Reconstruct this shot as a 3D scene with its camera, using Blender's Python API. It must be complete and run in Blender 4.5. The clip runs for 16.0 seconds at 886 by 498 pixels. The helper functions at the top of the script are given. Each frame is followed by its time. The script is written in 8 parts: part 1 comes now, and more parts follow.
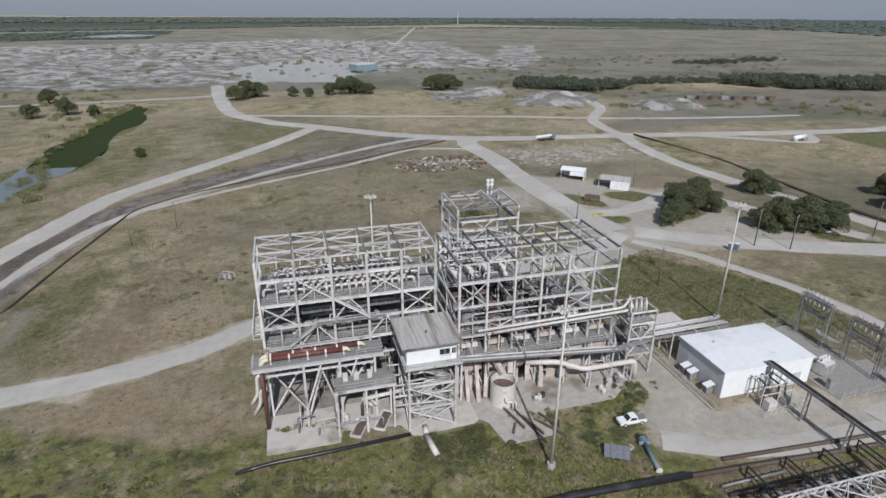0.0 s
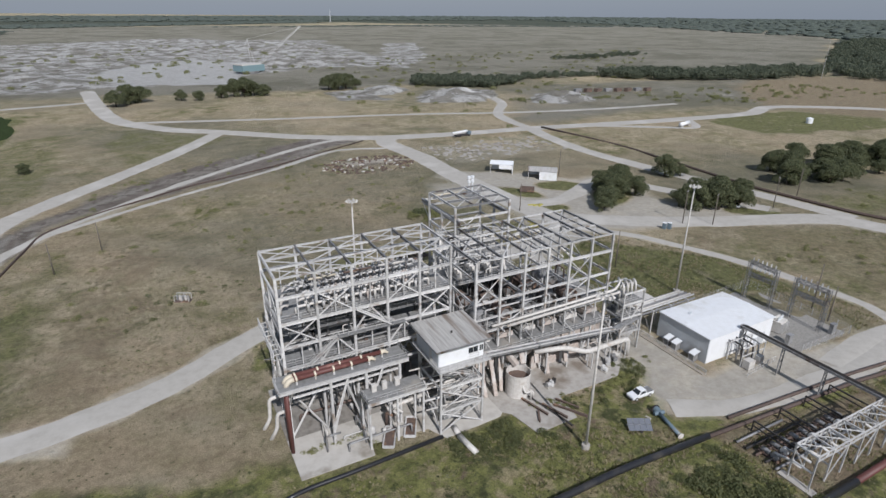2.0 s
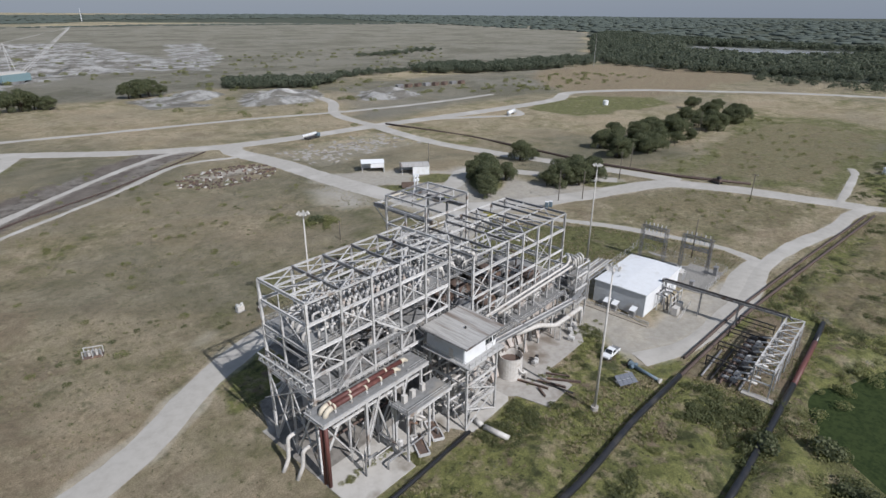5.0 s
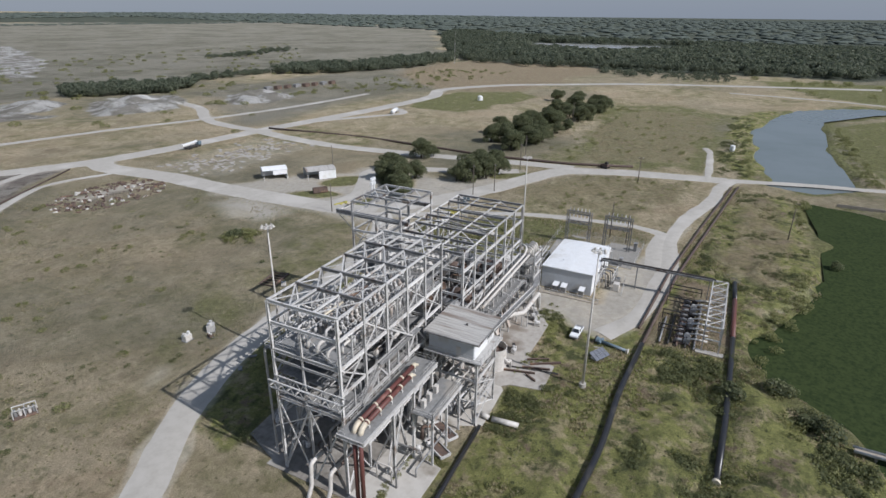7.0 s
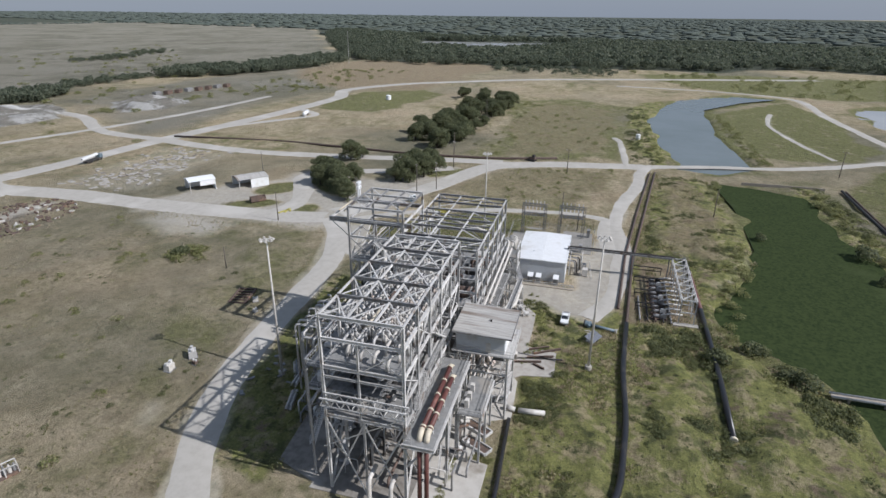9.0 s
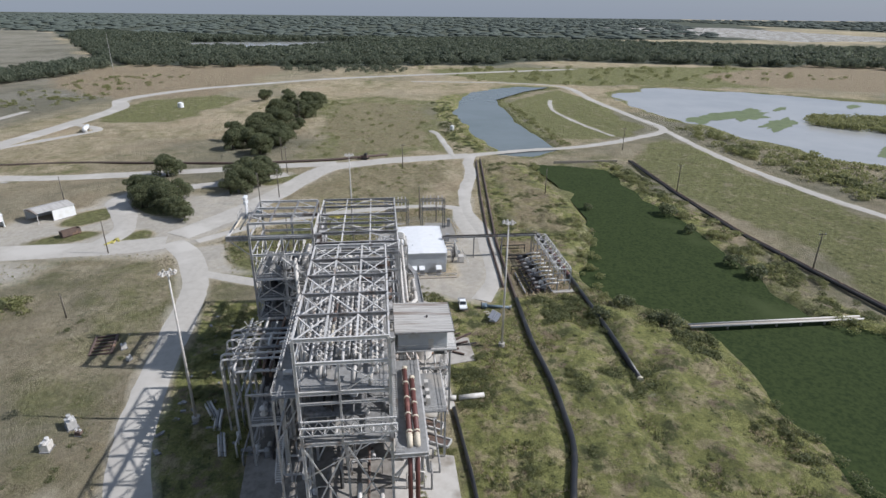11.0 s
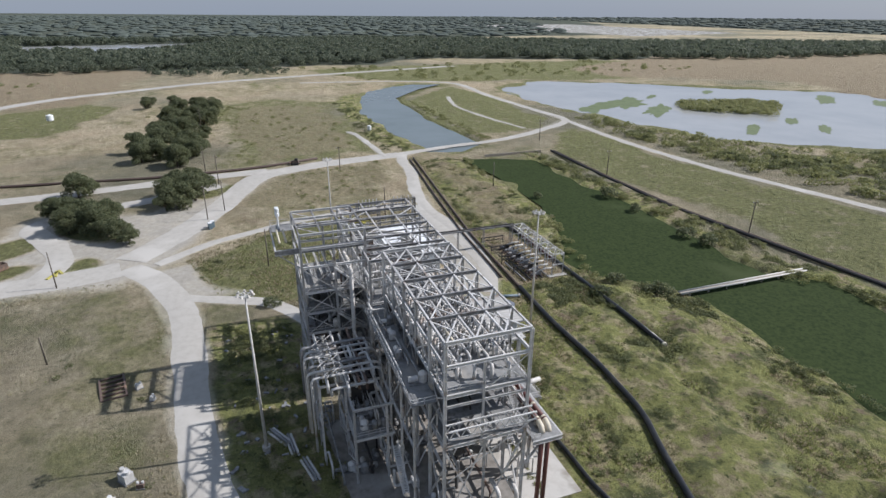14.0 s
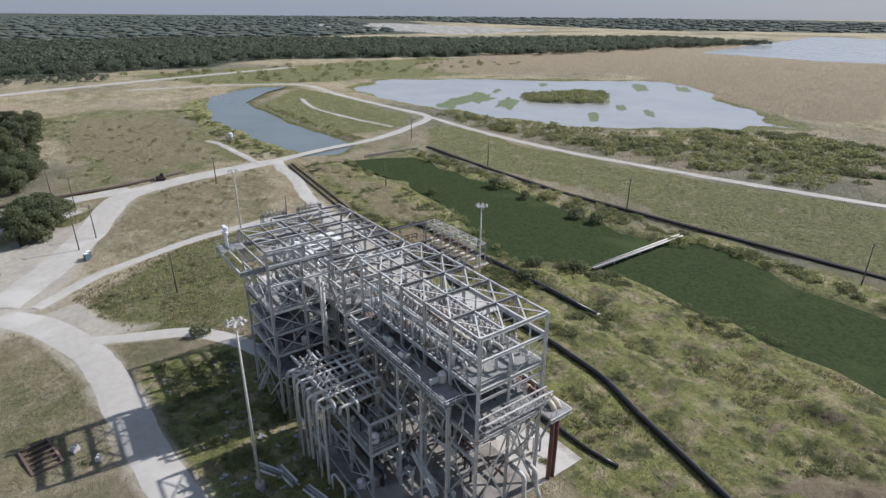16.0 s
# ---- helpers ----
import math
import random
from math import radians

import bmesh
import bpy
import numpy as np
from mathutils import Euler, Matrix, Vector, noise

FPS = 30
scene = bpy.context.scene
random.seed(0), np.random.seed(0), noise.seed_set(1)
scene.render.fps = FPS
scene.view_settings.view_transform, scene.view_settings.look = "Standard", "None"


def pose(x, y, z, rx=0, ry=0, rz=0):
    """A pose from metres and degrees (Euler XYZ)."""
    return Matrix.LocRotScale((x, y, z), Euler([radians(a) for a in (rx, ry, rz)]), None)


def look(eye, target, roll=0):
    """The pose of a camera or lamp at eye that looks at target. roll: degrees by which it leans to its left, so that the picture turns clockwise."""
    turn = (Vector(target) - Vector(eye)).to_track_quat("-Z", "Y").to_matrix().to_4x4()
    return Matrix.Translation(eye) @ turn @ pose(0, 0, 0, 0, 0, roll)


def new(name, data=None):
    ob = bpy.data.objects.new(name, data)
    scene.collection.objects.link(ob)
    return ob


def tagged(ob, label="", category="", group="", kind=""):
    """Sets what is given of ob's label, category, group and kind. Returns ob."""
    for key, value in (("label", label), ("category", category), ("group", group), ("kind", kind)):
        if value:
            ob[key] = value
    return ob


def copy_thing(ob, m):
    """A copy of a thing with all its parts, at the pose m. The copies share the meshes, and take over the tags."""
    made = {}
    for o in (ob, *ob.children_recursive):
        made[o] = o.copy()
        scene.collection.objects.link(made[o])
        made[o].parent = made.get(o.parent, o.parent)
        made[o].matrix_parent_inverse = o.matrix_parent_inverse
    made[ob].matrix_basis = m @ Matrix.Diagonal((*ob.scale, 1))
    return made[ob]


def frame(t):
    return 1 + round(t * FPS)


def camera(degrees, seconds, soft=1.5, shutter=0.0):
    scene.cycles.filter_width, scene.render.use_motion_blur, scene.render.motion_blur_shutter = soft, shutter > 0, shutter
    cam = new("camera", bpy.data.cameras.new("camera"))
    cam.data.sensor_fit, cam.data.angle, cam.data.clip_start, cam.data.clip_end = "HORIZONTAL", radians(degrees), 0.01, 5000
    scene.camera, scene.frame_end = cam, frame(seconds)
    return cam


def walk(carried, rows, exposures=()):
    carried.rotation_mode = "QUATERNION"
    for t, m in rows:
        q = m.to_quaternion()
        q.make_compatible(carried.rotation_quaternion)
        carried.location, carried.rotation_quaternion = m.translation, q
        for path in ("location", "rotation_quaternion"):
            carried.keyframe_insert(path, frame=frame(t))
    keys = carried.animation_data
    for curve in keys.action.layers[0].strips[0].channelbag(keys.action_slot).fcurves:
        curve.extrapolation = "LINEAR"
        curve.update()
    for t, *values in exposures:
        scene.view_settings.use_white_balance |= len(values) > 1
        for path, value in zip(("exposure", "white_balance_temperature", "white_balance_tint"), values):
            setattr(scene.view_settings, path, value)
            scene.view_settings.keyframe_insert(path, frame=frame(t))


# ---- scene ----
cam = camera(75.6, 16.0)
METRES, EYE, TILT, LEAN, TURN = 189.16, 73.4, 0.0, 0.0, -15.7
ROWS = [
    (0.0, 0.0, 0.0, 0.0, 0.14, -22.82, -0.32),
    (0.5, -0.0314, 0.0007, 0.0006, -4.14, -22.83, -0.36),
    (1.0, -0.0631, 0.0045, 0.0005, -7.72, -22.84, -0.36),
    (1.5, -0.0943, 0.0094, 0.0003, -10.2, -22.89, -0.36),
    (2.0, -0.1253, 0.0155, -0.0004, -12.04, -22.92, -0.41),
    (2.5, -0.1557, 0.0221, -0.0004, -14.33, -22.96, -0.43),
    (3.0, -0.185, 0.0301, -0.0001, -18.76, -22.97, -0.41),
    (3.5, -0.2139, 0.0416, -0.0001, -24.34, -22.95, -0.38),
    (6.0, -0.3472, 0.1227, -0.0008, -38.74, -23.01, -0.46),
    (6.5, -0.3711, 0.1441, -0.0004, -43.83, -22.99, -0.52),
    (7.0, -0.3933, 0.1669, -0.0003, -47.31, -22.99, -0.54),
    (7.5, -0.4142, 0.1902, -0.0002, -50.19, -23.01, -0.55),
    (8.0, -0.4334, 0.2149, -0.0002, -54.53, -22.99, -0.59),
    (10.5, -0.5045, 0.3514, -0.0011, -71.33, -22.96, -0.53),
    (11.0, -0.5121, 0.3824, -0.0006, -80.53, -22.91, -0.59),
    (11.5, -0.5162, 0.4155, -0.0017, -83.77, -22.87, -0.6),
    (12.0, -0.5198, 0.4471, -0.002, -84.13, -22.87, -0.57),
    (12.5, -0.5234, 0.4779, -0.0022, -84.47, -22.87, -0.49),
    (13.0, -0.527, 0.5082, -0.0021, -85.33, -22.92, -0.42),
    (13.5, -0.5294, 0.5388, -0.0016, -89.54, -22.93, -0.41),
    (14.0, -0.5293, 0.5697, -0.001, -94.33, -22.93, -0.39),
    (14.5, -0.5263, 0.6008, -0.0013, -98.3, -22.93, -0.42),
    (15.0, -0.5215, 0.6312, -0.0011, -102.36, -22.92, -0.43),
    (15.5, -0.5139, 0.6612, -0.001, -106.62, -22.92, -0.44),
    (16.0, -0.5041, 0.6906, -0.0009, -110.95, -22.89, -0.45),
]
walk(cam, [(t, pose(0, 0, EYE, TILT, LEAN, TURN) @ pose(METRES * x, METRES * y, METRES * z, 90 + pitch, roll, yaw)) for t, x, y, z, yaw, pitch, roll in ROWS],
     exposures=[(0.0, 0.18, 6300, 12.3), (4.0, 0.24, 6300, 12.3), (8.0, 0.33, 6300, 12.3), (11.0, 0.48, 6300, 12.3), (16.0, 0.57, 6300, 13.0)])

# ---- light ----
world = bpy.data.worlds.new("sky")
scene.world = world
world.use_nodes = True
wn = world.node_tree.nodes
sky = wn.new("ShaderNodeTexSky")
sky.sky_type, sky.sun_disc = "NISHITA", False
sky.sun_elevation, sky.sun_rotation = radians(40.6), radians(187)
sky.air_density, sky.dust_density, sky.ozone_density = 1.0, 0.4, 1.5
wn["Background"].inputs["Strength"].default_value = 0.058
haze = wn.new("ShaderNodeMix")
haze.data_type = "RGBA"
haze.inputs["Factor"].default_value = 0.78
haze.inputs[7].default_value = (3.1, 3.9, 5.2, 1)
world.node_tree.links.new(sky.outputs["Color"], haze.inputs[6])
world.node_tree.links.new(haze.outputs[2], wn["Background"].inputs["Color"])
sun = new("sun", bpy.data.lights.new("sun", "SUN"))
sun.data.energy, sun.data.angle, sun.data.color = 3.45, radians(0.6), (1.0, 0.985, 0.965)
sun.matrix_world = look((40 - 12.4 * 8, 100 - 99.2 * 8, 85.7 * 8), (40, 100, 0))


# ---- materials ----
def mat(name, base, rough=0.7, metal=0.0, other=None, scale=0.6, amount=0.5, stain=None, stain_scale=0.25, stain_at=0.58, bump=0.15, stretch=None, rnd=0.0):
    """Base colour broken by a fine second colour, by larger stains and by a fine relief; rnd varies it from piece to piece."""
    m = bpy.data.materials.new(name)
    m.use_nodes = True
    n, k = m.node_tree.nodes, m.node_tree.links.new
    b = n["Principled BSDF"]
    b.inputs["Roughness"].default_value, b.inputs["Metallic"].default_value = rough, metal
    tc = n.new("ShaderNodeTexCoord")
    mp = n.new("ShaderNodeMapping")
    mp.inputs["Scale"].default_value = stretch or (1, 1, 1)
    k(tc.outputs["Object"], mp.inputs["Vector"])
    f = n.new("ShaderNodeTexNoise")
    f.inputs["Scale"].default_value, f.inputs["Detail"].default_value, f.inputs["Roughness"].default_value = 1 / scale, 6, 0.65
    k(mp.outputs["Vector"], f.inputs["Vector"])
    other = other or tuple(c * 0.62 for c in base)
    mix = n.new("ShaderNodeMix")
    mix.data_type = "RGBA"
    mix.inputs[6].default_value, mix.inputs[7].default_value = (*base, 1), (*other, 1)
    r = n.new("ShaderNodeMapRange")
    r.inputs["From Min"].default_value, r.inputs["From Max"].default_value, r.inputs["To Max"].default_value = 0.42, 0.68, amount
    k(f.outputs["Fac"], r.inputs["Value"])
    k(r.outputs["Result"], mix.inputs["Factor"])
    out = mix.outputs[2]
    if stain:
        g = n.new("ShaderNodeTexNoise")
        g.inputs["Scale"].default_value, g.inputs["Detail"].default_value = stain_scale, 5
        k(mp.outputs["Vector"], g.inputs["Vector"])
        s = n.new("ShaderNodeMapRange")
        s.inputs["From Min"].default_value, s.inputs["From Max"].default_value = stain_at, stain_at + 0.12
        k(g.outputs["Fac"], s.inputs["Value"])
        m2 = n.new("ShaderNodeMix")
        m2.data_type = "RGBA"
        m2.inputs[7].default_value = (*stain, 1)
        k(out, m2.inputs[6])
        k(s.outputs["Result"], m2.inputs["Factor"])
        out = m2.outputs[2]
    if rnd:
        oi = n.new("ShaderNodeObjectInfo")
        hs = n.new("ShaderNodeHueSaturation")
        v = n.new("ShaderNodeMapRange")
        v.inputs["To Min"].default_value, v.inputs["To Max"].default_value = 1 - rnd, 1 + rnd
        k(oi.outputs["Random"], v.inputs["Value"])
        k(v.outputs["Result"], hs.inputs["Value"])
        k(out, hs.inputs["Color"])
        out = hs.outputs["Color"]
    k(out, b.inputs["Base Color"])
    if bump:
        bm = n.new("ShaderNodeBump")
        bm.inputs["Strength"].default_value, bm.inputs["Distance"].default_value = bump, 0.1
        k(f.outputs["Fac"], bm.inputs["Height"])
        k(bm.outputs["Normal"], b.inputs["Normal"])
    return m


STEEL = mat("weathered_steel", (0.57, 0.56, 0.545), 0.6, 0.0, (0.42, 0.405, 0.385), 0.5, 0.8, (0.26, 0.21, 0.17), 0.45, 0.58, rnd=0.2)
# Dark grey steel; also carries the shadow-side tone of the roof cross beams.
STEEL_DARK = mat("grey_and_shaded_steel", (0.31, 0.31, 0.31), 0.6, 0.3, (0.13, 0.12, 0.115), 0.6, 0.7, (0.12, 0.085, 0.065), 0.3, 0.58, rnd=0.15)
GRATING = mat("grating", (0.27, 0.27, 0.265), 0.75, 0.1, (0.17, 0.165, 0.16), 0.8, 0.8, (0.33, 0.31, 0.28), 0.2, 0.55, bump=0.3)
PALE = mat("pale_paint", (0.60, 0.575, 0.54), 0.55, 0.0, (0.45, 0.415, 0.37), 0.6, 0.8, (0.40, 0.33, 0.27), 0.5, 0.64, rnd=0.08)
CREAM = mat("cream_rubber", (0.62, 0.55, 0.43), 0.55, 0.0, None, 0.5, 0.4)
RUSTPIPE = mat("red_brown_pipe", (0.135, 0.05, 0.043), 0.55, 0.0, (0.11, 0.045, 0.035), 0.6, 0.6, (0.22, 0.10, 0.08), 0.5, 0.6)
RUST = mat("rust", (0.135, 0.095, 0.078), 0.85, 0.0, (0.08, 0.055, 0.045), 0.7, 0.7, (0.24, 0.15, 0.10), 0.5, 0.55)
BROWNPIPE = mat("brown_pipe", (0.10, 0.068, 0.055), 0.7, 0.0, (0.055, 0.042, 0.036), 0.8, 0.7, (0.15, 0.105, 0.08), 0.3, 0.6)
DARK = mat("dark_rubber", (0.035, 0.033, 0.032), 0.7, 0.0, (0.07, 0.055, 0.045), 0.8, 0.6)
PINK = mat("dusty_pink_steel", (0.47, 0.41, 0.365), 0.8, 0.0, (0.34, 0.27, 0.225), 0.8, 0.8, (0.52, 0.49, 0.455), 0.35, 0.52)
CONCRETE = mat("concrete", (0.41, 0.385, 0.35), 0.9, 0.0, (0.30, 0.275, 0.245), 1.5, 0.8, (0.22, 0.185, 0.15), 0.14, 0.54, bump=0.2)
SANDSLAB = mat("sandy_slab", (0.50, 0.475, 0.435), 0.95, 0.0, (0.40, 0.37, 0.33), 2.0, 0.7, (0.27, 0.24, 0.20), 0.16, 0.56)
ROAD = mat("packed_sand_road", (0.43, 0.405, 0.365), 0.95, 0.0, (0.36, 0.335, 0.295), 2.2, 0.8, (0.48, 0.455, 0.415), 0.06, 0.52, bump=0.3)
DUSTBLUE = mat("dusty_teal", (0.19, 0.28, 0.30), 0.7)
# Dirty floor, its base also darkened to deepen the shade under the hall.
DIRT_SHADE_FLOOR = mat("dirty_shaded_floor", (0.26, 0.24, 0.215), 0.95, 0.0, (0.15, 0.135, 0.115), 1.5, 0.9, (0.36, 0.34, 0.31), 0.12, 0.56)
ROOF = mat("corrugated_roof", (0.47, 0.455, 0.43), 0.6, 0.05, (0.29, 0.27, 0.25), 1.0, 0.9, (0.22, 0.18, 0.15), 0.35, 0.57, stretch=(2.4, 0.16, 1))
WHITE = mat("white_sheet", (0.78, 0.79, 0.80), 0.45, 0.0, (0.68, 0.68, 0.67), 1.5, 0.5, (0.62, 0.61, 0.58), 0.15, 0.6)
# Grey sheet for small parts, and white walls with their shade coloured in.
GREY_AND_SHADED = mat("grey_and_shaded_sheet", (0.50, 0.52, 0.54), 0.5, 0.0, (0.42, 0.43, 0.44), 1.2, 0.5, (0.40, 0.38, 0.35), 0.2, 0.62, rnd=0.03)
GLASSY = mat("dark_glass", (0.03, 0.035, 0.04), 0.08, 0.0, None, 1.0, 0.2, bump=0)
BLUE = mat("faded_blue_paint", (0.14, 0.19, 0.225), 0.5, 0.0, (0.10, 0.14, 0.17), 0.6, 0.5, (0.25, 0.20, 0.16), 0.6, 0.62)
BLACKPIPE = mat("black_polyethylene_pipe", (0.018, 0.019, 0.023), 0.35, 0.0, (0.04, 0.038, 0.036), 1.5, 0.6, (0.06, 0.055, 0.05), 0.2, 0.6)
# Cells lifted to pale grey: reflected sky is put into the base.
SKY_PALE_SOLAR = mat("sky_pale_solar_cell", (0.19, 0.20, 0.225), 0.25, 0.2, (0.24, 0.25, 0.27), 0.5, 0.3, bump=0)
YELLOW = mat("faded_yellow", (0.45, 0.40, 0.10), 0.6)
WOODPOLE = mat("grey_timber", (0.17, 0.145, 0.12), 0.9, 0.0, (0.10, 0.085, 0.07), 0.4, 0.7, stretch=(6, 6, 0.5))
BARK = mat("bark", (0.10, 0.08, 0.06), 0.95, 0.0, None, 0.3, 0.7)
WEIR = mat("grey_planks", (0.36, 0.32, 0.27), 0.9, 0.0, (0.25, 0.22, 0.18), 0.5, 0.7)
LENS = mat("lamp_lens", (0.75, 0.77, 0.78), 0.2, 0.0, None, 0.5, 0.1)


def leafy(name, a, b):
    m = bpy.data.materials.new(name)
    m.use_nodes = True
    n, k = m.node_tree.nodes, m.node_tree.links.new
    p = n["Principled BSDF"]
    p.inputs["Roughness"].default_value = 0.65
    g = n.new("ShaderNodeNewGeometry")
    mx = n.new("ShaderNodeMix")
    mx.data_type = "RGBA"
    mx.inputs[6].default_value, mx.inputs[7].default_value = (*a, 1), (*b, 1)
    k(g.outputs["Random Per Island"], mx.inputs["Factor"])
    k(mx.outputs[2], p.inputs["Base Color"])
    tr, sh = n.new("ShaderNodeBsdfTranslucent"), n.new("ShaderNodeMixShader")
    sh.inputs["Fac"].default_value = 0.55
    k(mx.outputs[2], tr.inputs["Color"])
    k(p.outputs["BSDF"], sh.inputs[1])
    k(tr.outputs["BSDF"], sh.inputs[2])
    k(sh.outputs["Shader"], n["Material Output"].inputs["Surface"])
    return m


LEAF = leafy("oak_leaf", (0.08, 0.10, 0.05), (0.235, 0.25, 0.13))
THICKET = leafy("thicket_leaf", (0.095, 0.115, 0.048), (0.24, 0.25, 0.115))
# Distant trees: aerial haze is put into these paler, bluer base colours.
HAZED_LEAF = leafy("hazed_leaf", (0.085, 0.108, 0.072), (0.195, 0.215, 0.145))
HAZED_WOODS = mat("hazed_tree_mass", (0.085, 0.103, 0.085), 0.95, 0.0, (0.06, 0.073, 0.062), 20, 0.8, bump=0.0)
SHRUB = leafy("shrub_leaf", (0.18, 0.20, 0.075), (0.36, 0.35, 0.165))
DRYTUFT = leafy("dry_tuft", (0.34, 0.29, 0.18), (0.52, 0.45, 0.30))


def water_mat(name, base, rough, other, scale):
    m = mat(name, base, rough, 0.0, other, scale, 0.8, bump=0.0)
    return m


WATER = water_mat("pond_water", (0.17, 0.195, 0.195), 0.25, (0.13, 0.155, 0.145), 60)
# Pale base: part of the sky's reflection is put into the water colour.
SKY_PALE_LAKE = water_mat("sky_pale_lake_water", (0.42, 0.415, 0.40), 0.18, (0.33, 0.335, 0.33), 80)
WEED = mat("duckweed", (0.042, 0.058, 0.021), 0.95, 0.0, (0.019, 0.031, 0.012), 0.9, 1.0, (0.054, 0.070, 0.029), 0.03, 0.6, bump=0.5)
WEED.node_tree.nodes["Principled BSDF"].inputs["Specular IOR Level"].default_value = 0.08


# ---- mesh helpers ----
class Geo:
    """Vertices and faces gathered into one mesh."""

    def __init__(self):
        self.v, self.f = [], []

    def add(self, verts, faces):
        o = len(self.v)
        self.v += [tuple(p) for p in verts]
        self.f += [tuple(i + o for i in q) for q in faces]
        return self

    def box(self, c, s, rz=0.0, rx=0.0, bevel=0.0):
        m = Matrix.Translation(c) @ Matrix.Rotation(radians(rz), 4, "Z") @ Matrix.Rotation(radians(rx), 4, "X")
        x, y, z = (d / 2 for d in s)
        return self.add([m @ Vector((i * x, j * y, k * z)) for i in (-1, 1) for j in (-1, 1) for k in (-1, 1)],
                        [(0, 1, 3, 2), (4, 6, 7, 5), (0, 4, 5, 1), (2, 3, 7, 6), (0, 2, 6, 4), (1, 5, 7, 3)])

    def prism(self, outline, p, q, up=(0, 0, 1)):
        p, q = Vector(p), Vector(q)
        w = (q - p).normalized()
        u = Vector(up)
        if abs(w.dot(u)) > 0.98:
            u = Vector((0, 1, 0))
        s = w.cross(u).normalized()
        u = s.cross(w)
        n = len(outline)
        a = [p + s * i + u * j for i, j in outline] + [q + s * i + u * j for i, j in outline]
        return self.add(a, [(i, (i + 1) % n, n + (i + 1) % n, n + i) for i in range(n)] + [tuple(range(n - 1, -1, -1)), tuple(range(n, 2 * n))])

    def bar(self, p, q, w, h=None):
        w, h = w / 2, (h or w) / 2
        return self.prism([(-w, -h), (w, -h), (w, h), (-w, h)], p, q)

    def ibeam(self, p, q, w, h, t=None):
        t = t or 0.12 * h
        a, b, c = w / 2, h / 2, t / 2
        return self.prism([(-a, -b), (a, -b), (a, -b + t), (c, -b + t), (c, b - t), (a, b - t), (a, b), (-a, b), (-a, b - t), (-c, b - t), (-c, -b + t), (-a, -b + t)], p, q)

    def angle(self, p, q, w):
        t = w * 0.25
        return self.prism([(-w / 2, -w / 2), (w / 2, -w / 2), (w / 2, -w / 2 + t), (-w / 2 + t, -w / 2 + t), (-w / 2 + t, w / 2), (-w / 2, w / 2)], p, q)

    def tube(self, pts, r, seg=10, cap=True, bend=0.0):
        pts = [Vector(p) for p in pts]
        if bend:
            out = [pts[0]]
            for a, b, c in zip(pts, pts[1:], pts[2:]):
                d1, d2 = (a - b), (c - b)
                e = min(bend, d1.length * 0.49, d2.length * 0.49)
                s, f = b + d1.normalized() * e, b + d2.normalized() * e
                for i in range(5):
                    u = i / 4
                    out.append(s * (1 - u) ** 2 + b * 2 * u * (1 - u) + f * u ** 2)
            pts = out + [pts[-1]]
        n, rings, o = len(pts), [], None
        for i, p in enumerate(pts):
            w = (pts[min(i + 1, n - 1)] - pts[max(i - 1, 0)]).normalized()
            if o is None or abs(o.dot(w)) > 0.95:
                o = Vector((0, 0, 1)) if abs(w.z) < 0.9 else Vector((1, 0, 0))
            s = w.cross(o).normalized()
            o = s.cross(w).normalized()
            k = r[i] if isinstance(r, (list, tuple)) else r
            rings += [p + (s * math.cos(6.28318 * j / seg) + o * math.sin(6.28318 * j / seg)) * k for j in range(seg)]
        fs = [(i * seg + j, i * seg + (j + 1) % seg, (i + 1) * seg + (j + 1) % seg, (i + 1) * seg + j) for i in range(n - 1) for j in range(seg)]
        if cap:
            fs += [tuple(range(seg - 1, -1, -1)), tuple(range((n - 1) * seg, n * seg))]
        return self.add(rings, fs)

    def cyl(self, c, r, h, seg=16, r2=None):
        x, y, z = c
        return self.tube([(x, y, z), (x, y, z + h)], [r, r if r2 is None else r2], seg)

    def slab(self, outline, z0, z1):
        n = len(outline)
        return self.add([(x, y, z0) for x, y in outline] + [(x, y, z1) for x, y in outline],
                        [(i, (i + 1) % n, n + (i + 1) % n, n + i) for i in range(n)] + [tuple(range(n - 1, -1, -1)), tuple(range(n, 2 * n))])

    def mesh(self, name, material, smooth=False):
        me = bpy.data.meshes.new(name)
        me.from_pydata(self.v, [], self.f)
        me.materials.append(material)
        if smooth:
            me.polygons.foreach_set("use_smooth", [True] * len(me.polygons))
        me.update()
        return me


def thing(name, label, category, at=(0, 0, 0), group="", rz=0.0):
    ob = new(name)
    ob.empty_display_size = 0.3
    ob.matrix_world = pose(*at, 0, 0, rz)
    return tagged(ob, label, category, group)


def part(name, geo, material, parent, label="", smooth=False):
    ob = new(name, geo.mesh(name, material, smooth))
    ob.parent = parent
    return tagged(ob, label) if label else ob


def single(name, geo, material, label, category, at=(0, 0, 0), rz=0.0, group="", kind="", smooth=False):
    ob = new(name, geo.mesh(name, material, smooth))
    ob.matrix_world = pose(*at, 0, 0, rz)
    return tagged(ob, label, category, group, kind)


def smooth_line(pts, step=3.0):
    pts = [np.array(p, float) for p in pts]
    out = []
    for i in range(len(pts) - 1):
        a, b, c, d = pts[max(i - 1, 0)], pts[i], pts[i + 1], pts[min(i + 2, len(pts) - 1)]
        n = max(2, int(np.linalg.norm(c - b) / step))
        for j in range(n):
            t = j / n
            out.append(0.5 * (2 * b + (c - a) * t + (2 * a - 5 * b + 4 * c - d) * t * t + (3 * b - a - 3 * c + d) * t ** 3))
    return np.array(out + [pts[-1]])


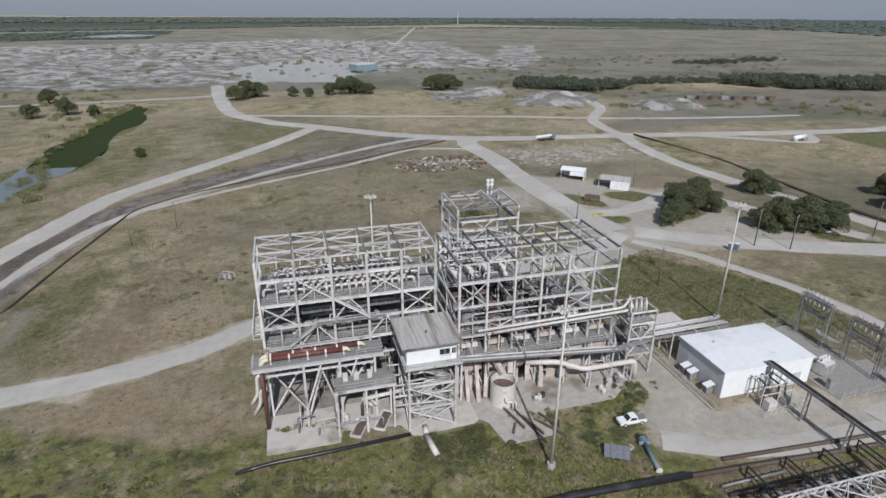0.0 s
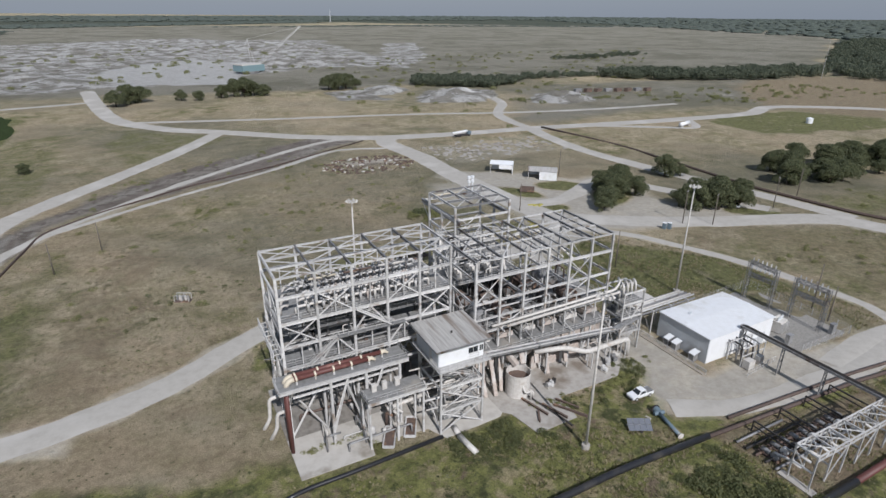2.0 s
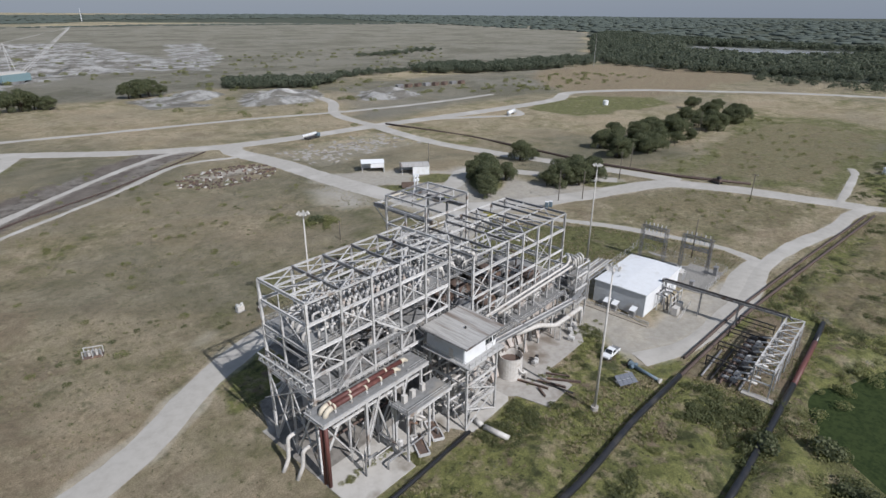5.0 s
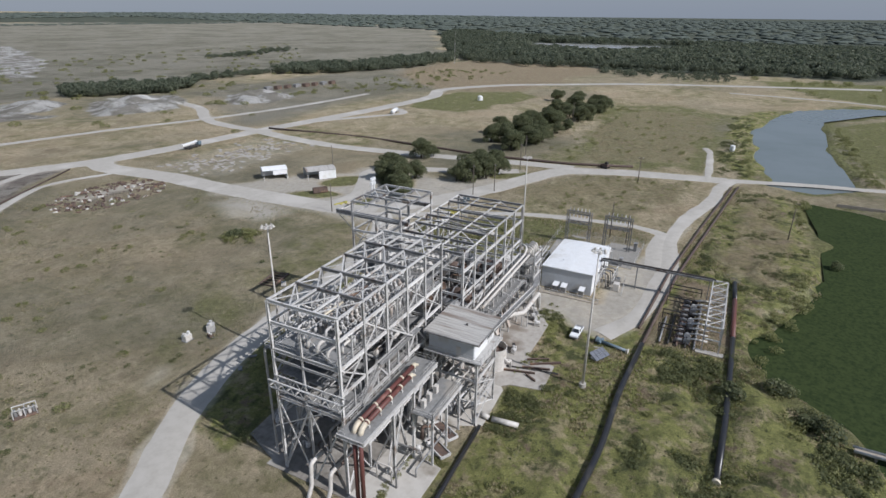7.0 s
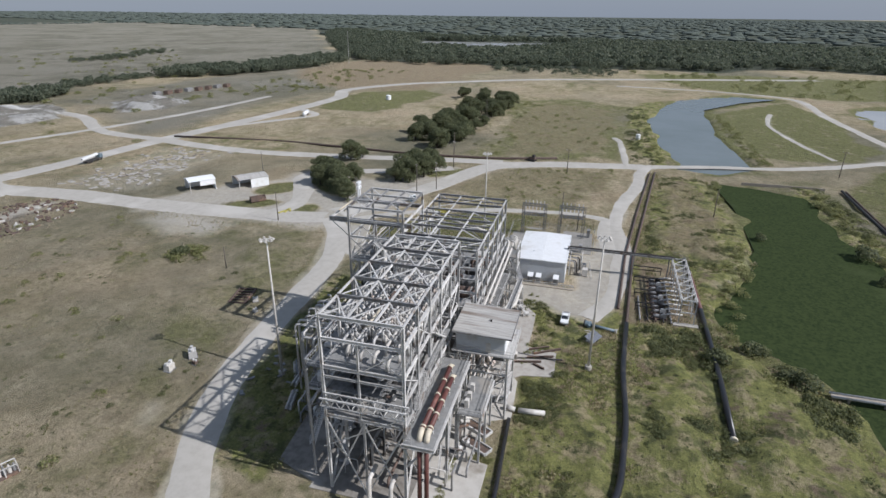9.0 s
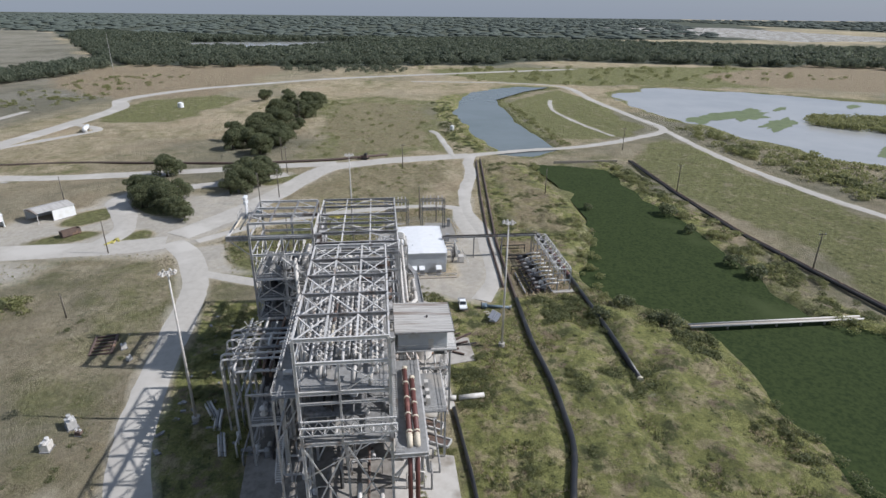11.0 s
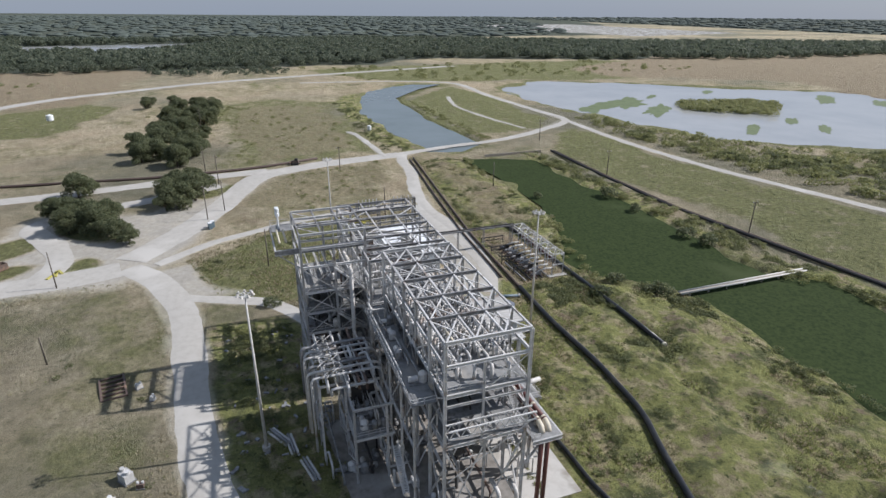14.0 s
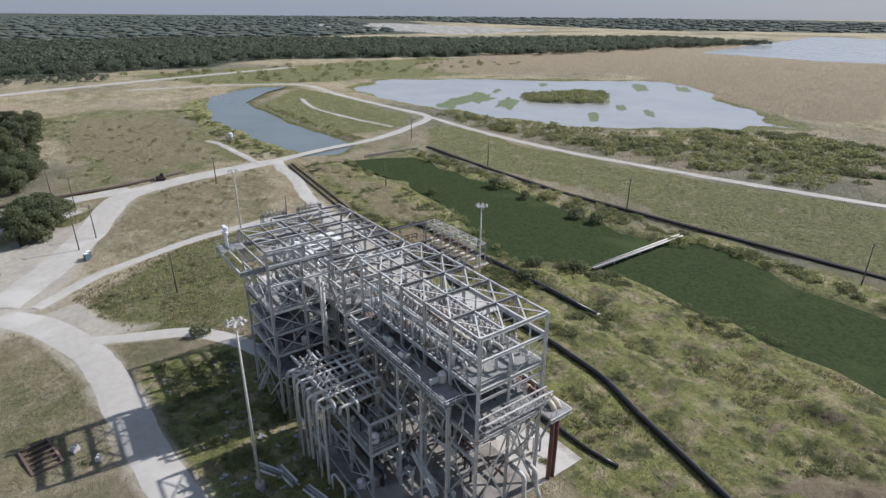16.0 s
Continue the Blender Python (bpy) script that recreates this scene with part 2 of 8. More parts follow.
LILY = mat("lake_weed", (0.13, 0.165, 0.075), 0.85, 0.0, (0.09, 0.115, 0.05), 6.0, 0.8)

# ---- ground ----
ROADS = {
    "plant_road": ([(-190, 92), (-120, 108), (-62, 115.5), (-41, 118.5), (-24, 124.5), (-12, 132), (0, 138), (15, 142.5), (35, 145.4), (58, 147), (80, 149.8), (100, 157), (112, 166)], 8.3),
    "hall_spur": [[(56, 117), (66, 121), (76, 128), (81, 138), (86, 149)], 4.5],
    "yard_road": ([(112, 158), (124, 144), (132, 128), (138, 112), (142, 92), (143, 76), (139, 64)], 4.2),
    "east_yard_road": ([(62, 70), (75, 64), (95, 61.5), (115, 60.5), (134, 63), (160, 60), (190, 53), (212, 51), (226, 47)], 5.6),
    "south_bend_road": ([(139, 66), (120, 66), (106, 64)], 5),
    "plaza_east_road": ([(118, 166), (150, 146), (178, 134), (205, 121), (217, 95), (222, 70), (226, 48)], 11),
    "pond_road": ([(226, 50), (236, 15), (243, -20), (262, -58), (289, -92), (340, -92), (420, -90), (510, -92), (545, -40), (560, 60)], 6),
    "dike_road": ([(289, -92), (245, -89), (199, -88), (150, -92), (116, -99), (70, -110), (0, -130), (-120, -165)], 5),
    "ridge_track": ([(420, -52), (370, -40), (320, -42), (270, -50)], 3),
    "north_road": ([(112, 168), (108, 190), (106, 237), (107, 280), (104, 318), (112, 334)], 12),
    "cross_road": ([(-60, 640), (-52, 561), (-42, 490), (-31, 451), (-6, 415), (22, 393), (62, 358), (106, 334), (150, 324), (206, 318), (300, 302), (391, 293), (440, 306), (500, 270), (542, 215), (590, 140), (640, 0), (690, -160)], 12),
    "west_road": ([(22, 393), (-7, 345), (-38, 302), (-70, 258), (-88, 205), (-106, 160), (-140, 110)], 10),
    "far_west_road": ([(-500, 520), (-300, 530), (-140, 545), (-52, 561)], 7),
    "mid_track": ([(-31, 451), (60, 425), (160, 400), (230, 375), (300, 360), (380, 352)], 6),
    "pipeline_road": ([(206, 318), (199, 285), (196, 247), (201, 200), (209, 155), (214, 118)], 9),
    "loop_road": ([(250, 308), (285, 285), (306, 272), (318, 280), (330, 298)], 6),
    "shed_road": ([(108, 190), (122, 186), (140, 192), (160, 202), (172, 190), (182, 165), (195, 140)], 8),
    "strip_track": ([(-84, 165), (-66, 222), (-20, 272), (40, 318), (78, 338), (104, 330)], 4),
    "strip_track_low": ([(-60, 232), (-20, 258), (30, 286), (70, 312), (98, 306)], 3),
    "mine_road": ([(245, 520), (260, 470), (250, 420), (215, 370), (206, 320)], 8),
    "spur_track": ([(223, 57), (252, 58), (284, 60), (294, 63)], 3.2),
}
FIELDS = {  # kind, softness, outline
    "white": [
        (60, [(-254, 648), (-600, 900), (-700, 1335), (-345, 1400), (49, 1578), (382, 1390), (312, 757), (218, 738), (86, 715), (-35, 640), (-152, 620)]),
        (20, [(300, 720), (420, 900), (560, 1250), (480, 1250), (360, 950), (280, 760)]),
        (8, [(161, 520), (180, 561), (219, 546), (211, 518), (185, 493)]),
        (10, [(189, 450), (223, 509), (250, 513), (286, 486), (276, 459), (238, 428), (202, 433)]),
        (10, [(272, 410), (306, 450), (336, 448), (352, 431), (329, 392), (287, 391)]),
        (10, [(130, 544), (174, 546), (174, 477), (129, 482)], 0.8),
        (20, [(2000, -900), (2600, -900), (2600, -1500), (1500, -1500), (1400, -1000)]),
    ],
    "flat": [
        (16, [(-46, 665), (-47, 850), (9, 910), (60, 941), (120, 868), (101, 714), (63, 640)]),
        (8, [(-76, 154), (-70, 160), (-63, 155), (-62, 142), (-66, 128), (-74, 124)], 0.5),
    ],
    "rough": [
        (10, [(-200, 96), (-60, 104), (-14, 88), (16, 82), (36, 80), (60, 62), (112, 56), (214, 42), (206, 22), (110, 18), (60, 36), (38, 14), (-150, 4)]),
        (6, [(-8, 122), (24, 124), (60, 114), (66, 140), (40, 141), (15, 139), (-6, 132)]),
        (4, [(16, 82), (30, 83), (40, 84), (56, 84), (66, 88), (70, 80), (60, 70), (20, 70)]),
        (10, [(206, -20), (100, -22), (40, -32), (-150, -50), (-150, -20), (36, -22), (100, -14), (200, -12)]),
        (12, [(222, 50), (300, 52), (420, 48), (470, 20), (420, 30), (228, 32)]),
    ],
    "woodland": [
        (30, [(771, 460), (690, 336), (712, 282), (737, 197), (728, 90), (735, -60), (800, -98), (815, -195), (745, -353), (665, -640), (650, -1000), (620, -1290), (930, -1300), (1100, -700), (1450, -500), (1500, -1000), (2600, -1700), (5200, -2600), (7500, 0), (7500, 3600), (4500, 5200), (-2300, 5200), (-2300, 3250), (1000, 3000), (1700, 2250), (2500, 1950), (1750, 1000), (1333, 763)]),
        (40, [(-900, 2100), (900, 3000), (900, 3300), (-2200, 3300), (-2200, 2300)]),
        (30, [(-1500, 1700), (-300, 2200), (-300, 1650), (-900, 1480)]),
        (40, [(1300, -1900), (4500, -1900), (4500, -5500), (-1500, -5500), (0, -3200)]),
    ],
    # Distant open ground, greyer and duller than the near fields.
    "far_field": [
        (40, [(-40, 600), (110, 560), (230, 560), (300, 520), (430, 560), (560, 520), (771, 470), (1333, 775), (1750, 1010), (2450, 1900), (2400, 2600), (-900, 2500), (-1500, 900), (-300, 640)]),
        (30, [(200, 330), (420, 330), (560, 250), (700, 250), (700, 420), (460, 500), (300, 500)], 0.75),
    ],
    "sandy": [
        (9, [(-27, 118), (-20, 117), (-17, 95), (-21, 86), (-27, 91)], 0.42),
        (3, [(-12, 51), (-15, 45), (-19, 50), (-16, 56)], 0.5),
        (5, [(-5, 152), (3, 156), (8, 151), (2, 146), (-6, 146)], 0.6),
        (3, [(-52, 117), (-44, 115), (-44, 109), (-53, 112)], 0.9),
        (6, [(118, 28), (121, 21), (100, 22), (92, 28), (92, 34)], 0.4),
        (8, [(100, 170), (112, 150), (160, 140), (190, 130), (190, 150), (172, 165), (172, 200), (150, 215), (130, 240), (112, 245), (98, 240)]),
        (4, [(66, 82), (61, 74), (62, 67), (70, 60), (95, 57), (115, 58), (134, 63), (128, 72), (112, 69), (106, 72), (104, 76), (79, 76), (79, 95), (72, 98), (68, 90), (62, 86)]),
        (10, [(116, 256), (114, 300), (192, 306), (192, 256)], 0.5),
        (5, [(60, 150), (82, 147), (84, 130), (92, 140), (112, 148), (104, 165), (90, 157)]),
        (10, [(78, 212), (85, 238), (106, 232), (94, 196)], 0.8),
        (6, [(66, 284), (96, 282), (98, 277), (68, 278)]),
        (12, [(80, 200), (98, 196), (104, 226), (88, 224)]),
        (14, [(-38, 106), (-29, 100), (-25, 86), (-34, 88)], 0.35),
        (6, [(-100, 128), (-70, 124), (-66, 133), (-92, 145), (-110, 140)], 0.5),
        (3, [(14, 86), (16, 82), (30, 83), (38, 84), (56, 88), (70, 94), (60, 100), (26, 100)], 0.5),
    ],
    "bare": [
        (8, [(-92, 190), (-64, 251), (-7, 305), (69, 354), (95, 333), (37, 290), (-20, 262), (-58, 245), (-72, 205), (-75, 150), (-95, 140)]),
        (22, [(62, 300), (98, 296), (98, 266), (70, 256), (50, 264)]),
        
    ],
    "tan": [
        (4, [(61, 62), (65, 42), (104, 42), (106, 57), (75, 61)]),
        (10, [(230, 120), (250, 70), (330, 60), (400, 60), (420, 110), (390, 130), (300, 130)], 0.6),
        (6, [(146, 112), (158, 70), (215, 60), (212, 110), (190, 124), (160, 136)], 0.55),
        (12, [(108, 54), (204, 40), (204, 28), (150, 24), (110, 30)], 0.7),
        (5, [(-53, 132), (-48, 147), (-44, 179), (-36, 202), (-22, 194), (-31, 163), (-37, 144), (-39, 124), (-48, 124)], 0.62),
        (3, [(-30, 69), (-32, 58), (-37, 53), (-46, 48), (-48, 58)]),
        (30, [(420, -470), (520, -280), (620, -300), (900, -800), (500, -1500), (100, -900), (90, -290), (240, -370)]),
        (40, [(760, 440), (560, 440), (440, 320), (470, 240), (740, 200)]),
    ],
    "green": [
        (20, [(225, 130), (232, 52), (300, 52), (420, 48), (460, 100), (420, 150), (300, 135)], 0.6),
        (12, [(146, 112), (158, 70), (215, 60), (212, 110), (190, 124), (160, 136)], 0.5),
        (20, [(-70, 130), (-52, 130), (-46, 180), (-36, 205), (-58, 226), (-68, 180)], 0.55),
        (14, [(330, 230), (330, 290), (430, 285), (470, 240), (440, 215)]),
        (10, [(268, -60), (300, -84), (500, -84), (400, -10), (350, -8), (262, -16)]),
        (14, [(200, -36), (230, -40), (270, -84), (120, -92), (-60, -130), (-200, -200), (-200, -60), (0, -42)]),
        (14, [(-120, 240), (-60, 280), (-60, 420), (-96, 420), (-98, 300)], 0.5),
        (20, [(-30, 300), (20, 370), (-30, 430), (-44, 380)], 0.5),
        (6, [(20, 64), (40, 60), (60, 58), (62, 45), (40, 22), (10, 22), (14, 50)]),
        (9, [(-140, 84), (-8, 82), (20, 80), (36, 66), (62, 58), (62, 45), (45, 22), (-60, 24), (-140, 40)], 0.62),
        (16, [(-12, 134), (8, 148), (100, 160), (100, 182), (40, 174), (0, 166), (-20, 152)], 0.45),
        (14, [(96, 46), (205, 28), (206, 44), (110, 58)], 0.6),
        (4, [(38, 82), (56, 80), (66, 88), (70, 82), (60, 75), (60, 64), (36, 64)]),
        (5, [(-8, 122), (24, 123), (60, 113), (66, 141), (40, 142), (15, 139), (-6, 132)]),
        (6, [(84, 140), (108, 148), (134, 116), (140, 84), (112, 100), (72, 112), (78, 124)]),
        (8, [(-40, 95), (-8, 90), (-8, 84), (14, 81), (20, 60), (-40, 70)]),
        (30, [(560, -10), (700, 60), (720, -400), (600, -560), (500, -300), (520, -110)]),
    ],
}
ISLANDS = [(141, 203, 12, 7.5, -40), (117, 204, 12, 5, -58), (186, 141, 11, 5, -40), (115, 181, 10, 5.5, -20), (152, 183, 17, 8, 38)]
PONDS = {
    "pond": [(418, 31), (469, 8), (520, -40), (508, -81), (470, -40), (416, -5), (347, -1), (241, -4), (224, 14), (228, 33), (278, 34), (361, 35)],
    "green_canal": [(204, 20), (158, 16), (112, 17), (99, 22), (78, 36), (62, 34), (50, 20), (37, 14), (8, 17), (-30, 20), (-150, 40), (-150, 4), (-60, -14), (34, -25), (46, -13), (96, -16), (193, -15)],
    "lake": [(466, -123), (505, -180), (459, -269), (400, -350), (316, -443), (190, -350), (105, -274), (139, -207), (204, -146), (268, -126), (360, -112)],
    "west_canal": [(-150, 190), (-133, 262), (-126, 300), (-122, 331), (-99, 328), (-106, 303), (-111, 272), (-126, 190)],
    "west_green_canal": [(-122, 331), (-124, 371), (-120, 406), (-117, 464), (-112, 516), (-99, 501), (-97, 428), (-99, 377), (-99, 328)],
    "far_lagoon": [(-500, 1760), (-430, 1960), (-300, 1900), (-380, 1740)],
    "forest_lagoon": [(1050, 420), (1260, 480), (1300, 150), (1120, 180), (1000, 260)],
    "east_lagoon": [(360, -900), (560, -900), (760, -1900), (-100, -1900), (100, -1000)],
}
N = 760
u = np.linspace(-1, 1, N)
gx, gy = 36 + 62 * np.sinh(5.69 * u), 85 + 62 * np.sinh(5.69 * u)
PX, PY = (a.ravel() for a in np.meshgrid(gx, gy))


def wave(x, y, length, seed):
    """Smooth value noise between -1 and 1."""
    r = np.random.RandomState(seed)
    table = r.uniform(-1, 1, (256, 256))
    fx, fy = x / length, y / length
    ix, iy = np.floor(fx).astype(int), np.floor(fy).astype(int)
    tx, ty = fx - ix, fy - iy
    tx, ty = tx * tx * (3 - 2 * tx), ty * ty * (3 - 2 * ty)
    g = lambda a, b: table[(ix + a) % 256, (iy + b) % 256]
    return (g(0, 0) * (1 - tx) + g(1, 0) * tx) * (1 - ty) + (g(0, 1) * (1 - tx) + g(1, 1) * tx) * ty


def outside(x, y, outline):
    """Distance to an outline, negative inside."""
    p = np.array(outline, float)
    best, inside = np.full(x.shape, 1e9), np.zeros(x.shape, bool)
    for a, b in zip(p, np.roll(p, -1, 0)):
        d = b - a
        t = np.clip(((x - a[0]) * d[0] + (y - a[1]) * d[1]) / (d @ d), 0, 1)
        best = np.minimum(best, np.hypot(x - a[0] - t * d[0], y - a[1] - t * d[1]))
        if a[1] != b[1]:
            inside ^= ((a[1] > y) != (b[1] > y)) & (x < d[0] * (y - a[1]) / d[1] + a[0])
    return np.where(inside, -best, best)


def close_to(x, y, outline, reach):
    """Which points lie in an outline's bounds, widened by a reach."""
    p = np.array(outline, float)
    lo, hi = p.min(0) - reach, p.max(0) + reach
    return (x > lo[0]) & (x < hi[0]) & (y > lo[1]) & (y < hi[1])


def road_gap(x, y):
    best = np.full(x.shape, 1e9)
    for line, w in ROADS.values():
        p = np.array(line, float)
        for a, b in zip(p, p[1:]):
            d = b - a
            t = np.clip(((x - a[0]) * d[0] + (y - a[1]) * d[1]) / (d @ d), 0, 1)
            best = np.minimum(best, np.hypot(x - a[0] - t * d[0], y - a[1] - t * d[1]) - w / 2)
    return best


GAP = road_gap(PX, PY)
SHORE = {}
for key, line in PONDS.items():
    w = close_to(PX, PY, line, 60)
    SHORE[key] = np.full(PX.shape, 60.0)
    SHORE[key][w] = outside(PX[w], PY[w], line)


BANKLAND = [(-140, 92), (-60, 98), (-20, 84), (-12, 80), (18, 80), (30, 72), (60, 58), (110, 55), (205, 42), (205, 24), (158, 20), (112, 21), (99, 26), (80, 40), (60, 39), (48, 24), (37, 18), (-30, 24), (-150, 44)]
RACKYARD = [(60, 64), (62, 42), (108, 42), (108, 60)]
TILLED = [(-53, 132), (-48, 147), (-44, 179), (-36, 202), (-22, 194), (-31, 163), (-37, 144), (-39, 128)]
SPOIL = [([(161, 520), (180, 561), (219, 546), (211, 518), (185, 493)], 5.0), ([(189, 450), (223, 509), (250, 513), (286, 486), (276, 459), (238, 428), (202, 433)], 6.0), ([(272, 410), (306, 450), (336, 448), (352, 431), (329, 392), (287, 391)], 5.0)]


def line_gap(x, y, line):
    """Distance to an open line."""
    p, best = np.array(line, float), np.full(x.shape, 1e9)
    for a, b in zip(p, p[1:]):
        d = b - a
        t = np.clip(((x - a[0]) * d[0] + (y - a[1]) * d[1]) / (d @ d), 0, 1)
        best = np.minimum(best, np.hypot(x - a[0] - t * d[0], y - a[1] - t * d[1]))
    return best


def ridge(x, y, length, seed):
    """Sharp-crested noise between 0 and 1."""
    return (1 - np.abs(wave(x, y, length, seed))) ** 3


def inner(x, y, outline, soft):
    """From 0 at an outline to 1 well inside it."""
    w, v = close_to(x, y, outline, 0), np.zeros(x.shape)
    v[w] = np.clip(-outside(x[w], y[w], outline) / soft, 0, 1)
    return v


def hills(x, y):
    h = 0.5 * wave(x, y, 17, 1) + 0.35 * wave(x, y, 7, 2) + 0.15
    h = h * np.clip((GAP - 4) / 10, 0, 1) * np.clip(np.hypot((x - 40) / 75, (y - 92) / 45) - 0.9, 0, 1)
    bank = inner(x, y, [(-140, 70), (-20, 62), (20, 57), (60, 54), (64, 38), (45, 24), (20, 22), (-140, 34)], 6)
    h = h + bank * (0.6 * wave(x, y, 9, 7) + 0.9 * wave(x, y, 4.6, 8) + 0.3) * np.clip((np.abs(y - 42) - 1.5) / 2, 0, 1)
    lines = np.minimum(line_gap(x, y, [(-120, 96), (-40, 76), (-5, 66), (4, 62.6), (22, 61.2), (40, 61.6), (61, 60.4), (104, 57.6), (150, 52), (215, 44)]), line_gap(x, y, [(23, 42.2), (40, 41.6), (74, 41.4), (108, 42)]))
    rough = inner(x, y, BANKLAND, 5) * np.clip((lines - 1.6) / 3, 0, 1) * np.clip((GAP - 1) / 4, 0, 1) * (1 - inner(x, y, [(57, 67), (59, 39), (111, 39), (111, 63)], 3))
    h = h + rough * (1.1 * ridge(x, y, 15, 51) + 0.55 * ridge(x, y, 6.5, 52) + 0.3 * wave(x, y, 3.2, 53) - 0.25)
    field = inner(x, y, TILLED, 4)
    h = h + field * (0.7 * ridge(x + 0.45 * y, 0.2 * y, 8, 54) + 0.3 * wave(x, y, 4, 55))
    mead = inner(x, y, [(-66, 132), (-30, 132), (0, 150), (100, 162), (96, 196), (60, 262), (-5, 262), (-50, 220)], 14) * np.clip((GAP - 2) / 5, 0, 1)
    h = h + mead * (0.5 * ridge(0.68 * x + 0.73 * y, 0.12 * (0.73 * x - 0.68 * y), 8, 56) + 0.22 * wave(x, y, 5, 57))
    for outline, top in SPOIL:
        h = h + inner(x, y, outline, 14) * top * (0.55 + 0.5 * wave(x, y, 14, 58) + 0.3 * wave(x, y, 6, 59))
    d = inner(x, y, FIELDS["white"][0][1], 60)
    h = h + d * (5 * np.maximum(wave(x, y, 60, 3), 0) + 3 * np.maximum(wave(x, y, 25, 4), 0)) * (1 - inner(x, y, [(-83, 630), (-83, 850), (34, 965), (160, 890), (125, 710), (42, 640)], 40))
    ripple = 2.5 * wave(x, y, 12, 5) + 4 * wave(x, y, 40, 6)
    for key in PONDS:
        o = SHORE[key] + ripple
        if key == "lake":
            o = o + 15 * wave(x, y, 70, 9) + 9 * wave(x, y, 26, 10) + 6
        h = np.where(o < 2, np.minimum(h, -np.clip((2 - o) / 4, 0, 1) * 1.6), h)
    return h


PZ = hills(PX, PY)
faces = (np.arange(N - 1)[:, None] * N + np.arange(N - 1)[None, :]).ravel()
gm = bpy.data.meshes.new("ground")
quads = np.stack([faces, faces + 1, faces + N + 1, faces + N], 1).astype(np.int32)
gm.vertices.add(N * N)
gm.vertices.foreach_set("co", np.stack([PX, PY, PZ], 1).astype(np.float32).ravel())
gm.loops.add(quads.size)
gm.loops.foreach_set("vertex_index", quads.ravel())
gm.polygons.add(len(quads))
gm.polygons.foreach_set("loop_start", np.arange(len(quads), dtype=np.int32) * 4)
gm.polygons.foreach_set("loop_total", np.full(len(quads), 4, np.int32))
gm.update(calc_edges=True)
gm.polygons.foreach_set("use_smooth", [True] * len(gm.polygons))
for kind, fields in FIELDS.items():
    value = np.zeros(PX.shape)
    for soft, outline, *part_of in fields:
        w = close_to(PX, PY, outline, 2 * soft)
        x, y = PX[w], PY[w]
        o = outside(x, y, outline) + soft * (0.5 * wave(x, y, soft * 3 + 4, 11) + 0.35 * wave(x, y, soft + 3, 12))
        value[w] = np.maximum(value[w], np.clip(0.5 - o / soft, 0, 1) * (part_of[0] if part_of else 1))
    if kind == "sandy":
        for cx, cy, rx, ry, a in ISLANDS:
            c, s = math.cos(radians(a)), math.sin(radians(a))
            e = np.hypot(((PX - cx) * c + (PY - cy) * s) / rx, ((PY - cy) * c - (PX - cx) * s) / ry) + 0.1 * wave(PX, PY, 4, 15)
            value *= np.clip((e - 0.85) / 0.3, 0, 1)
        value = np.maximum(value, np.clip(0.75 - (GAP + 1.1 * wave(PX, PY, 6, 13)) / 1.6, 0, 1) * 0.7)
    if kind == "green":
        for cx, cy, rx, ry, a in ISLANDS:
            c, s = math.cos(radians(a)), math.sin(radians(a))
            e = np.hypot(((PX - cx) * c + (PY - cy) * s) / rx, ((PY - cy) * c - (PX - cx) * s) / ry)
            value = np.maximum(value, np.clip((1.1 - e) / 0.3, 0, 1))
        fringe = 0.4 * wave(PX, PY, 14, 14)
        for key in PONDS:
            o = SHORE[key]
            value = np.maximum(value, np.where(o < 59, np.clip(0.8 - o / 14 + fringe, 0, 1), 0))
    gm.attributes.new(kind, "FLOAT", "POINT").data.foreach_set("value", value)


gm.attributes.new("furrow", "FLOAT", "POINT").data.foreach_set("value", np.clip(1.5 * ridge(0.68 * PX + 0.73 * PY, 0.12 * (0.73 * PX - 0.68 * PY), 8, 56) * (0.6 + 0.6 * wave(PX, PY, 22, 63)), 0, 1))
STRIP = [(-90, 120), (-77, 160), (-71, 180), (-64, 235), (-43, 257), (-7, 290), (22, 310), (54, 335), (90, 335)]
off = line_gap(PX, PY, STRIP)
gm.attributes.new("streak", "FLOAT", "POINT").data.foreach_set("value", np.clip(0.5 + 0.9 * wave(off, (PX + PY) * 0.05, 2.4, 61) + 0.3 * wave(PX, PY, 5, 62), 0, 1))


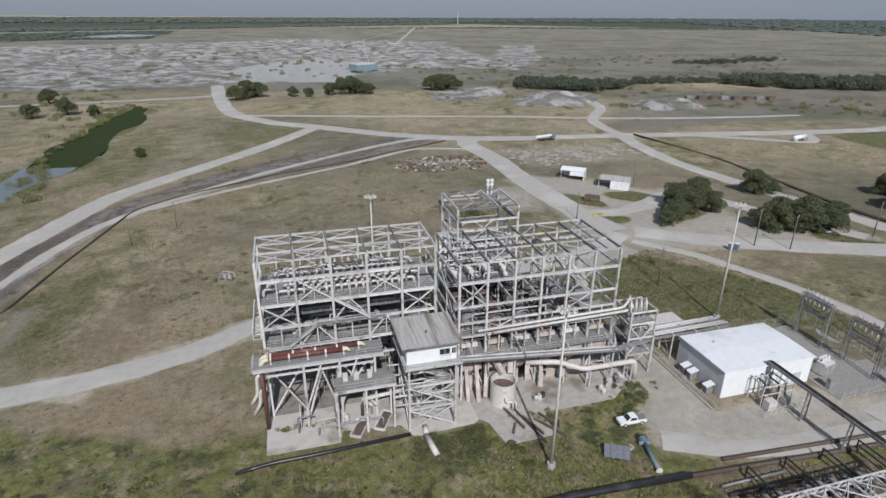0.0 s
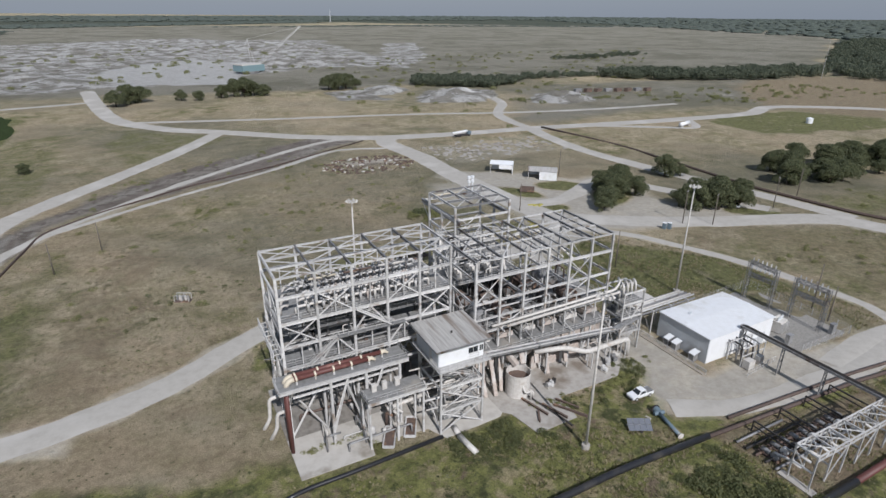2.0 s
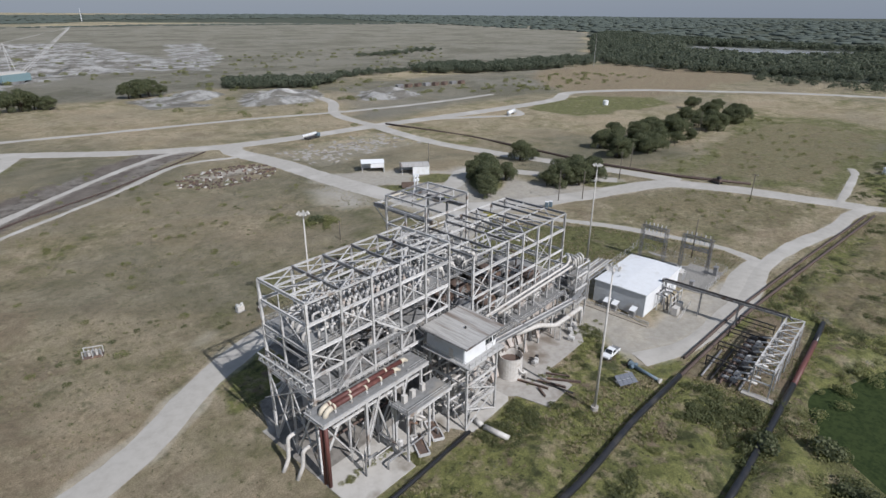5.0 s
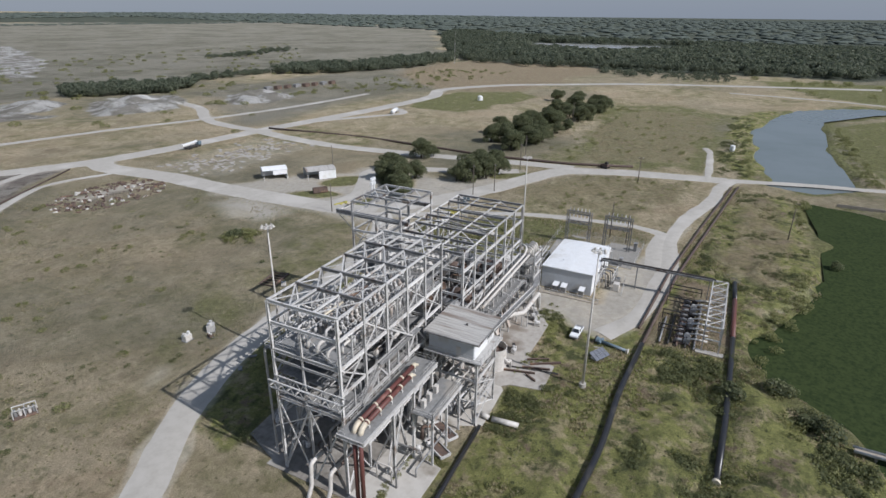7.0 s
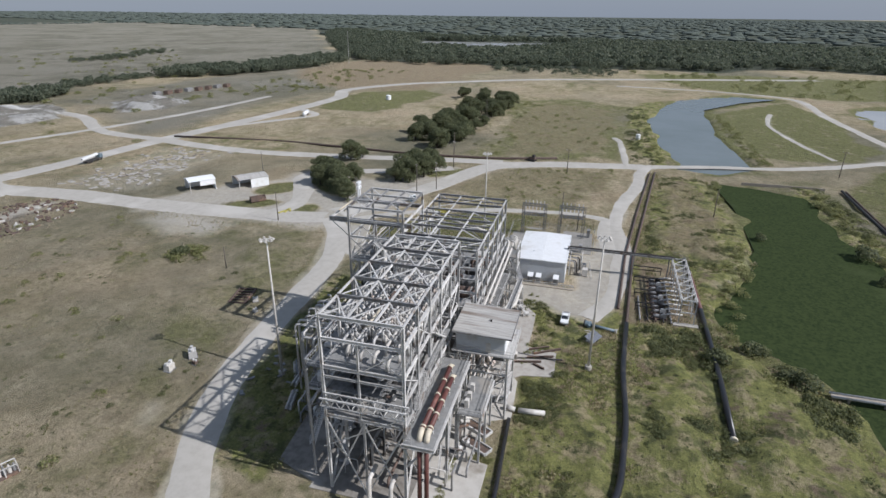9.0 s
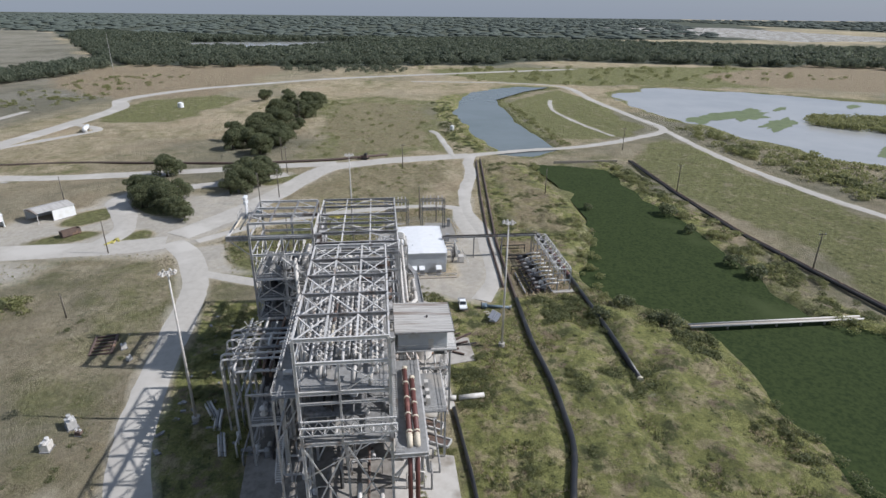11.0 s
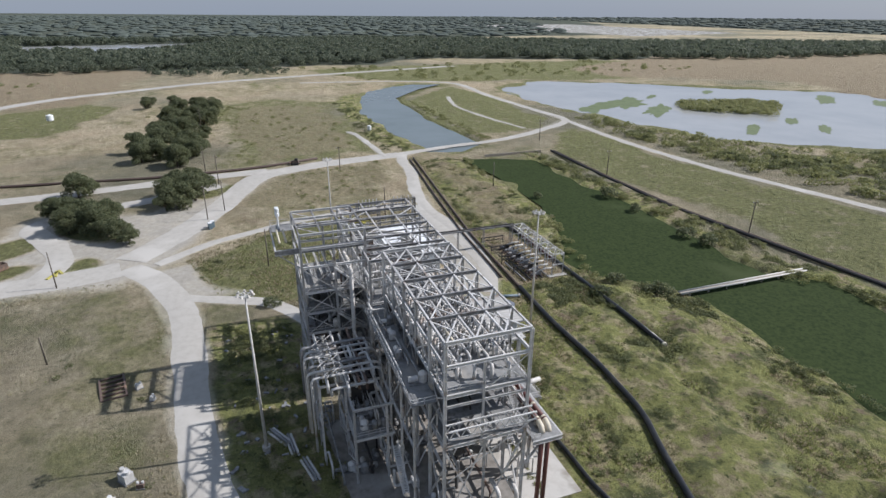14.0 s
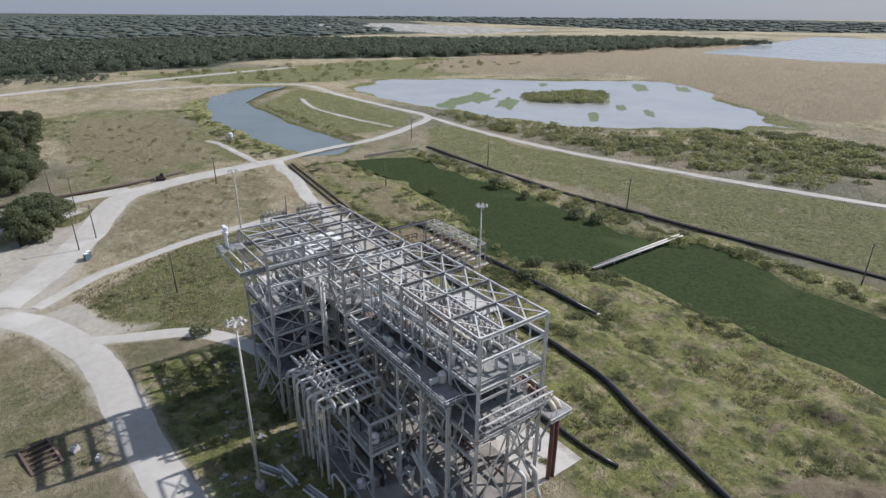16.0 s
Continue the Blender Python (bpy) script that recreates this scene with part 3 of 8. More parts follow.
def ground_mat():
    m = bpy.data.materials.new("open_ground")
    m.use_nodes = True
    n, k = m.node_tree.nodes, m.node_tree.links.new
    p = n["Principled BSDF"]
    p.inputs["Roughness"].default_value = 0.95
    p.inputs["Specular IOR Level"].default_value = 0.15
    tc = n.new("ShaderNodeTexCoord")
    bump = n.new("ShaderNodeBump")

    def tex(scale, detail=6, rough=0.6, lo=0.4, hi=0.62):
        t = n.new("ShaderNodeTexNoise")
        t.inputs["Scale"].default_value, t.inputs["Detail"].default_value, t.inputs["Roughness"].default_value = scale, detail, rough
        k(tc.outputs["Object"], t.inputs["Vector"])
        r = n.new("ShaderNodeMapRange")
        r.inputs["From Min"].default_value, r.inputs["From Max"].default_value = lo, hi
        k(t.outputs["Fac"], r.inputs["Value"])
        return r.outputs["Result"], t.outputs["Fac"]

    def mix(fac, a, b):
        x = n.new("ShaderNodeMix")
        x.data_type = "RGBA"
        k(fac, x.inputs["Factor"])
        for i, c in ((6, a), (7, b)):
            if isinstance(c, tuple):
                x.inputs[i].default_value = (*c, 1)
            else:
                k(c, x.inputs[i])
        return x.outputs[2]

    def attr(name, breakup, lo, hi):
        a = n.new("ShaderNodeAttribute")
        a.attribute_name = name
        s = n.new("ShaderNodeMath")
        s.operation = "MULTIPLY_ADD"
        s.inputs[1].default_value = 0.9
        k(breakup, s.inputs[0])
        k(a.outputs["Fac"], s.inputs[2])
        r = n.new("ShaderNodeMapRange")
        r.inputs["From Min"].default_value, r.inputs["From Max"].default_value = lo, hi
        k(s.outputs["Value"], r.inputs["Value"])
        return r.outputs["Result"]

    def plain(name):
        a = n.new("ShaderNodeAttribute")
        a.attribute_name = name
        return a.outputs["Fac"]

    big, bigf = tex(0.016)
    mid, midf = tex(0.09, 8, 0.65)
    fine, finef = tex(0.55, 9, 0.75)
    grain, grainf = tex(4.0, 4, 0.7)
    patch = tex(0.21, 7, 0.65, 0.5, 0.6)[0]
    patch_b = tex(0.13, 8, 0.7, 0.52, 0.6)[0]
    speck = tex(0.9, 5, 0.6, 0.6, 0.66)[0]
    weed = mix(fine, (0.135, 0.15, 0.065), (0.07, 0.08, 0.036))
    straw = mix(fine, (0.50, 0.43, 0.29), (0.31, 0.265, 0.175))
    brown = mix(fine, (0.40, 0.31, 0.215), (0.24, 0.185, 0.13))
    dry = mix(fine, DRY_A, DRY_B)
    dry = mix(mid, dry, DRY_C)
    dry = mix(tex(0.27, 7, 0.7, 0.53, 0.66)[0], dry, mix(fine, (0.32, 0.31, 0.17), (0.20, 0.20, 0.11)))
    dry = mix(tex(0.05, 8, 0.7, 0.54, 0.66)[0], dry, mix(fine, (0.44, 0.35, 0.24), (0.27, 0.21, 0.145)))
    dry = mix(plain("furrow"), dry, mix(fine, (0.66, 0.53, 0.36), (0.46, 0.36, 0.245)))
    dry = mix(speck, dry, mix(mid, (0.17, 0.17, 0.085), (0.36, 0.30, 0.20)))
    lush = mix(fine, LUSH_A, LUSH_B)
    lush = mix(tex(0.12, 8, 0.7, 0.53, 0.68)[0], lush, mix(patch, straw, (0.25, 0.235, 0.125)))
    lush = mix(tex(0.31, 6, 0.7, 0.57, 0.66)[0], lush, weed)
    rough = mix(patch, mix(fine, (0.41, 0.41, 0.15), (0.21, 0.225, 0.08)), mix(fine, (0.63, 0.53, 0.32), (0.38, 0.32, 0.19)))
    rough = mix(patch_b, rough, mix(mid, weed, mix(fine, (0.27, 0.285, 0.12), (0.15, 0.165, 0.07))))
    rough = mix(tex(0.17, 7, 0.7, 0.56, 0.64)[0], rough, brown)
    rough = mix(tex(0.075, 9, 0.75, 0.62, 0.68)[0], rough, mix(fine, (0.40, 0.375, 0.32), (0.29, 0.26, 0.215)))
    rough = mix(speck, rough, weed)
    base = mix(big, dry, mix(mid, dry, lush))
    base = mix(tex(0.0045, 7, 0.6, 0.45, 0.6)[0], base, mix(mid, (0.31, 0.285, 0.205), (0.23, 0.218, 0.148)))
    base = mix(attr("green", midf, 0.75, 1.1), base, lush)
    far_field = mix(tex(0.009, 10, 0.75, 0.46, 0.56)[0], mix(fine, (0.37, 0.345, 0.28), (0.28, 0.262, 0.212)), mix(mid, (0.20, 0.198, 0.145), (0.265, 0.24, 0.19)))
    far_field = mix(tex(0.02, 9, 0.75, 0.6, 0.68)[0], far_field, (0.47, 0.45, 0.41))
    base = mix(attr("far_field", bigf, 0.6, 1.3), base, far_field)
    floor_ = mix(tex(0.006, 8, 0.7, 0.52, 0.66)[0], mix(mid, (0.07, 0.084, 0.066), (0.10, 0.114, 0.088)), (0.15, 0.155, 0.12))
    base = mix(attr("woodland", bigf, 0.75, 1.15), base, floor_)
    base = mix(attr("rough", midf, 0.75, 1.15), base, rough)
    soil = mix(mid, mix(fine, (0.26, 0.215, 0.19), (0.17, 0.142, 0.125)), (0.33, 0.285, 0.25))
    soil = mix(plain("streak"), soil, mix(patch, (0.43, 0.395, 0.35), (0.19, 0.158, 0.14)))
    earth = mix(patch, mix(fine, (0.44, 0.345, 0.235), (0.30, 0.235, 0.16)), mix(fine, (0.50, 0.42, 0.28), (0.34, 0.30, 0.185)))
    base = mix(attr("tan", midf, 0.85, 1.3), base, earth)
    base = mix(attr("bare", finef, 0.85, 1.35), base, soil)
    sand = mix(mid, mix(fine, (0.43, 0.405, 0.36), (0.35, 0.325, 0.285)), mix(fine, (0.37, 0.345, 0.30), (0.30, 0.275, 0.235)))
    sandy = attr("sandy", midf, 0.7, 1.5)
    base = mix(sandy, base, sand)
    waste = mix(tex(0.05, 9, 0.7, 0.45, 0.6)[0], (0.33, 0.31, 0.275), (0.205, 0.19, 0.16))
    chalk = mix(tex(0.04, 9, 0.75, 0.47, 0.56)[0], waste, (0.63, 0.615, 0.59))
    base = mix(attr("white", bigf, 0.8, 1.1), base, chalk)
    base = mix(attr("flat", midf, 0.8, 1.2), base, mix(mid, (0.63, 0.62, 0.60), (0.54, 0.525, 0.50)))
    g2 = n.new("ShaderNodeMath")
    g2.operation = "MULTIPLY"
    g2.inputs[1].default_value = 0.42
    hard = n.new("ShaderNodeMath")
    hard.operation = "MULTIPLY_ADD"
    hard.inputs[1].default_value, hard.inputs[2].default_value = -0.85, 1.0
    k(sandy, hard.inputs[0])
    g3 = n.new("ShaderNodeMath")
    g3.operation = "MULTIPLY"
    k(grain, g3.inputs[0])
    k(hard.outputs["Value"], g3.inputs[1])
    k(g3.outputs["Value"], g2.inputs[0])
    k(hard.outputs["Value"], bump.inputs["Strength"])
    base = mix(g2.outputs["Value"], base, (0.08, 0.075, 0.045))
    k(base, p.inputs["Base Color"])
    bump.inputs["Distance"].default_value = 1.0
    add = n.new("ShaderNodeMath")
    k(finef, add.inputs[0])
    k(grainf, add.inputs[1])
    k(add.outputs["Value"], bump.inputs["Height"])
    k(bump.outputs["Normal"], p.inputs["Normal"])
    return m


DRY_A, DRY_B, DRY_C = (0.74, 0.62, 0.43), (0.48, 0.40, 0.275), (0.62, 0.505, 0.355)
LUSH_A, LUSH_B = (0.31, 0.305, 0.135), (0.158, 0.166, 0.072)
gm.materials.append(ground_mat())
tagged(new("ground", gm), "flat dry grassland with bare sandy patches", "ground", kind="structure")


def ribbon(name, line, width, z, seed):
    p = smooth_line(line, 2.5)
    t = np.gradient(p, axis=0)
    t /= np.linalg.norm(t, axis=1)[:, None]
    s = np.stack([-t[:, 1], t[:, 0]], 1)
    ln = np.cumsum(np.r_[0, np.linalg.norm(np.diff(p, axis=0), axis=1)])
    q = np.zeros(len(ln))
    g = Geo()
    for i in range(len(p)):
        for side, sd in ((1, 0), (0.5, None), (0, None), (-0.5, None), (-1, 7)):
            j = 0.0 if sd is None else 0.35 * wave(ln[i:i + 1], q[:1] + seed + sd, 3.0, 21)[0] + 0.5 * wave(ln[i:i + 1], q[:1] + seed + sd, 11.0, 22)[0]
            x, y = p[i] + s[i] * (side * (width / 2 + j))
            g.v.append((x, y, z + 0.03 * (1 - abs(side)) - 0.1 * (abs(side) == 1)))
    g.f = [(5 * i + j, 5 * i + j + 1, 5 * i + j + 6, 5 * i + j + 5) for i in range(len(p) - 1) for j in range(4)]
    single(name, g, ROAD, "pale packed-sand haul road with ragged edges", "road", kind="structure", smooth=True)


for i, (name, (line, width)) in enumerate(ROADS.items()):
    ribbon(name, line, width, 0.07 + 0.006 * i, 40 * i)

for name, outline in PONDS.items():
    c = np.mean(outline, 0)
    big = [tuple(c + (np.array(p) - c) * (1 + 12 / max(12, np.linalg.norm(np.array(p) - c)))) for p in outline]
    g = Geo().add([(x, y, -0.45 + 0.012 * list(PONDS).index(name)) for x, y in big], [tuple(range(len(big)))])
    green = "green_canal" in name
    # Lake and lagoons use the base colour with the reflected sky in it.
    single(name, g, WEED if green else SKY_PALE_LAKE if "l" in name[:1] or "lagoon" in name else WATER,
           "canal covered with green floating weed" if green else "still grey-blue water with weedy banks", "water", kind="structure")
for i, (cx, cy, rx, ry, a) in enumerate(((345, -186, 34, 14, -50), (305, -187, 30, 9, -50), (331, -147, 30, 10, -50), (306, -368, 30, 7, -50), (273, -395, 22, 6, -50), (377, -302, 16, 4, -50), (236, -248, 14, 4, -50), (206, -243, 16, 4, -50), (222, -196, 18, 4, -50), (370, -232, 14, 4, -50))):
    g, n = Geo(), 40
    t = np.linspace(0, 6.28318, n, endpoint=False)
    r = 1 + 0.35 * wave(np.cos(t) * 3 + 9 * i, np.sin(t) * 3, 1.3, 41) + 0.2 * wave(np.cos(t) * 9 + 9 * i, np.sin(t) * 9, 1.3, 42)
    u_, v_ = rx * r * np.cos(t), ry * r * np.sin(t)
    c, s = math.cos(radians(a)), math.sin(radians(a))
    g.add([(cx + p * c - w * s, cy + p * s + w * c, -0.38 + 0.002 * i) for p, w in zip(u_, v_)], [tuple(range(n))])
    single("floating_weed", g, LILY, "flat raft of green weed floating on the lake", "water plants", group="weed rafts on the lake")


# ---- steel halls ----
def column(th, x, y, z0, z1, w=0.42, m=None):
    part("column", Geo().ibeam((x, y, z0), (x, y, z1), w, w, 0.07), m or STEEL, th)


def beam(th, p, q, h=0.45, w=0.28, name="beam", m=None):
    part(name, Geo().ibeam(p, q, w, h, 0.06), m or STEEL, th)


def brace(th, p, q, w=0.2, m=None, name="brace"):
    part(name, Geo().bar(p, q, w, 0.5 * w) if name == "roof_brace" else Geo().angle(p, q, w), m or STEEL, th)


def cross(th, p, q, w=0.2):
    """Two braces over the upright panel between p (low) and q (high)."""
    brace(th, p, q, w)
    brace(th, (p[0], p[1], q[2]), (q[0], q[1], p[2]), w)


def vee(th, p, q, w=0.24):
    """An inverted V over the upright panel between p (low) and q (high)."""
    m = ((p[0] + q[0]) / 2, (p[1] + q[1]) / 2, q[2])
    brace(th, p, m, w)
    brace(th, (q[0], q[1], p[2]), m, w)


def rail(th, pts, z, name="handrail"):
    """Posts, top rail and knee rail along a line at a deck's level."""
    g = Geo()
    for a, b in zip(pts, pts[1:]):
        a, b = Vector((*a, z)), Vector((*b, z))
        n = max(1, round((b - a).length / 1.8))
        for i in range(n + 1):
            p = a.lerp(b, i / n)
            g.bar(p, p + Vector((0, 0, 1.07)), 0.06)
        for h in (0.55, 1.07):
            g.bar(a + Vector((0, 0, h)), b + Vector((0, 0, h)), 0.06)
    part(name, g, STEEL, th)


def deck(th, x0, x1, y0, y1, z, m=None, name="deck"):
    g = Geo().box(((x0 + x1) / 2, (y0 + y1) / 2, z), (x1 - x0, y1 - y0, 0.12))
    part(name, g, m or GRATING, th)


def stair(th, p, q, w=0.9, m=None):
    """A flight of treads between two stringers, from p up to q."""
    p, q = Vector(p), Vector(q)
    s = (q - p).cross(Vector((0, 0, 1))).normalized() * w / 2
    g = Geo()
    for k in (-1, 1):
        g.bar(p + s * k, q + s * k, 0.06, 0.28)
        for h in (0.55, 1.0):
            g.bar(p + s * k + Vector((0, 0, h)), q + s * k + Vector((0, 0, h)), 0.05)
    n = max(3, int(abs(q.z - p.z) / 0.2))
    for i in range(1, n):
        c = p.lerp(q, i / n)
        g.bar(c - s, c + s, 0.28, 0.04)
    part("stair_flight", g, m or STEEL, th)


def truss(th, p, q, h, n, w=0.14):
    """A flat truss with its bottom chord from p to q."""
    p, q, up = Vector(p), Vector(q), Vector((0, 0, h))
    part("truss_chord", Geo().ibeam(p, q, 0.2, 0.2, 0.05), STEEL, th)
    part("truss_chord", Geo().ibeam(p + up, q + up, 0.2, 0.2, 0.05), STEEL, th)
    for i in range(n):
        a, b = p.lerp(q, i / n), p.lerp(q, (i + 1) / n)
        m = p.lerp(q, (i + 0.5) / n) + up
        brace(th, a, m, w, name="web_member")
        brace(th, m, b, w, name="web_member")


# ---- west hall ----
AX = [-7.2 + 6.5 * i for i in range(6)]
AY0, AY1, AZ = 95.45, 108.3, 32.5
hall = thing("open_steel_hall", "open weathered grey steel frame of a stripped process hall", "steel structure", (9, 102, 0))
hall.matrix_world = Matrix()
for x in AX:
    for y in (AY0, AY1):
        column(hall, x, y, 0, AZ)
    # Inner roof beams darker: their shadow side is put into the colour.
    beam(hall, (x, AY0, AZ), (x, AY1, AZ), 0.6, 0.28, "roof_beam", STEEL_DARK if 0 < AX.index(x) < 5 else STEEL)
    beam(hall, (x, AY0, 23.9), (x, AY1, 23.9), 0.6, 0.3)
    beam(hall, (x, AY0, 15.0), (x, AY1, 15.0), 0.6, 0.3)
for x in (AX[0], AX[5]):
    beam(hall, (x, AY0, 28.8), (x, AY1, 28.8), 0.5)
    beam(hall, (x, AY0, 22.2), (x, AY1, 22.2), 0.4)
    column(hall, x, 102.5, 14, 28.5, 0.3)
rows = [AY0, AY0 + 4.28, AY0 + 8.56, AY1]
for y in rows:
    for a, b in zip(AX, AX[1:]):
        beam(hall, (a + 0.15, y, AZ), (b - 0.15, y, AZ), 0.3, 0.27, "purlin")
for i, (a, b) in enumerate(zip(AX, AX[1:])):
    for j, (c, d) in enumerate(zip(rows, rows[1:])):
        if j != 1:
            brace(hall, (a, c, AZ - 0.1), (b, d, AZ - 0.1), 0.22, name="roof_brace")
            brace(hall, (a, d, AZ - 0.1), (b, c, AZ - 0.1), 0.22, name="roof_brace")
        else:
            brace(hall, (a, c if i % 2 else d, AZ - 0.1), (b, d if i % 2 else c, AZ - 0.1), 0.22, name="roof_brace")
for y in (AY0, AY1):
    for z, h in ((28.8, 0.55), (23.9, 0.6), (19.3, 0.5), (15.0, 0.6), (11.2, 0.4)):
        for a, b in zip(AX, AX[1:]):
            beam(hall, (a, y, z), (b, y, z), h)
    for a, b, z0, z1 in ((0, 1, 19.3, 23.9), (1, 2, 24, 28.8), (3, 4, 24, 28.8), (4, 5, 19.3, 23.9)):
        cross(hall, (AX[a], y, z0), (AX[b], y, z1), 0.18)
    for a, b, z0, z1 in ((1, 2, 15, 19), (2, 3, 19.5, 23.6), (3, 4, 15.2, 19)):
        vee(hall, (AX[a], y, z0), (AX[b], y, z1), 0.26)
    for a, b in ((0, 1), (2, 3), (4, 5)):
        cross(hall, (AX[a], y, 0.3), (AX[b], y, 11.2), 0.28)
for x in (AX[0], AX[2], AX[5]):
    cross(hall, (x, AY0, 0.3), (x, 102, 14.5), 0.26)
    cross(hall, (x, 102, 0.3), (x, AY1, 14.5), 0.26)
    column(hall, x, 102, 0, 15, 0.34)
cross(hall, (AX[0], AY0, 24), (AX[0], 102, 28.6), 0.16)
truss(hall, (-7.5, AY0 - 0.8, 18.0), (-7.5, AY1, 18.0), 1.3, 8)
truss(hall, (-8.9, AY0 - 0.8, 18.0), (-8.9, AY1, 18.0), 1.3, 8)
for y in np.linspace(AY0 - 0.8, AY1, 9):
    brace(hall, (-8.9, y, 18.0), (-7.5, y, 18.0), 0.12)
brace(hall, (-8.9, AY0, 18.0), (-8.6, AY1, 10), 0.16)
deck(hall, -7, 25.1, 95.8, 108.0, 24.25)
deck(hall, -7, 25.1, 95.8, 108.0, 15.4)
deck(hall, -5, 25.1, 108.6, 112.4, 21.8)
deck(hall, -7, 25.1, 99, 108, 19.7, STEEL_DARK)
rail(hall, [(-7, 95.8), (25, 95.8)], 24.3)
rail(hall, [(25, 108.0), (-7, 108.0), (-7, 95.8)], 24.3)
rail(hall, [(-5, 112.4), (25, 112.4)], 21.85)
rail(hall, [(-5, 108.7), (-5, 112.4)], 21.85)
for x in AX[:-1]:
    column(hall, x + 2, 112.2, 0, 21.7, 0.3)
    brace(hall, (x + 2, 112.2, 14), (x + 2, 108.3, 21), 0.16)
    beam(hall, (x + 2, 112.2, 14.6), (x + 8.5 if x < 18 else 25, 112.2, 14.6), 0.35)
    beam(hall, (x + 2, 112.2, 21.5), (x + 8.5 if x < 18 else 25, 112.2, 21.5), 0.35)
stair(hall, (12.5, 94.9, 19.6), (6.0, 94.9, 24.2))
stair(hall, (-3, 94.9, 15.2), (2.5, 94.9, 19.4))
stair(hall, (-4.0, 113.2, 5), (2, 113.2, 9.5))
rail(hall, [(2.5, 94.5), (13, 94.5)], 19.5)
deck(hall, 2.5, 15.5, 94.4, 95.4, 19.45)
for i in range(5):
    part("floor_hopper", Geo().tube([(AX[i] + 3.2, 102, 14.9), (AX[i] + 3.2, 102, 11.5)], [2.3, 0.5], 8), STEEL_DARK, hall)


def cyclone_bank(x, y, z, n, along, big):
    """A header pipe with a row of small upright separator cones."""
    th = thing("cyclone_bank", "row of dusty grey cyclone cones on a header pipe", "pipework", (x, y, z), "cyclone banks on the upper deck")
    L = n * along
    part("header_pipe", Geo().tube([(-1.4, 0, 0.2), (-1.4, 0, 1.5), (L, 0, 1.5), (L + 0.9, 0, 1.5), (L + 0.9, 0, 0.1)], 0.3 * big, 10, bend=0.6), PALE if int(y) % 2 else STEEL, th, smooth=True)
    for i in range(n):
        u = i * along + 0.6
        for s in (-1, 1):
            g = Geo().tube([(u, s * 0.75, 2.0), (u, s * 0.75, 1.5), (u, s * 0.75, 0.0)], [0.36 * big, 0.36 * big, 0.1], 9)
            g.tube([(u, s * 0.15, 1.5), (u, s * 0.7, 1.9)], 0.13, 6)
            g.tube([(u, s * 0.75, 1.95), (u, s * 0.75, 2.25), (u, s * 1.1, 2.4)], 0.14, 6)
            part("cyclone", g, (STEEL, PALE, STEEL_DARK, PINK, STEEL)[(3 * i + s) % 5], th, smooth=True)


for k, y in enumerate((97.3, 99.8, 102.3, 104.8, 106.9)):
    cyclone_bank(-2.5 + 1.2 * (k % 3), y, 24.3, 17, 1.36, 0.78)
for i in range(4):
    g = Geo()
    x = -5 + 0.7 * i
    g.tube([(x, 98 + 2.4 * i, 26.0), (x - 0.8, 98 + 2.4 * i, 26.3), (x - 1.4, 98.2 + 2.4 * i, 25.6), (x - 1.4, 98.3 + 2.4 * i, 24.4)], 0.28, 9, bend=0.5)
    single("elbow_pipe", g, PALE, "pale bent pipe end standing on the deck", "pipe", smooth=True)
for i in range(3):
    g = Geo().tube([(0 + 7 * i, 104, 27.2), (5.5 + 7 * i, 104 - 0.2 * i, 27.2)], 0.22, 8)
    single("loose_pipe", g, (CREAM, RUST, PALE)[i], "weathered pipe length lying over the cyclone banks", "pipe", smooth=True)

# ---- red pipe platform ----
plat = thing("pipe_platform", "grey steel platform carrying twin red pipes", "platform")
deck(plat, -9.4, 14.0, 90.4, 95.0, 14.3)
part("edge_beam", Geo().ibeam((-9.4, 90.3, 14.0), (14, 90.3, 14.0), 0.3, 0.7), STEEL, plat)
part("edge_beam", Geo().ibeam((-9.5, 90.3, 14.0), (-9.5, 95.2, 14.0), 0.3, 0.7), STEEL, plat)
rail(plat, [(-9.3, 95.0), (-9.3, 93.8)], 14.35)
rail(plat, [(9, 90.5), (13.9, 90.5), (13.9, 95)], 14.35)
rail(plat, [(-8, 94.9), (13.9, 94.9)], 14.35)
for x in (-0.7, 5.8):
    column(plat, x, 90.6, 0, 13.7, 0.45)
    brace(plat, (x, 90.6, 4), (x + 3.2, 90.6, 13.5), 0.3)
    brace(plat, (x, 95, 0.4), (x, 90.6, 10.5), 0.26)
for a, b in ((-7.2, -0.7), (-0.7, 5.8), (5.8, 12.3)):
    beam(plat, (a, 91, 12.2), (b, 91, 12.2), 0.35)
    beam(plat, (a, 95, 13.6), (b, 91, 13.6), 0.35)
vee(plat, (-0.7, 92, 0.3), (5.8, 92, 11.5), 0.34)
column(plat, 12.3, 90.6, 0, 13.7, 0.4)
brace(plat, (-7.2, 95.2, 8), (-7.2, 90.8, 13.6), 0.3)
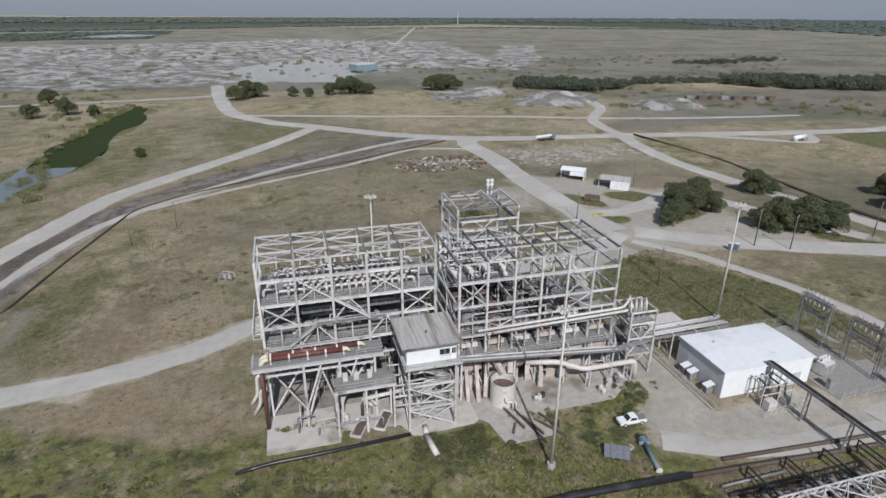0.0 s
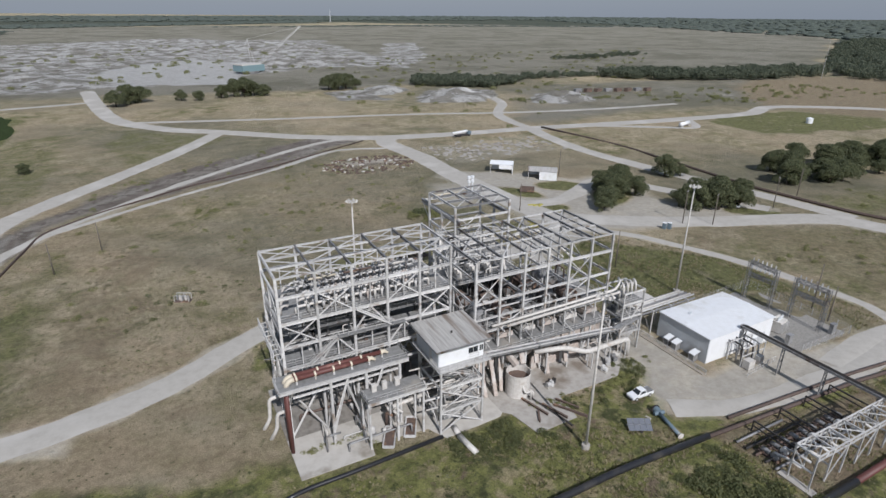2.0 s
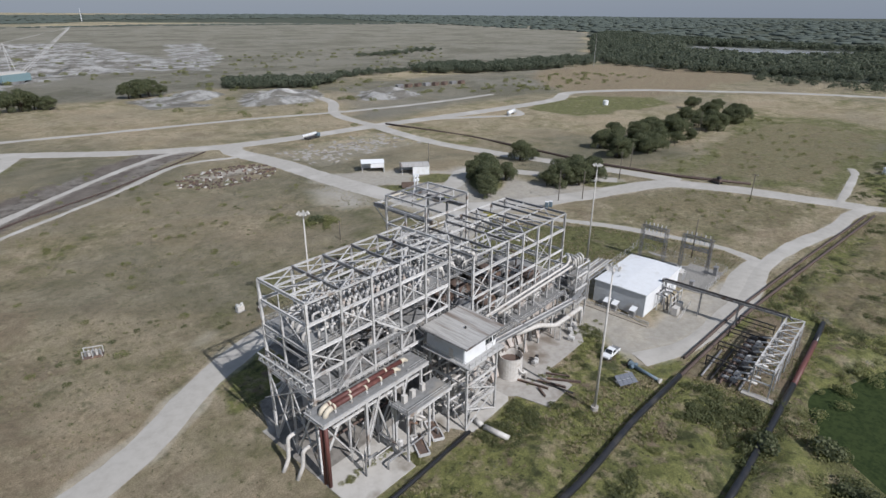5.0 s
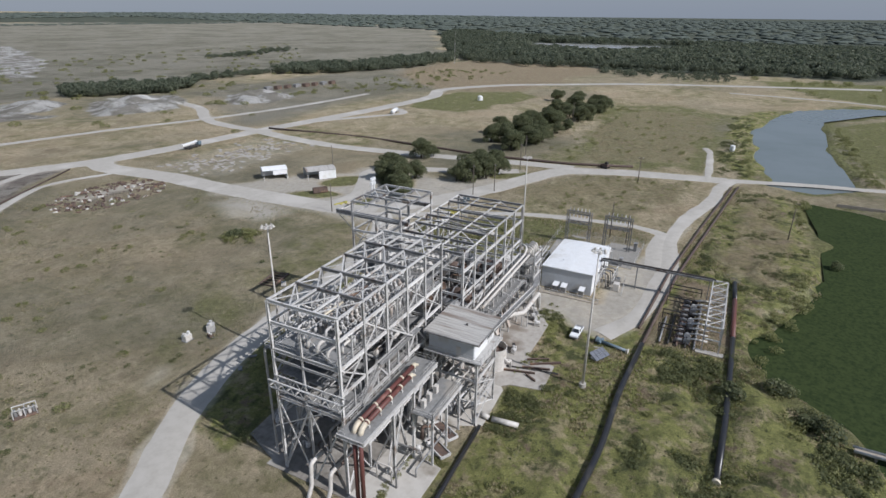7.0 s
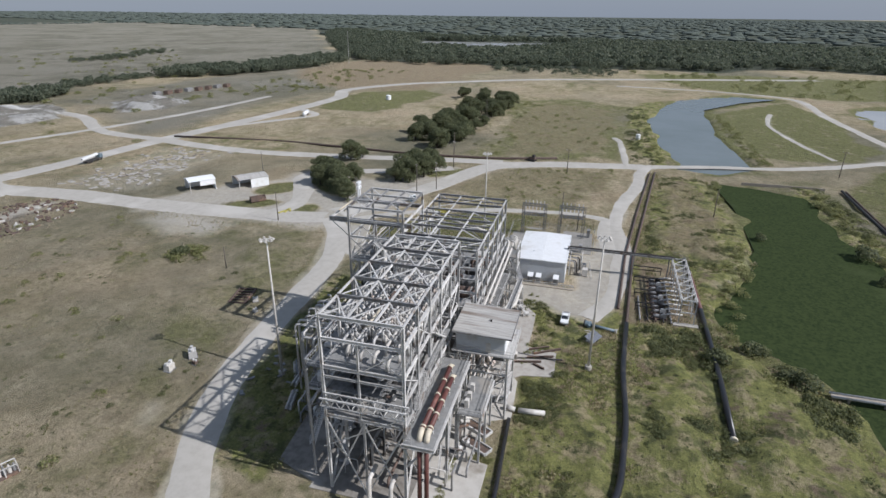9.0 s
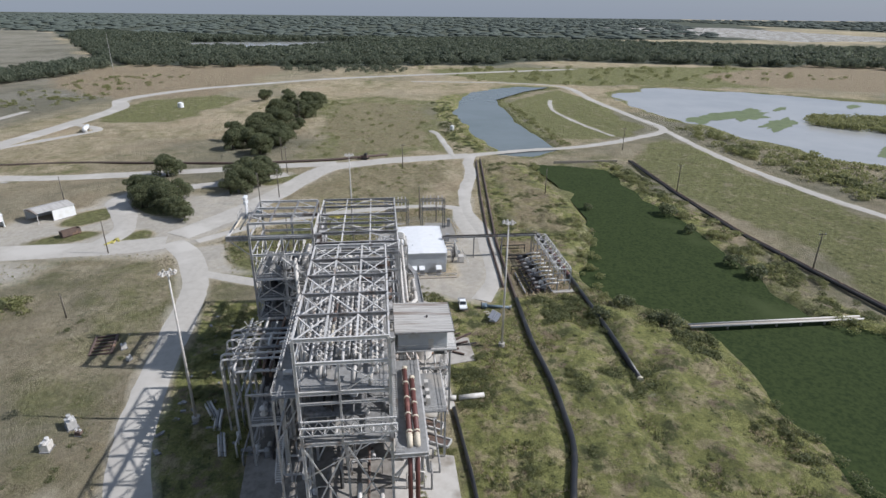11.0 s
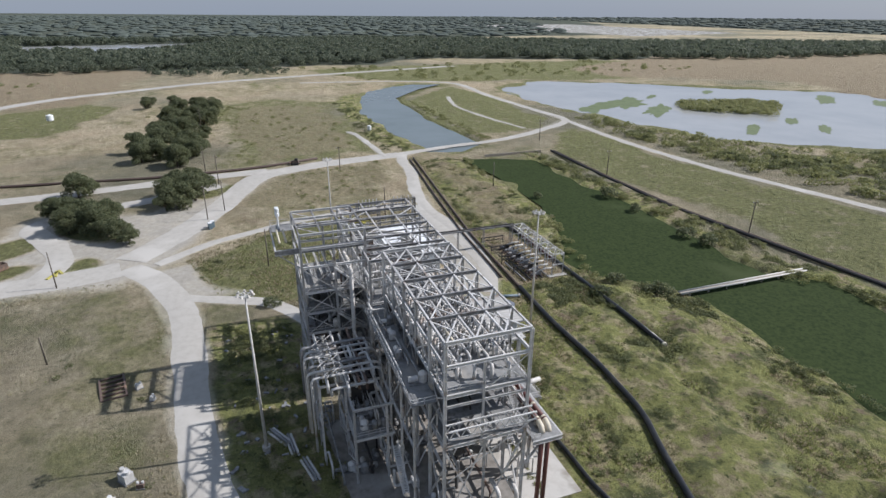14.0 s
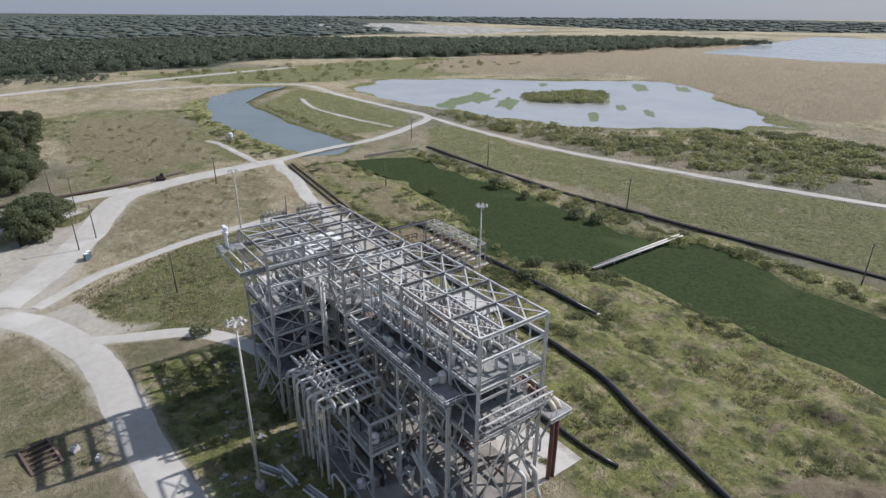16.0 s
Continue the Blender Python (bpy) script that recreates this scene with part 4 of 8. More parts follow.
for k, (y, x1) in enumerate(((92.9, 9.5), (91.8, 6.6))):
    th = thing("red_pipe_line", "faded red pipe with cream flange collars on a platform", "pipe", group="twin red pipes")
    part("pipe", Geo().tube([(-6.6, y, 15.3), (x1, y, 15.3)], 0.42, 14), RUSTPIPE, th, smooth=True)
    for x in np.linspace(-6.4, x1, 5):
        part("collar", Geo().tube([(x, y, 15.3), (x + 0.32, y, 15.3)], 0.52, 14), CREAM, th)
        part("saddle", Geo().box((x + 0.16, y, 14.6), (0.3, 1.0, 0.5)), STEEL, th)
    part("elbow", Geo().tube([(-6.6, y, 15.3), (-7.6, y, 15.1), (-8.1, y, 14.2)], 0.46, 12, bend=0.7), CREAM, th, "cream rubber elbow", True)
    part("downpipe", Geo().tube([(-8.1, y, 14.2), (-8.1, y, 0.0)], 0.36, 12), RUSTPIPE, th, smooth=True)
    part("pipe_end", Geo().tube([(x1, y, 15.3), (x1 + 0.8, y, 15.3), (x1 + 1.4, y - 0.4, 15.0)], [0.45, 0.4, 0.2], 10), CREAM, th, smooth=True)

low = thing("lower_platform", "grey grated steel platform on posts", "platform")
deck(low, 4.2, 15.4, 86.0, 90.2, 10.2)
part("edge_beam", Geo().ibeam((4.2, 85.9, 9.9), (15.4, 85.9, 9.9), 0.25, 0.5), STEEL, low)
rail(low, [(4.3, 90.2), (4.3, 86.1), (15.3, 86.1)], 10.25)
for x in (4.6, 9.9, 15):
    column(low, x, 86.3, 0, 9.8, 0.34)
    column(low, x, 90.0, 0, 9.8, 0.34)
for x in (6.5, 8.5, 11):
    part("cabinet", Geo().box((x, 89.0, 11.0), (0.9, 0.7, 1.5)), PALE, low)

# ---- east hall ----
BX = [29.4 + 5.69 * i for i in range(7)]
BY0, BY1, BZ = 92.75, 110.0, 29.1
mill = thing("open_mill_hall", "open grey steel frame around rusty process drums", "steel structure")
for i, x in enumerate(BX):
    for y in (BY0, BY1):
        column(mill, x, y, 0, BZ, 0.42)
    column(mill, x, 101.4, 0, 20 if i < 5 else 13.4, 0.36)
    # Roof cross beams coloured dark for their shadow side.
    beam(mill, (x, BY0, BZ), (x, BY1, BZ), 0.5, 0.3, "roof_beam", STEEL_DARK)
    for z in (20.0, 13.4, 9.0):
        # The lowest floor beams take the darker steel.
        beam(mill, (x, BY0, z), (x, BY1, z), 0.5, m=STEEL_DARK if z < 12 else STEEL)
rows = [BY0, BY0 + 5.75, BY0 + 11.5, BY1]
for y in rows:
    for a, b in zip(BX, BX[1:]):
        beam(mill, (a + 0.15, y, BZ), (b - 0.15, y, BZ), 0.28, 0.26, "purlin")
for i, (a, b) in enumerate(zip(BX, BX[1:])):
    m = (a + b) / 2
    if i in (0, 2, 3, 5):
        beam(mill, (m, BY0, BZ - 0.05), (m, BY1, BZ - 0.05), 0.28, 0.2, "purlin", STEEL_DARK)
    for j, (c, d) in enumerate(zip(rows, rows[1:])):
        if i in (0, 5) or j != 1:
            p = (c, d) if (i + j) % 2 else (d, c)
            brace(mill, (a, p[0], BZ - 0.1), (b, p[1], BZ - 0.1), 0.22, name="roof_brace")
for y in (BY0, BY1):
    for z, h in ((25.2, 0.6), (20.0, 0.45), (16.4, 0.4), (13.4, 0.5), (9.0, 0.5)):
        for a, b in zip(BX, BX[1:]):
            beam(mill, (a, y, z), (b, y, z), h)
    for i, z0, z1 in ((0, 20, 25), (4, 20, 25), (4, 16.6, 19.8), (1, 13.5, 16.2)):
        cross(mill, (BX[i], y, z0), (BX[i + 1], y, z1), 0.17)
    for i in (0, 2, 5):
        vee(mill, (BX[i], y, 0.3), (BX[i + 1], y, 8.8), 0.26)
for x in (BX[0], BX[6]):
    for z in (25.2, 16.4):
        beam(mill, (x, BY0, z), (x, BY1, z), 0.45)
    cross(mill, (x, BY0, 13.5), (x, 101.4, 20), 0.18)
    cross(mill, (x, 101.4, 20), (x, BY1, 25), 0.18)
deck(mill, 29.6, 46, 101.6, 109.8, 20.2)
deck(mill, 29.6, 63.3, 93.0, 109.8, 13.7)
deck(mill, 29.6, 63.3, 90.5, 109.8, 9.3)
rail(mill, [(29.6, 93), (63.3, 93)], 13.75)
rail(mill, [(30, 90.6), (63.3, 90.6)], 9.35)
rail(mill, [(46, 109.8), (46, 101.6), (29.6, 101.6)], 20.25)
for x in BX:
    column(mill, x, 90.6, 0, 9.2, 0.32)
for i in range(6):
    g = Geo().box((BX[i] + 2.8, 93.0, 7.0), (4.4, 0.5, 3.4))
    g.tube([(BX[i] + 2.8, 94.6, 9.0), (BX[i] + 2.8, 94.6, 5.4), (BX[i] + 2.8, 94.6, 3.4)], [2.1, 2.1, 0.5], 10)
    part("feed_hopper", g, PINK, mill, "dusty pink stained feed hopper")


def drum(x, y, z, r, L, m):
    th = thing("process_drum", "dark rusted horizontal drum open at its end", "drum", (x, y, z), "drums on the mill floor")
    n = 18
    g = Geo()
    for k, rr in ((0, r), (1, r * 0.92)):
        g.v += [(rr * math.cos(6.2832 * j / n), s, r + rr * math.sin(6.2832 * j / n)) for s in (-L / 2, L / 2) for j in range(n)]
    for j in range(n):
        q = (j + 1) % n
        g.f += [(j, q, n + q, n + j), (2 * n + q, 2 * n + j, 3 * n + j, 3 * n + q), (j, 2 * n + j, 2 * n + q, q), (n + j, n + q, 3 * n + q, 3 * n + j)]
    part("shell", g, m, th, smooth=True)
    for s in (-0.3, 0.3):
        part("riding_ring", Geo().tube([(0, s * L, r), (0, s * L + 0.3, r)], r * 1.06, 18), STEEL_DARK, th)
        part("cradle", Geo().box((0, s * L + 0.15, 0.25), (2.2 * r, 0.5, 0.6)), STEEL, th)
    part("back_plate", Geo().tube([(0, L / 2 - 0.1, r), (0, L / 2, r)], r * 0.9, 18), DARK, th)


for i in range(5):
    drum(BX[i] + 3.0, 96.8, 13.8, 1.5, 5.0, (STEEL_DARK, RUST, STEEL_DARK, DARK, RUST)[i])
    drum(BX[i] + 3.0, 104.5, 13.8, 1.7, 6.0, (RUST, RUST, DARK, RUST, STEEL_DARK)[i])
for i in range(6):
    th = thing("screen_box", "dusty pale vibrating screen box", "machine", (BX[i] + 2.6, 95.4, 9.35), "screens on the lower mill floor")
    part("tray", Geo().box((0, 0, 1.1), (3.4, 3.6, 0.9), rx=-10), PINK if i % 2 else PALE, th)
    part("motor", Geo().tube([(-1.2, 1.2, 1.9), (0.4, 1.2, 1.9)], 0.35, 10), STEEL_DARK, th)
    for a in (-1.4, 1.4):
        part("stand", Geo().bar((a, -1.3, 0), (a, 1.3, 0.7), 0.25), STEEL, th)
for i in range(4):
    th = thing("pulley_bank", "pale overhead pipe manifold with round valve bodies", "pipework", (31.5 + 3.6 * i, 104.5, 20.3), "manifolds in the mill hall")
    part("header_pipe", Geo().tube([(0, -2.2, 0), (0, -2.2, 2.2), (0, 2.4, 2.2), (0, 2.4, 0.2)], 0.25, 9, bend=0.6), PALE, th, smooth=True)
    for s in (-1.2, 0, 1.2):
        part("valve", Geo().tube([(-0.5, s, 2.2), (0.5, s, 2.2)], 0.55, 12), PALE, th)
single("yellow_hoist", Geo().box((52.0, 106.0, 28.3), (1.6, 0.7, 0.8)).box((53.2, 106, 28.1), (0.7, 0.9, 0.5)).bar((52, 104, 28.85), (52, 108, 28.85), 0.2), YELLOW, "faded yellow hoist under the roof beams", "hoist")
for i in range(3):
    single("mill_pipe", Geo().tube([(50 + 3 * i, 108, 26), (50 + 3 * i, 96, 25.4 - i)], 0.2, 8), PALE, "pale pipe length crossing the mill hall", "pipe", smooth=True)

# ---- north tower ----
CX, CY, CZ = (34.1, 38.7, 43.3, 47.9), (109.7, 122.0), 34.1
tower = thing("open_steel_tower", "tall open grey steel tower frame with stairs", "steel structure")
for x in (CX[0], CX[3]):
    for y in (*CY, 115.8):
        column(tower, x, y, 0, CZ if y != 115.8 else 31.2, 0.42)
for x in CX:
    beam(tower, (x, CY[0], CZ), (x, CY[1], CZ), 0.45, 0.28, "roof_beam")
for y in (CY[0], 113.8, 117.9, CY[1]):
    # Lengthwise roof beams get the same coloured-in shadow side.
    beam(tower, (CX[0], y, CZ), (CX[3], y, CZ), 0.4, 0.26, "roof_beam", STEEL_DARK)
for a, b in zip(CX, CX[1:]):
    for c, d in ((CY[0], 113.8), (117.9, CY[1])):
        brace(tower, (a, c, CZ - 0.1), (b, d, CZ - 0.1), 0.2, name="roof_brace")
for z in (31.2, 27.4, 22.0, 17.5, 13.0, 8.0):
    for y in CY:
        beam(tower, (CX[0], y, z), (CX[3], y, z), 0.45)
    for x in (CX[0], CX[3]):
        beam(tower, (x, CY[0], z), (x, CY[1], z), 0.45)
for z in (22.2, 17.7, 13.2, 8.2):
    # The two lower decks are darker than the grating above.
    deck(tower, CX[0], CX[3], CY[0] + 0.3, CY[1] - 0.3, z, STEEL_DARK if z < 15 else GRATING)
    rail(tower, [(CX[0], CY[0] + 0.3), (CX[0], CY[1]), (CX[3], CY[1])], z + 0.05)
for z0, z1 in ((22, 27.2), (17.6, 21.8), (13, 17.4), (0.3, 7.8)):
    cross(tower, (CX[0], CY[0], z0), (CX[0], 115.8, z1), 0.18)
    cross(tower, (CX[0], CY[1], z0), (41, CY[1], z1), 0.18)
    cross(tower, (41, CY[1], z0), (CX[3], CY[1], z1), 0.18)
    cross(tower, (CX[0], 115.8, z0), (CX[0], CY[1], z1), 0.18)
    stair(tower, (33.0, 110.5, z0), (33.0, 116, z1))
part("crane_beam", Geo().ibeam((34.4, 108, 31.0), (34.4, 126.6, 31.0), 0.5, 1.0), STEEL_DARK, tower)
part("crane_beam", Geo().ibeam((47.6, 110, 31.0), (47.6, 126.6, 31.0), 0.5, 0.8), STEEL_DARK, tower)
beam(tower, (34.4, 126.4, 31.0), (47.6, 126.4, 31.0), 0.5)
brace(tower, (34.1, 122, 27.4), (34.4, 126, 30.6), 0.2)
deck(tower, 44.5, 48.5, 122.3, 126.4, 31.5)
rail(tower, [(44.5, 126.3), (48.4, 126.3), (48.4, 122.3)], 31.55)
for s in (0, 1.0):
    part("stack_vent", Geo().tube([(46.2 + s, 124.8, 31.6), (46.2 + s, 124.8, 35.6)], 0.18, 8).tube([(46.2 + s, 124.8, 34.2), (46.2 + s, 124.8, 34.8)], 0.42, 10).tube([(46.2 + s, 124.8, 35.2), (46.2 + s, 124.8, 35.8)], 0.42, 10), WHITE, tower, "white vent with round caps")
for y in (118.0, 119.2):
    single("ladder_pipe", Geo().tube([(37, y + 6.2, 32.0), (44, y + 6.2, 32.0)], 0.2, 8), CREAM, "cream pipe along the crane deck", "pipe", smooth=True)
for i in range(7):
    g = Geo().tube([(38.5 + 1.15 * i, 112.2, 22.3), (38.5 + 1.15 * i, 112.2, 24.6)], [0.75, 0.75], 10)
    g.tube([(38.5 + 1.15 * i, 112.2, 24.6), (38.5 + 1.15 * i, 112.2, 25.0)], [0.75, 0.2], 10)
    single("filter_pot", g, PALE, "pale round filter pot on a tower deck", "vessel", group="filter pots on the tower", smooth=True)
for k, x in enumerate((31.2, 32.4)):
    g = Geo().tube([(x, 113.2, 27.2), (x, 113.2, 8.5), (x, 117.5, 8.0), (x - 8 + 4 * k, 117.5, 8.0), (x - 8 + 4 * k, 117.5, 3)], 0.3, 10, bend=0.9)
    single("riser_pipe", g, PALE, "pale riser pipe bent over to the annex", "pipe", smooth=True, group="risers beside the tower")
g = Geo()
for i in range(5):
    g.tube([(34.5, 113 + 1.8 * i, 25.5), (47, 113 + 1.8 * i, 25.2)], 0.14, 6)
single("tower_pipe_run", g, PALE, "bundle of thin pale pipes crossing the tower", "pipes")


# ---- annex of pipes north of the west hall ----
annex = thing("pipe_annex", "open steel annex carrying a tangle of pale pipes", "steel structure")
for x in (5.4, 12.6, 20.4):
    for y in (113.5, 118.8):
        column(annex, x, y, 0, 15.0, 0.36)
    beam(annex, (x, 112.3, 14.9), (x, 118.8, 14.9), 0.4)
    beam(annex, (x, 112.3, 8.9), (x, 118.8, 8.9), 0.4)
for y in (113.5, 118.8):
    for a, b in ((5.4, 12.6), (12.6, 20.4)):
        for z in (14.9, 8.9, 5.0):
            beam(annex, (a, y, z), (b, y, z), 0.4)
        cross(annex, (a, y, 0.3), (b, y, 4.8), 0.2)
deck(annex, 5.6, 20.2, 112.6, 118.6, 9.2)
rail(annex, [(5.5, 112.6), (5.5, 118.7), (20.3, 118.7)], 9.25)
for x in (12.6, 16.5, 20.4, 24.2):
    column(annex, x, 123.0, 0, 15.6, 0.34)
    beam(annex, (x, 118.8, 15.4), (x, 123.0, 15.4), 0.35)
beam(annex, (12.6, 123, 15.4), (24.2, 123, 15.4), 0.4)
beam(annex, (12.6, 123, 7), (24.2, 123, 7), 0.35)
vee(annex, (12.6, 123, 7), (16.5, 123, 15.2), 0.2)
vee(annex, (16.5, 123, 7), (20.4, 123, 15.2), 0.2)
for i in range(6):
    x, b = 12.4 + 2.1 * i, 0.2 + 0.05 * (i % 3)
    g = Geo().tube([(x, 112.2 - (i % 2), 14.2), (x, 112.6, 17.4 - 0.25 * (i % 3)), (x, 124.2 + 0.4 * (i % 2), 17.4 - 0.25 * (i % 3)), (x, 124.2 + 0.4 * (i % 2), 2.5 + 2.5 * (i % 3))], b, 10, bend=0.9)
    single("annex_pipe", g, (STEEL, PALE, STEEL_DARK, PALE, STEEL, STEEL_DARK)[i], "pale pipe bent down over the annex edge", "pipe", smooth=True, group="pipes over the annex")
for i in range(6):
    z, y = 15.9 + 0.75 * (i % 2), 114.0 + 1.55 * i
    g = Geo().tube([(9.0 + (i % 3), y, 15.2), (9.0 + (i % 3), y, z), (25.5 - 1.2 * (i % 2), y, z), (27.5, y, z)], 0.2 + 0.05 * (i % 2), 9, bend=0.6)
    single("annex_cross_pipe", g, (PALE, RUST, STEEL, PALE, CREAM, STEEL)[i], "weathered pipe running across the annex", "pipe", smooth=True, group="cross pipes on the annex")
for i in range(4):
    g = Geo()
    x = 11.5 + 3.4 * i
    for s in (0, 1):
        g.angle((x, 119 + 2 * s, 17.9), (x + 2.8, 121.5 + s, 17.9), 0.16).angle((x + 2.8, 119 + s, 17.9), (x, 121.8 + s, 17.9), 0.16)
    part("top_brace", g, STEEL, annex)
g = Geo()
for x0, x1, y0, y1 in ((14, 27, 112.6, 112.9), (14, 27, 117.3, 117.6), (14, 14.3, 112.9, 117.3), (26.7, 27, 112.9, 117.3)):
    g.box(((x0 + x1) / 2, (y0 + y1) / 2, 12.2), (x1 - x0, y1 - y0, 4.4))
g.box((20.5, 115.1, 10.2), (12.4, 4.4, 0.3))
single("long_bin", g, DARK, "long dark open steel bin beneath the pipes", "bin")
for i in range(5):
    g = Geo().tube([(7 + 2.6 * i, 115.2, 9.3), (7 + 2.6 * i, 115.2, 10.9)], 0.5, 10).tube([(7 + 2.6 * i, 115.2, 10.4), (7 + 2.6 * i, 117.6, 10.4)], 0.2, 8)
    single("booster_pump", g, STEEL_DARK, "dull grey pump casing on the annex deck", "pump", smooth=True, group="pumps in the annex")
for i in range(5):
    g = Geo().box((2 + 4.4 * i, 110 + 1.2 * (i % 2), 0.9), (1.6, 1.1, 1.2)).tube([(2 + 4.4 * i, 110, 1.0), (2 + 4.4 * i, 113.5, 1.0), (2 + 4.4 * i, 113.5, 4.5)], 0.22, 8, bend=0.5)
    single("ground_pump", g, STEEL, "grey slurry pump on the slab under the hall", "pump", group="pumps under the hall")
for x, y, h in ((-9.8, 100.5, 6.4), (-9.2, 97.2, 5.2)):
    g = Geo().tube([(-6.8, y, h), (x, y, h), (x - 0.3, y, 2.0), (x - 1.6, y, -0.1)], 0.36, 10, bend=0.8)
    single("outfall_pipe", g, PALE, "pale outfall pipe bent down to the ground", "pipe", smooth=True)

# ---- control room on its stair tower ----
room = thing("control_room", "white raised control room with a ribbed grey roof", "cabin")
RX0, RX1, RY0, RY1, RZ = 17.2, 26.4, 84.6, 93.6, 14.6
w = 0.16
# Front wall white; the other walls have shade put into their colour.
for p, s, m in (((21.8, RY0, RZ + 1.6), (RX1 - RX0, w, 3.2), WHITE), ((21.8, RY1, RZ + 1.6), (RX1 - RX0, w, 3.2), GREY_AND_SHADED),
                ((RX0, 89.1, RZ + 1.6), (w, RY1 - RY0 - w, 3.2), GREY_AND_SHADED), ((RX1, 89.1, RZ + 1.6), (w, RY1 - RY0 - w, 3.2), GREY_AND_SHADED)):
    part("wall", Geo().box(p, s), m, room)
part("floor_plate", Geo().box((21.8, 88.6, RZ - 0.15), (10.6, 11.6, 0.26)), STEEL, room)
g = Geo()
xs = np.linspace(16.2, 27.4, 75)
prof = [(x, 18.85 + 0.07 * (i % 6 in (1, 2))) for i, x in enumerate(xs)]
n = len(prof)
g.v = [(x, 83.4, z - 0.25) for x, z in prof] + [(x, 94.3, z + 0.05) for x, z in prof] + [(x, 83.4, z - 0.33) for x, z in prof] + [(x, 94.3, z - 0.05) for x, z in prof]
g.f = [(i, i + 1, n + i + 1, n + i) for i in range(n - 1)] + [(2 * n + i + 1, 2 * n + i, 3 * n + i, 3 * n + i + 1) for i in range(n - 1)] + [(2 * n + i, 2 * n + i + 1, i + 1, i) for i in range(n - 1)] + [(n + i, n + i + 1, 3 * n + i + 1, 3 * n + i) for i in range(n - 1)]
part("roof", g, ROOF, room)
part("roof_trim", Geo().box((21.8, 83.3, 18.5), (11.3, 0.12, 0.3)), STEEL_DARK, room)
part("roof_trim", Geo().box((16.1, 88.85, 18.62), (0.12, 11.0, 0.3)), STEEL_DARK, room)
for x0, y0, sx, sy, z in ((24.2, RY0 - 0.1, 1.9, 0.08, 16.4), (25.9, RY0 - 0.1, 0.7, 0.08, 16.4)):
    win = part("window", Geo().box((x0, y0, z), (sx, sy, 1.1)), GLASSY, room, "dark window pane")
    part("window_frame", Geo().box((x0, y0 - 0.05, z + 0.6), (sx + 0.2, 0.08, 0.1)).box((x0, y0 - 0.05, z - 0.6), (sx + 0.2, 0.08, 0.1)).box((x0, y0 - 0.05, z), (0.08, 0.08, 1.1)), STEEL, win)
part("door", Geo().box((RX0 - 0.1, 87.6, 15.65), (0.08, 0.95, 2.05)), PALE, room, "pale closed door")
part("roof_vent", Geo().cyl((21.6, 88.0, 18.7), 0.18, 0.4, 10), DARK, room)
rail(room, [(16.6, 94), (16.6, 82.9), (27, 82.9)], RZ)
st = thing("stair_tower", "open grey steel stair tower under the control room", "stairs")
for x in (17.4, 26.2):
    for y in (84.0, 93.0):
        column(st, x, y, 0, 14.3, 0.36)
    for z in (5, 10, 14.2):
        beam(st, (x, 84, z), (x, 93, z), 0.4)
    cross(st, (x, 84, 0.3), (x, 93, 9.6), 0.2)
for y in (84.0, 93.0):
    for z in (5, 10, 14.2):
        beam(st, (17.4, y, z), (26.2, y, z), 0.4)
cross(st, (17.4, 84, 0.3), (26.2, 84, 4.8), 0.2)
cross(st, (17.4, 84, 5.2), (26.2, 84, 9.8), 0.18)
for i, (z0, z1) in enumerate(((0.2, 2.8), (2.8, 5.2), (5.2, 7.7), (7.7, 10.2), (10.2, 12.5), (12.5, 14.5))):
    a, b = (19.2, 24.4) if i % 2 else (24.4, 19.2)
    y = 85.0 if i % 2 else 86.2
    stair(st, (a, y, z0), (b, y, z1), 1.0)
    deck(st, b - 0.9, b + 0.9, 84.4, 86.9, z1, name="landing")
    rail(st, [(b - 0.9, 84.4), (b + 0.9, 84.4)], z1)
for i, y in enumerate((84.6, 86.0, 88.0, 90.0, 92.0)):
    single("tower_pipe", Geo().tube([(15, y + 0.6, 5.6 + i), (27, y, 5.4 + i)], 0.16 + 0.05 * (i % 2), 8), (PALE, STEEL)[i % 2], "grey pipe passing through the stair tower", "pipe", smooth=True)

# ---- open tank, chutes and white lines on the south side ----
tank = thing("open_tank", "round pale steel tank, open on top", "tank", (37.4, 88.1, 0))
g, n = Geo(), 28
for r, z in ((2.55, 0.0), (2.55, 5.3), (2.43, 5.3), (2.43, 3.6)):
    g.v += [(r * math.cos(6.28318 * j / n), r * math.sin(6.28318 * j / n), z) for j in range(n)]
for k in range(3):
    g.f += [(k * n + j, k * n + (j + 1) % n, (k + 1) * n + (j + 1) % n, (k + 1) * n + j) for j in range(n)]
g.f.append(tuple(range(3 * n, 4 * n)))
part("shell", g, PALE, tank)
for z in (1.8, 3.6, 5.1):
    part("hoop", Geo().tube([(0, 0, z), (0, 0, z + 0.12)], 2.6, 28, cap=False), PALE, tank)
part("sediment", Geo().cyl((0, 0, 3.5), 2.4, 0.3, 24), RUST, tank, "rust-brown dried sediment")
part("outlet_pipe", Geo().tube([(-0.5, -1.9, 3.4), (-0.4, -3.4, 2.2), (0.9, -3.4, 2.2), (0.9, -3.4, 0.1)], 0.22, 9, bend=0.4), PALE, tank, smooth=True)
part("outlet_pipe", Geo().tube([(1.4, -1.6, 1.6), (1.8, -3.0, 1.4), (1.8, -3.0, 0.1)], 0.2, 9, bend=0.3), PALE, tank, smooth=True)
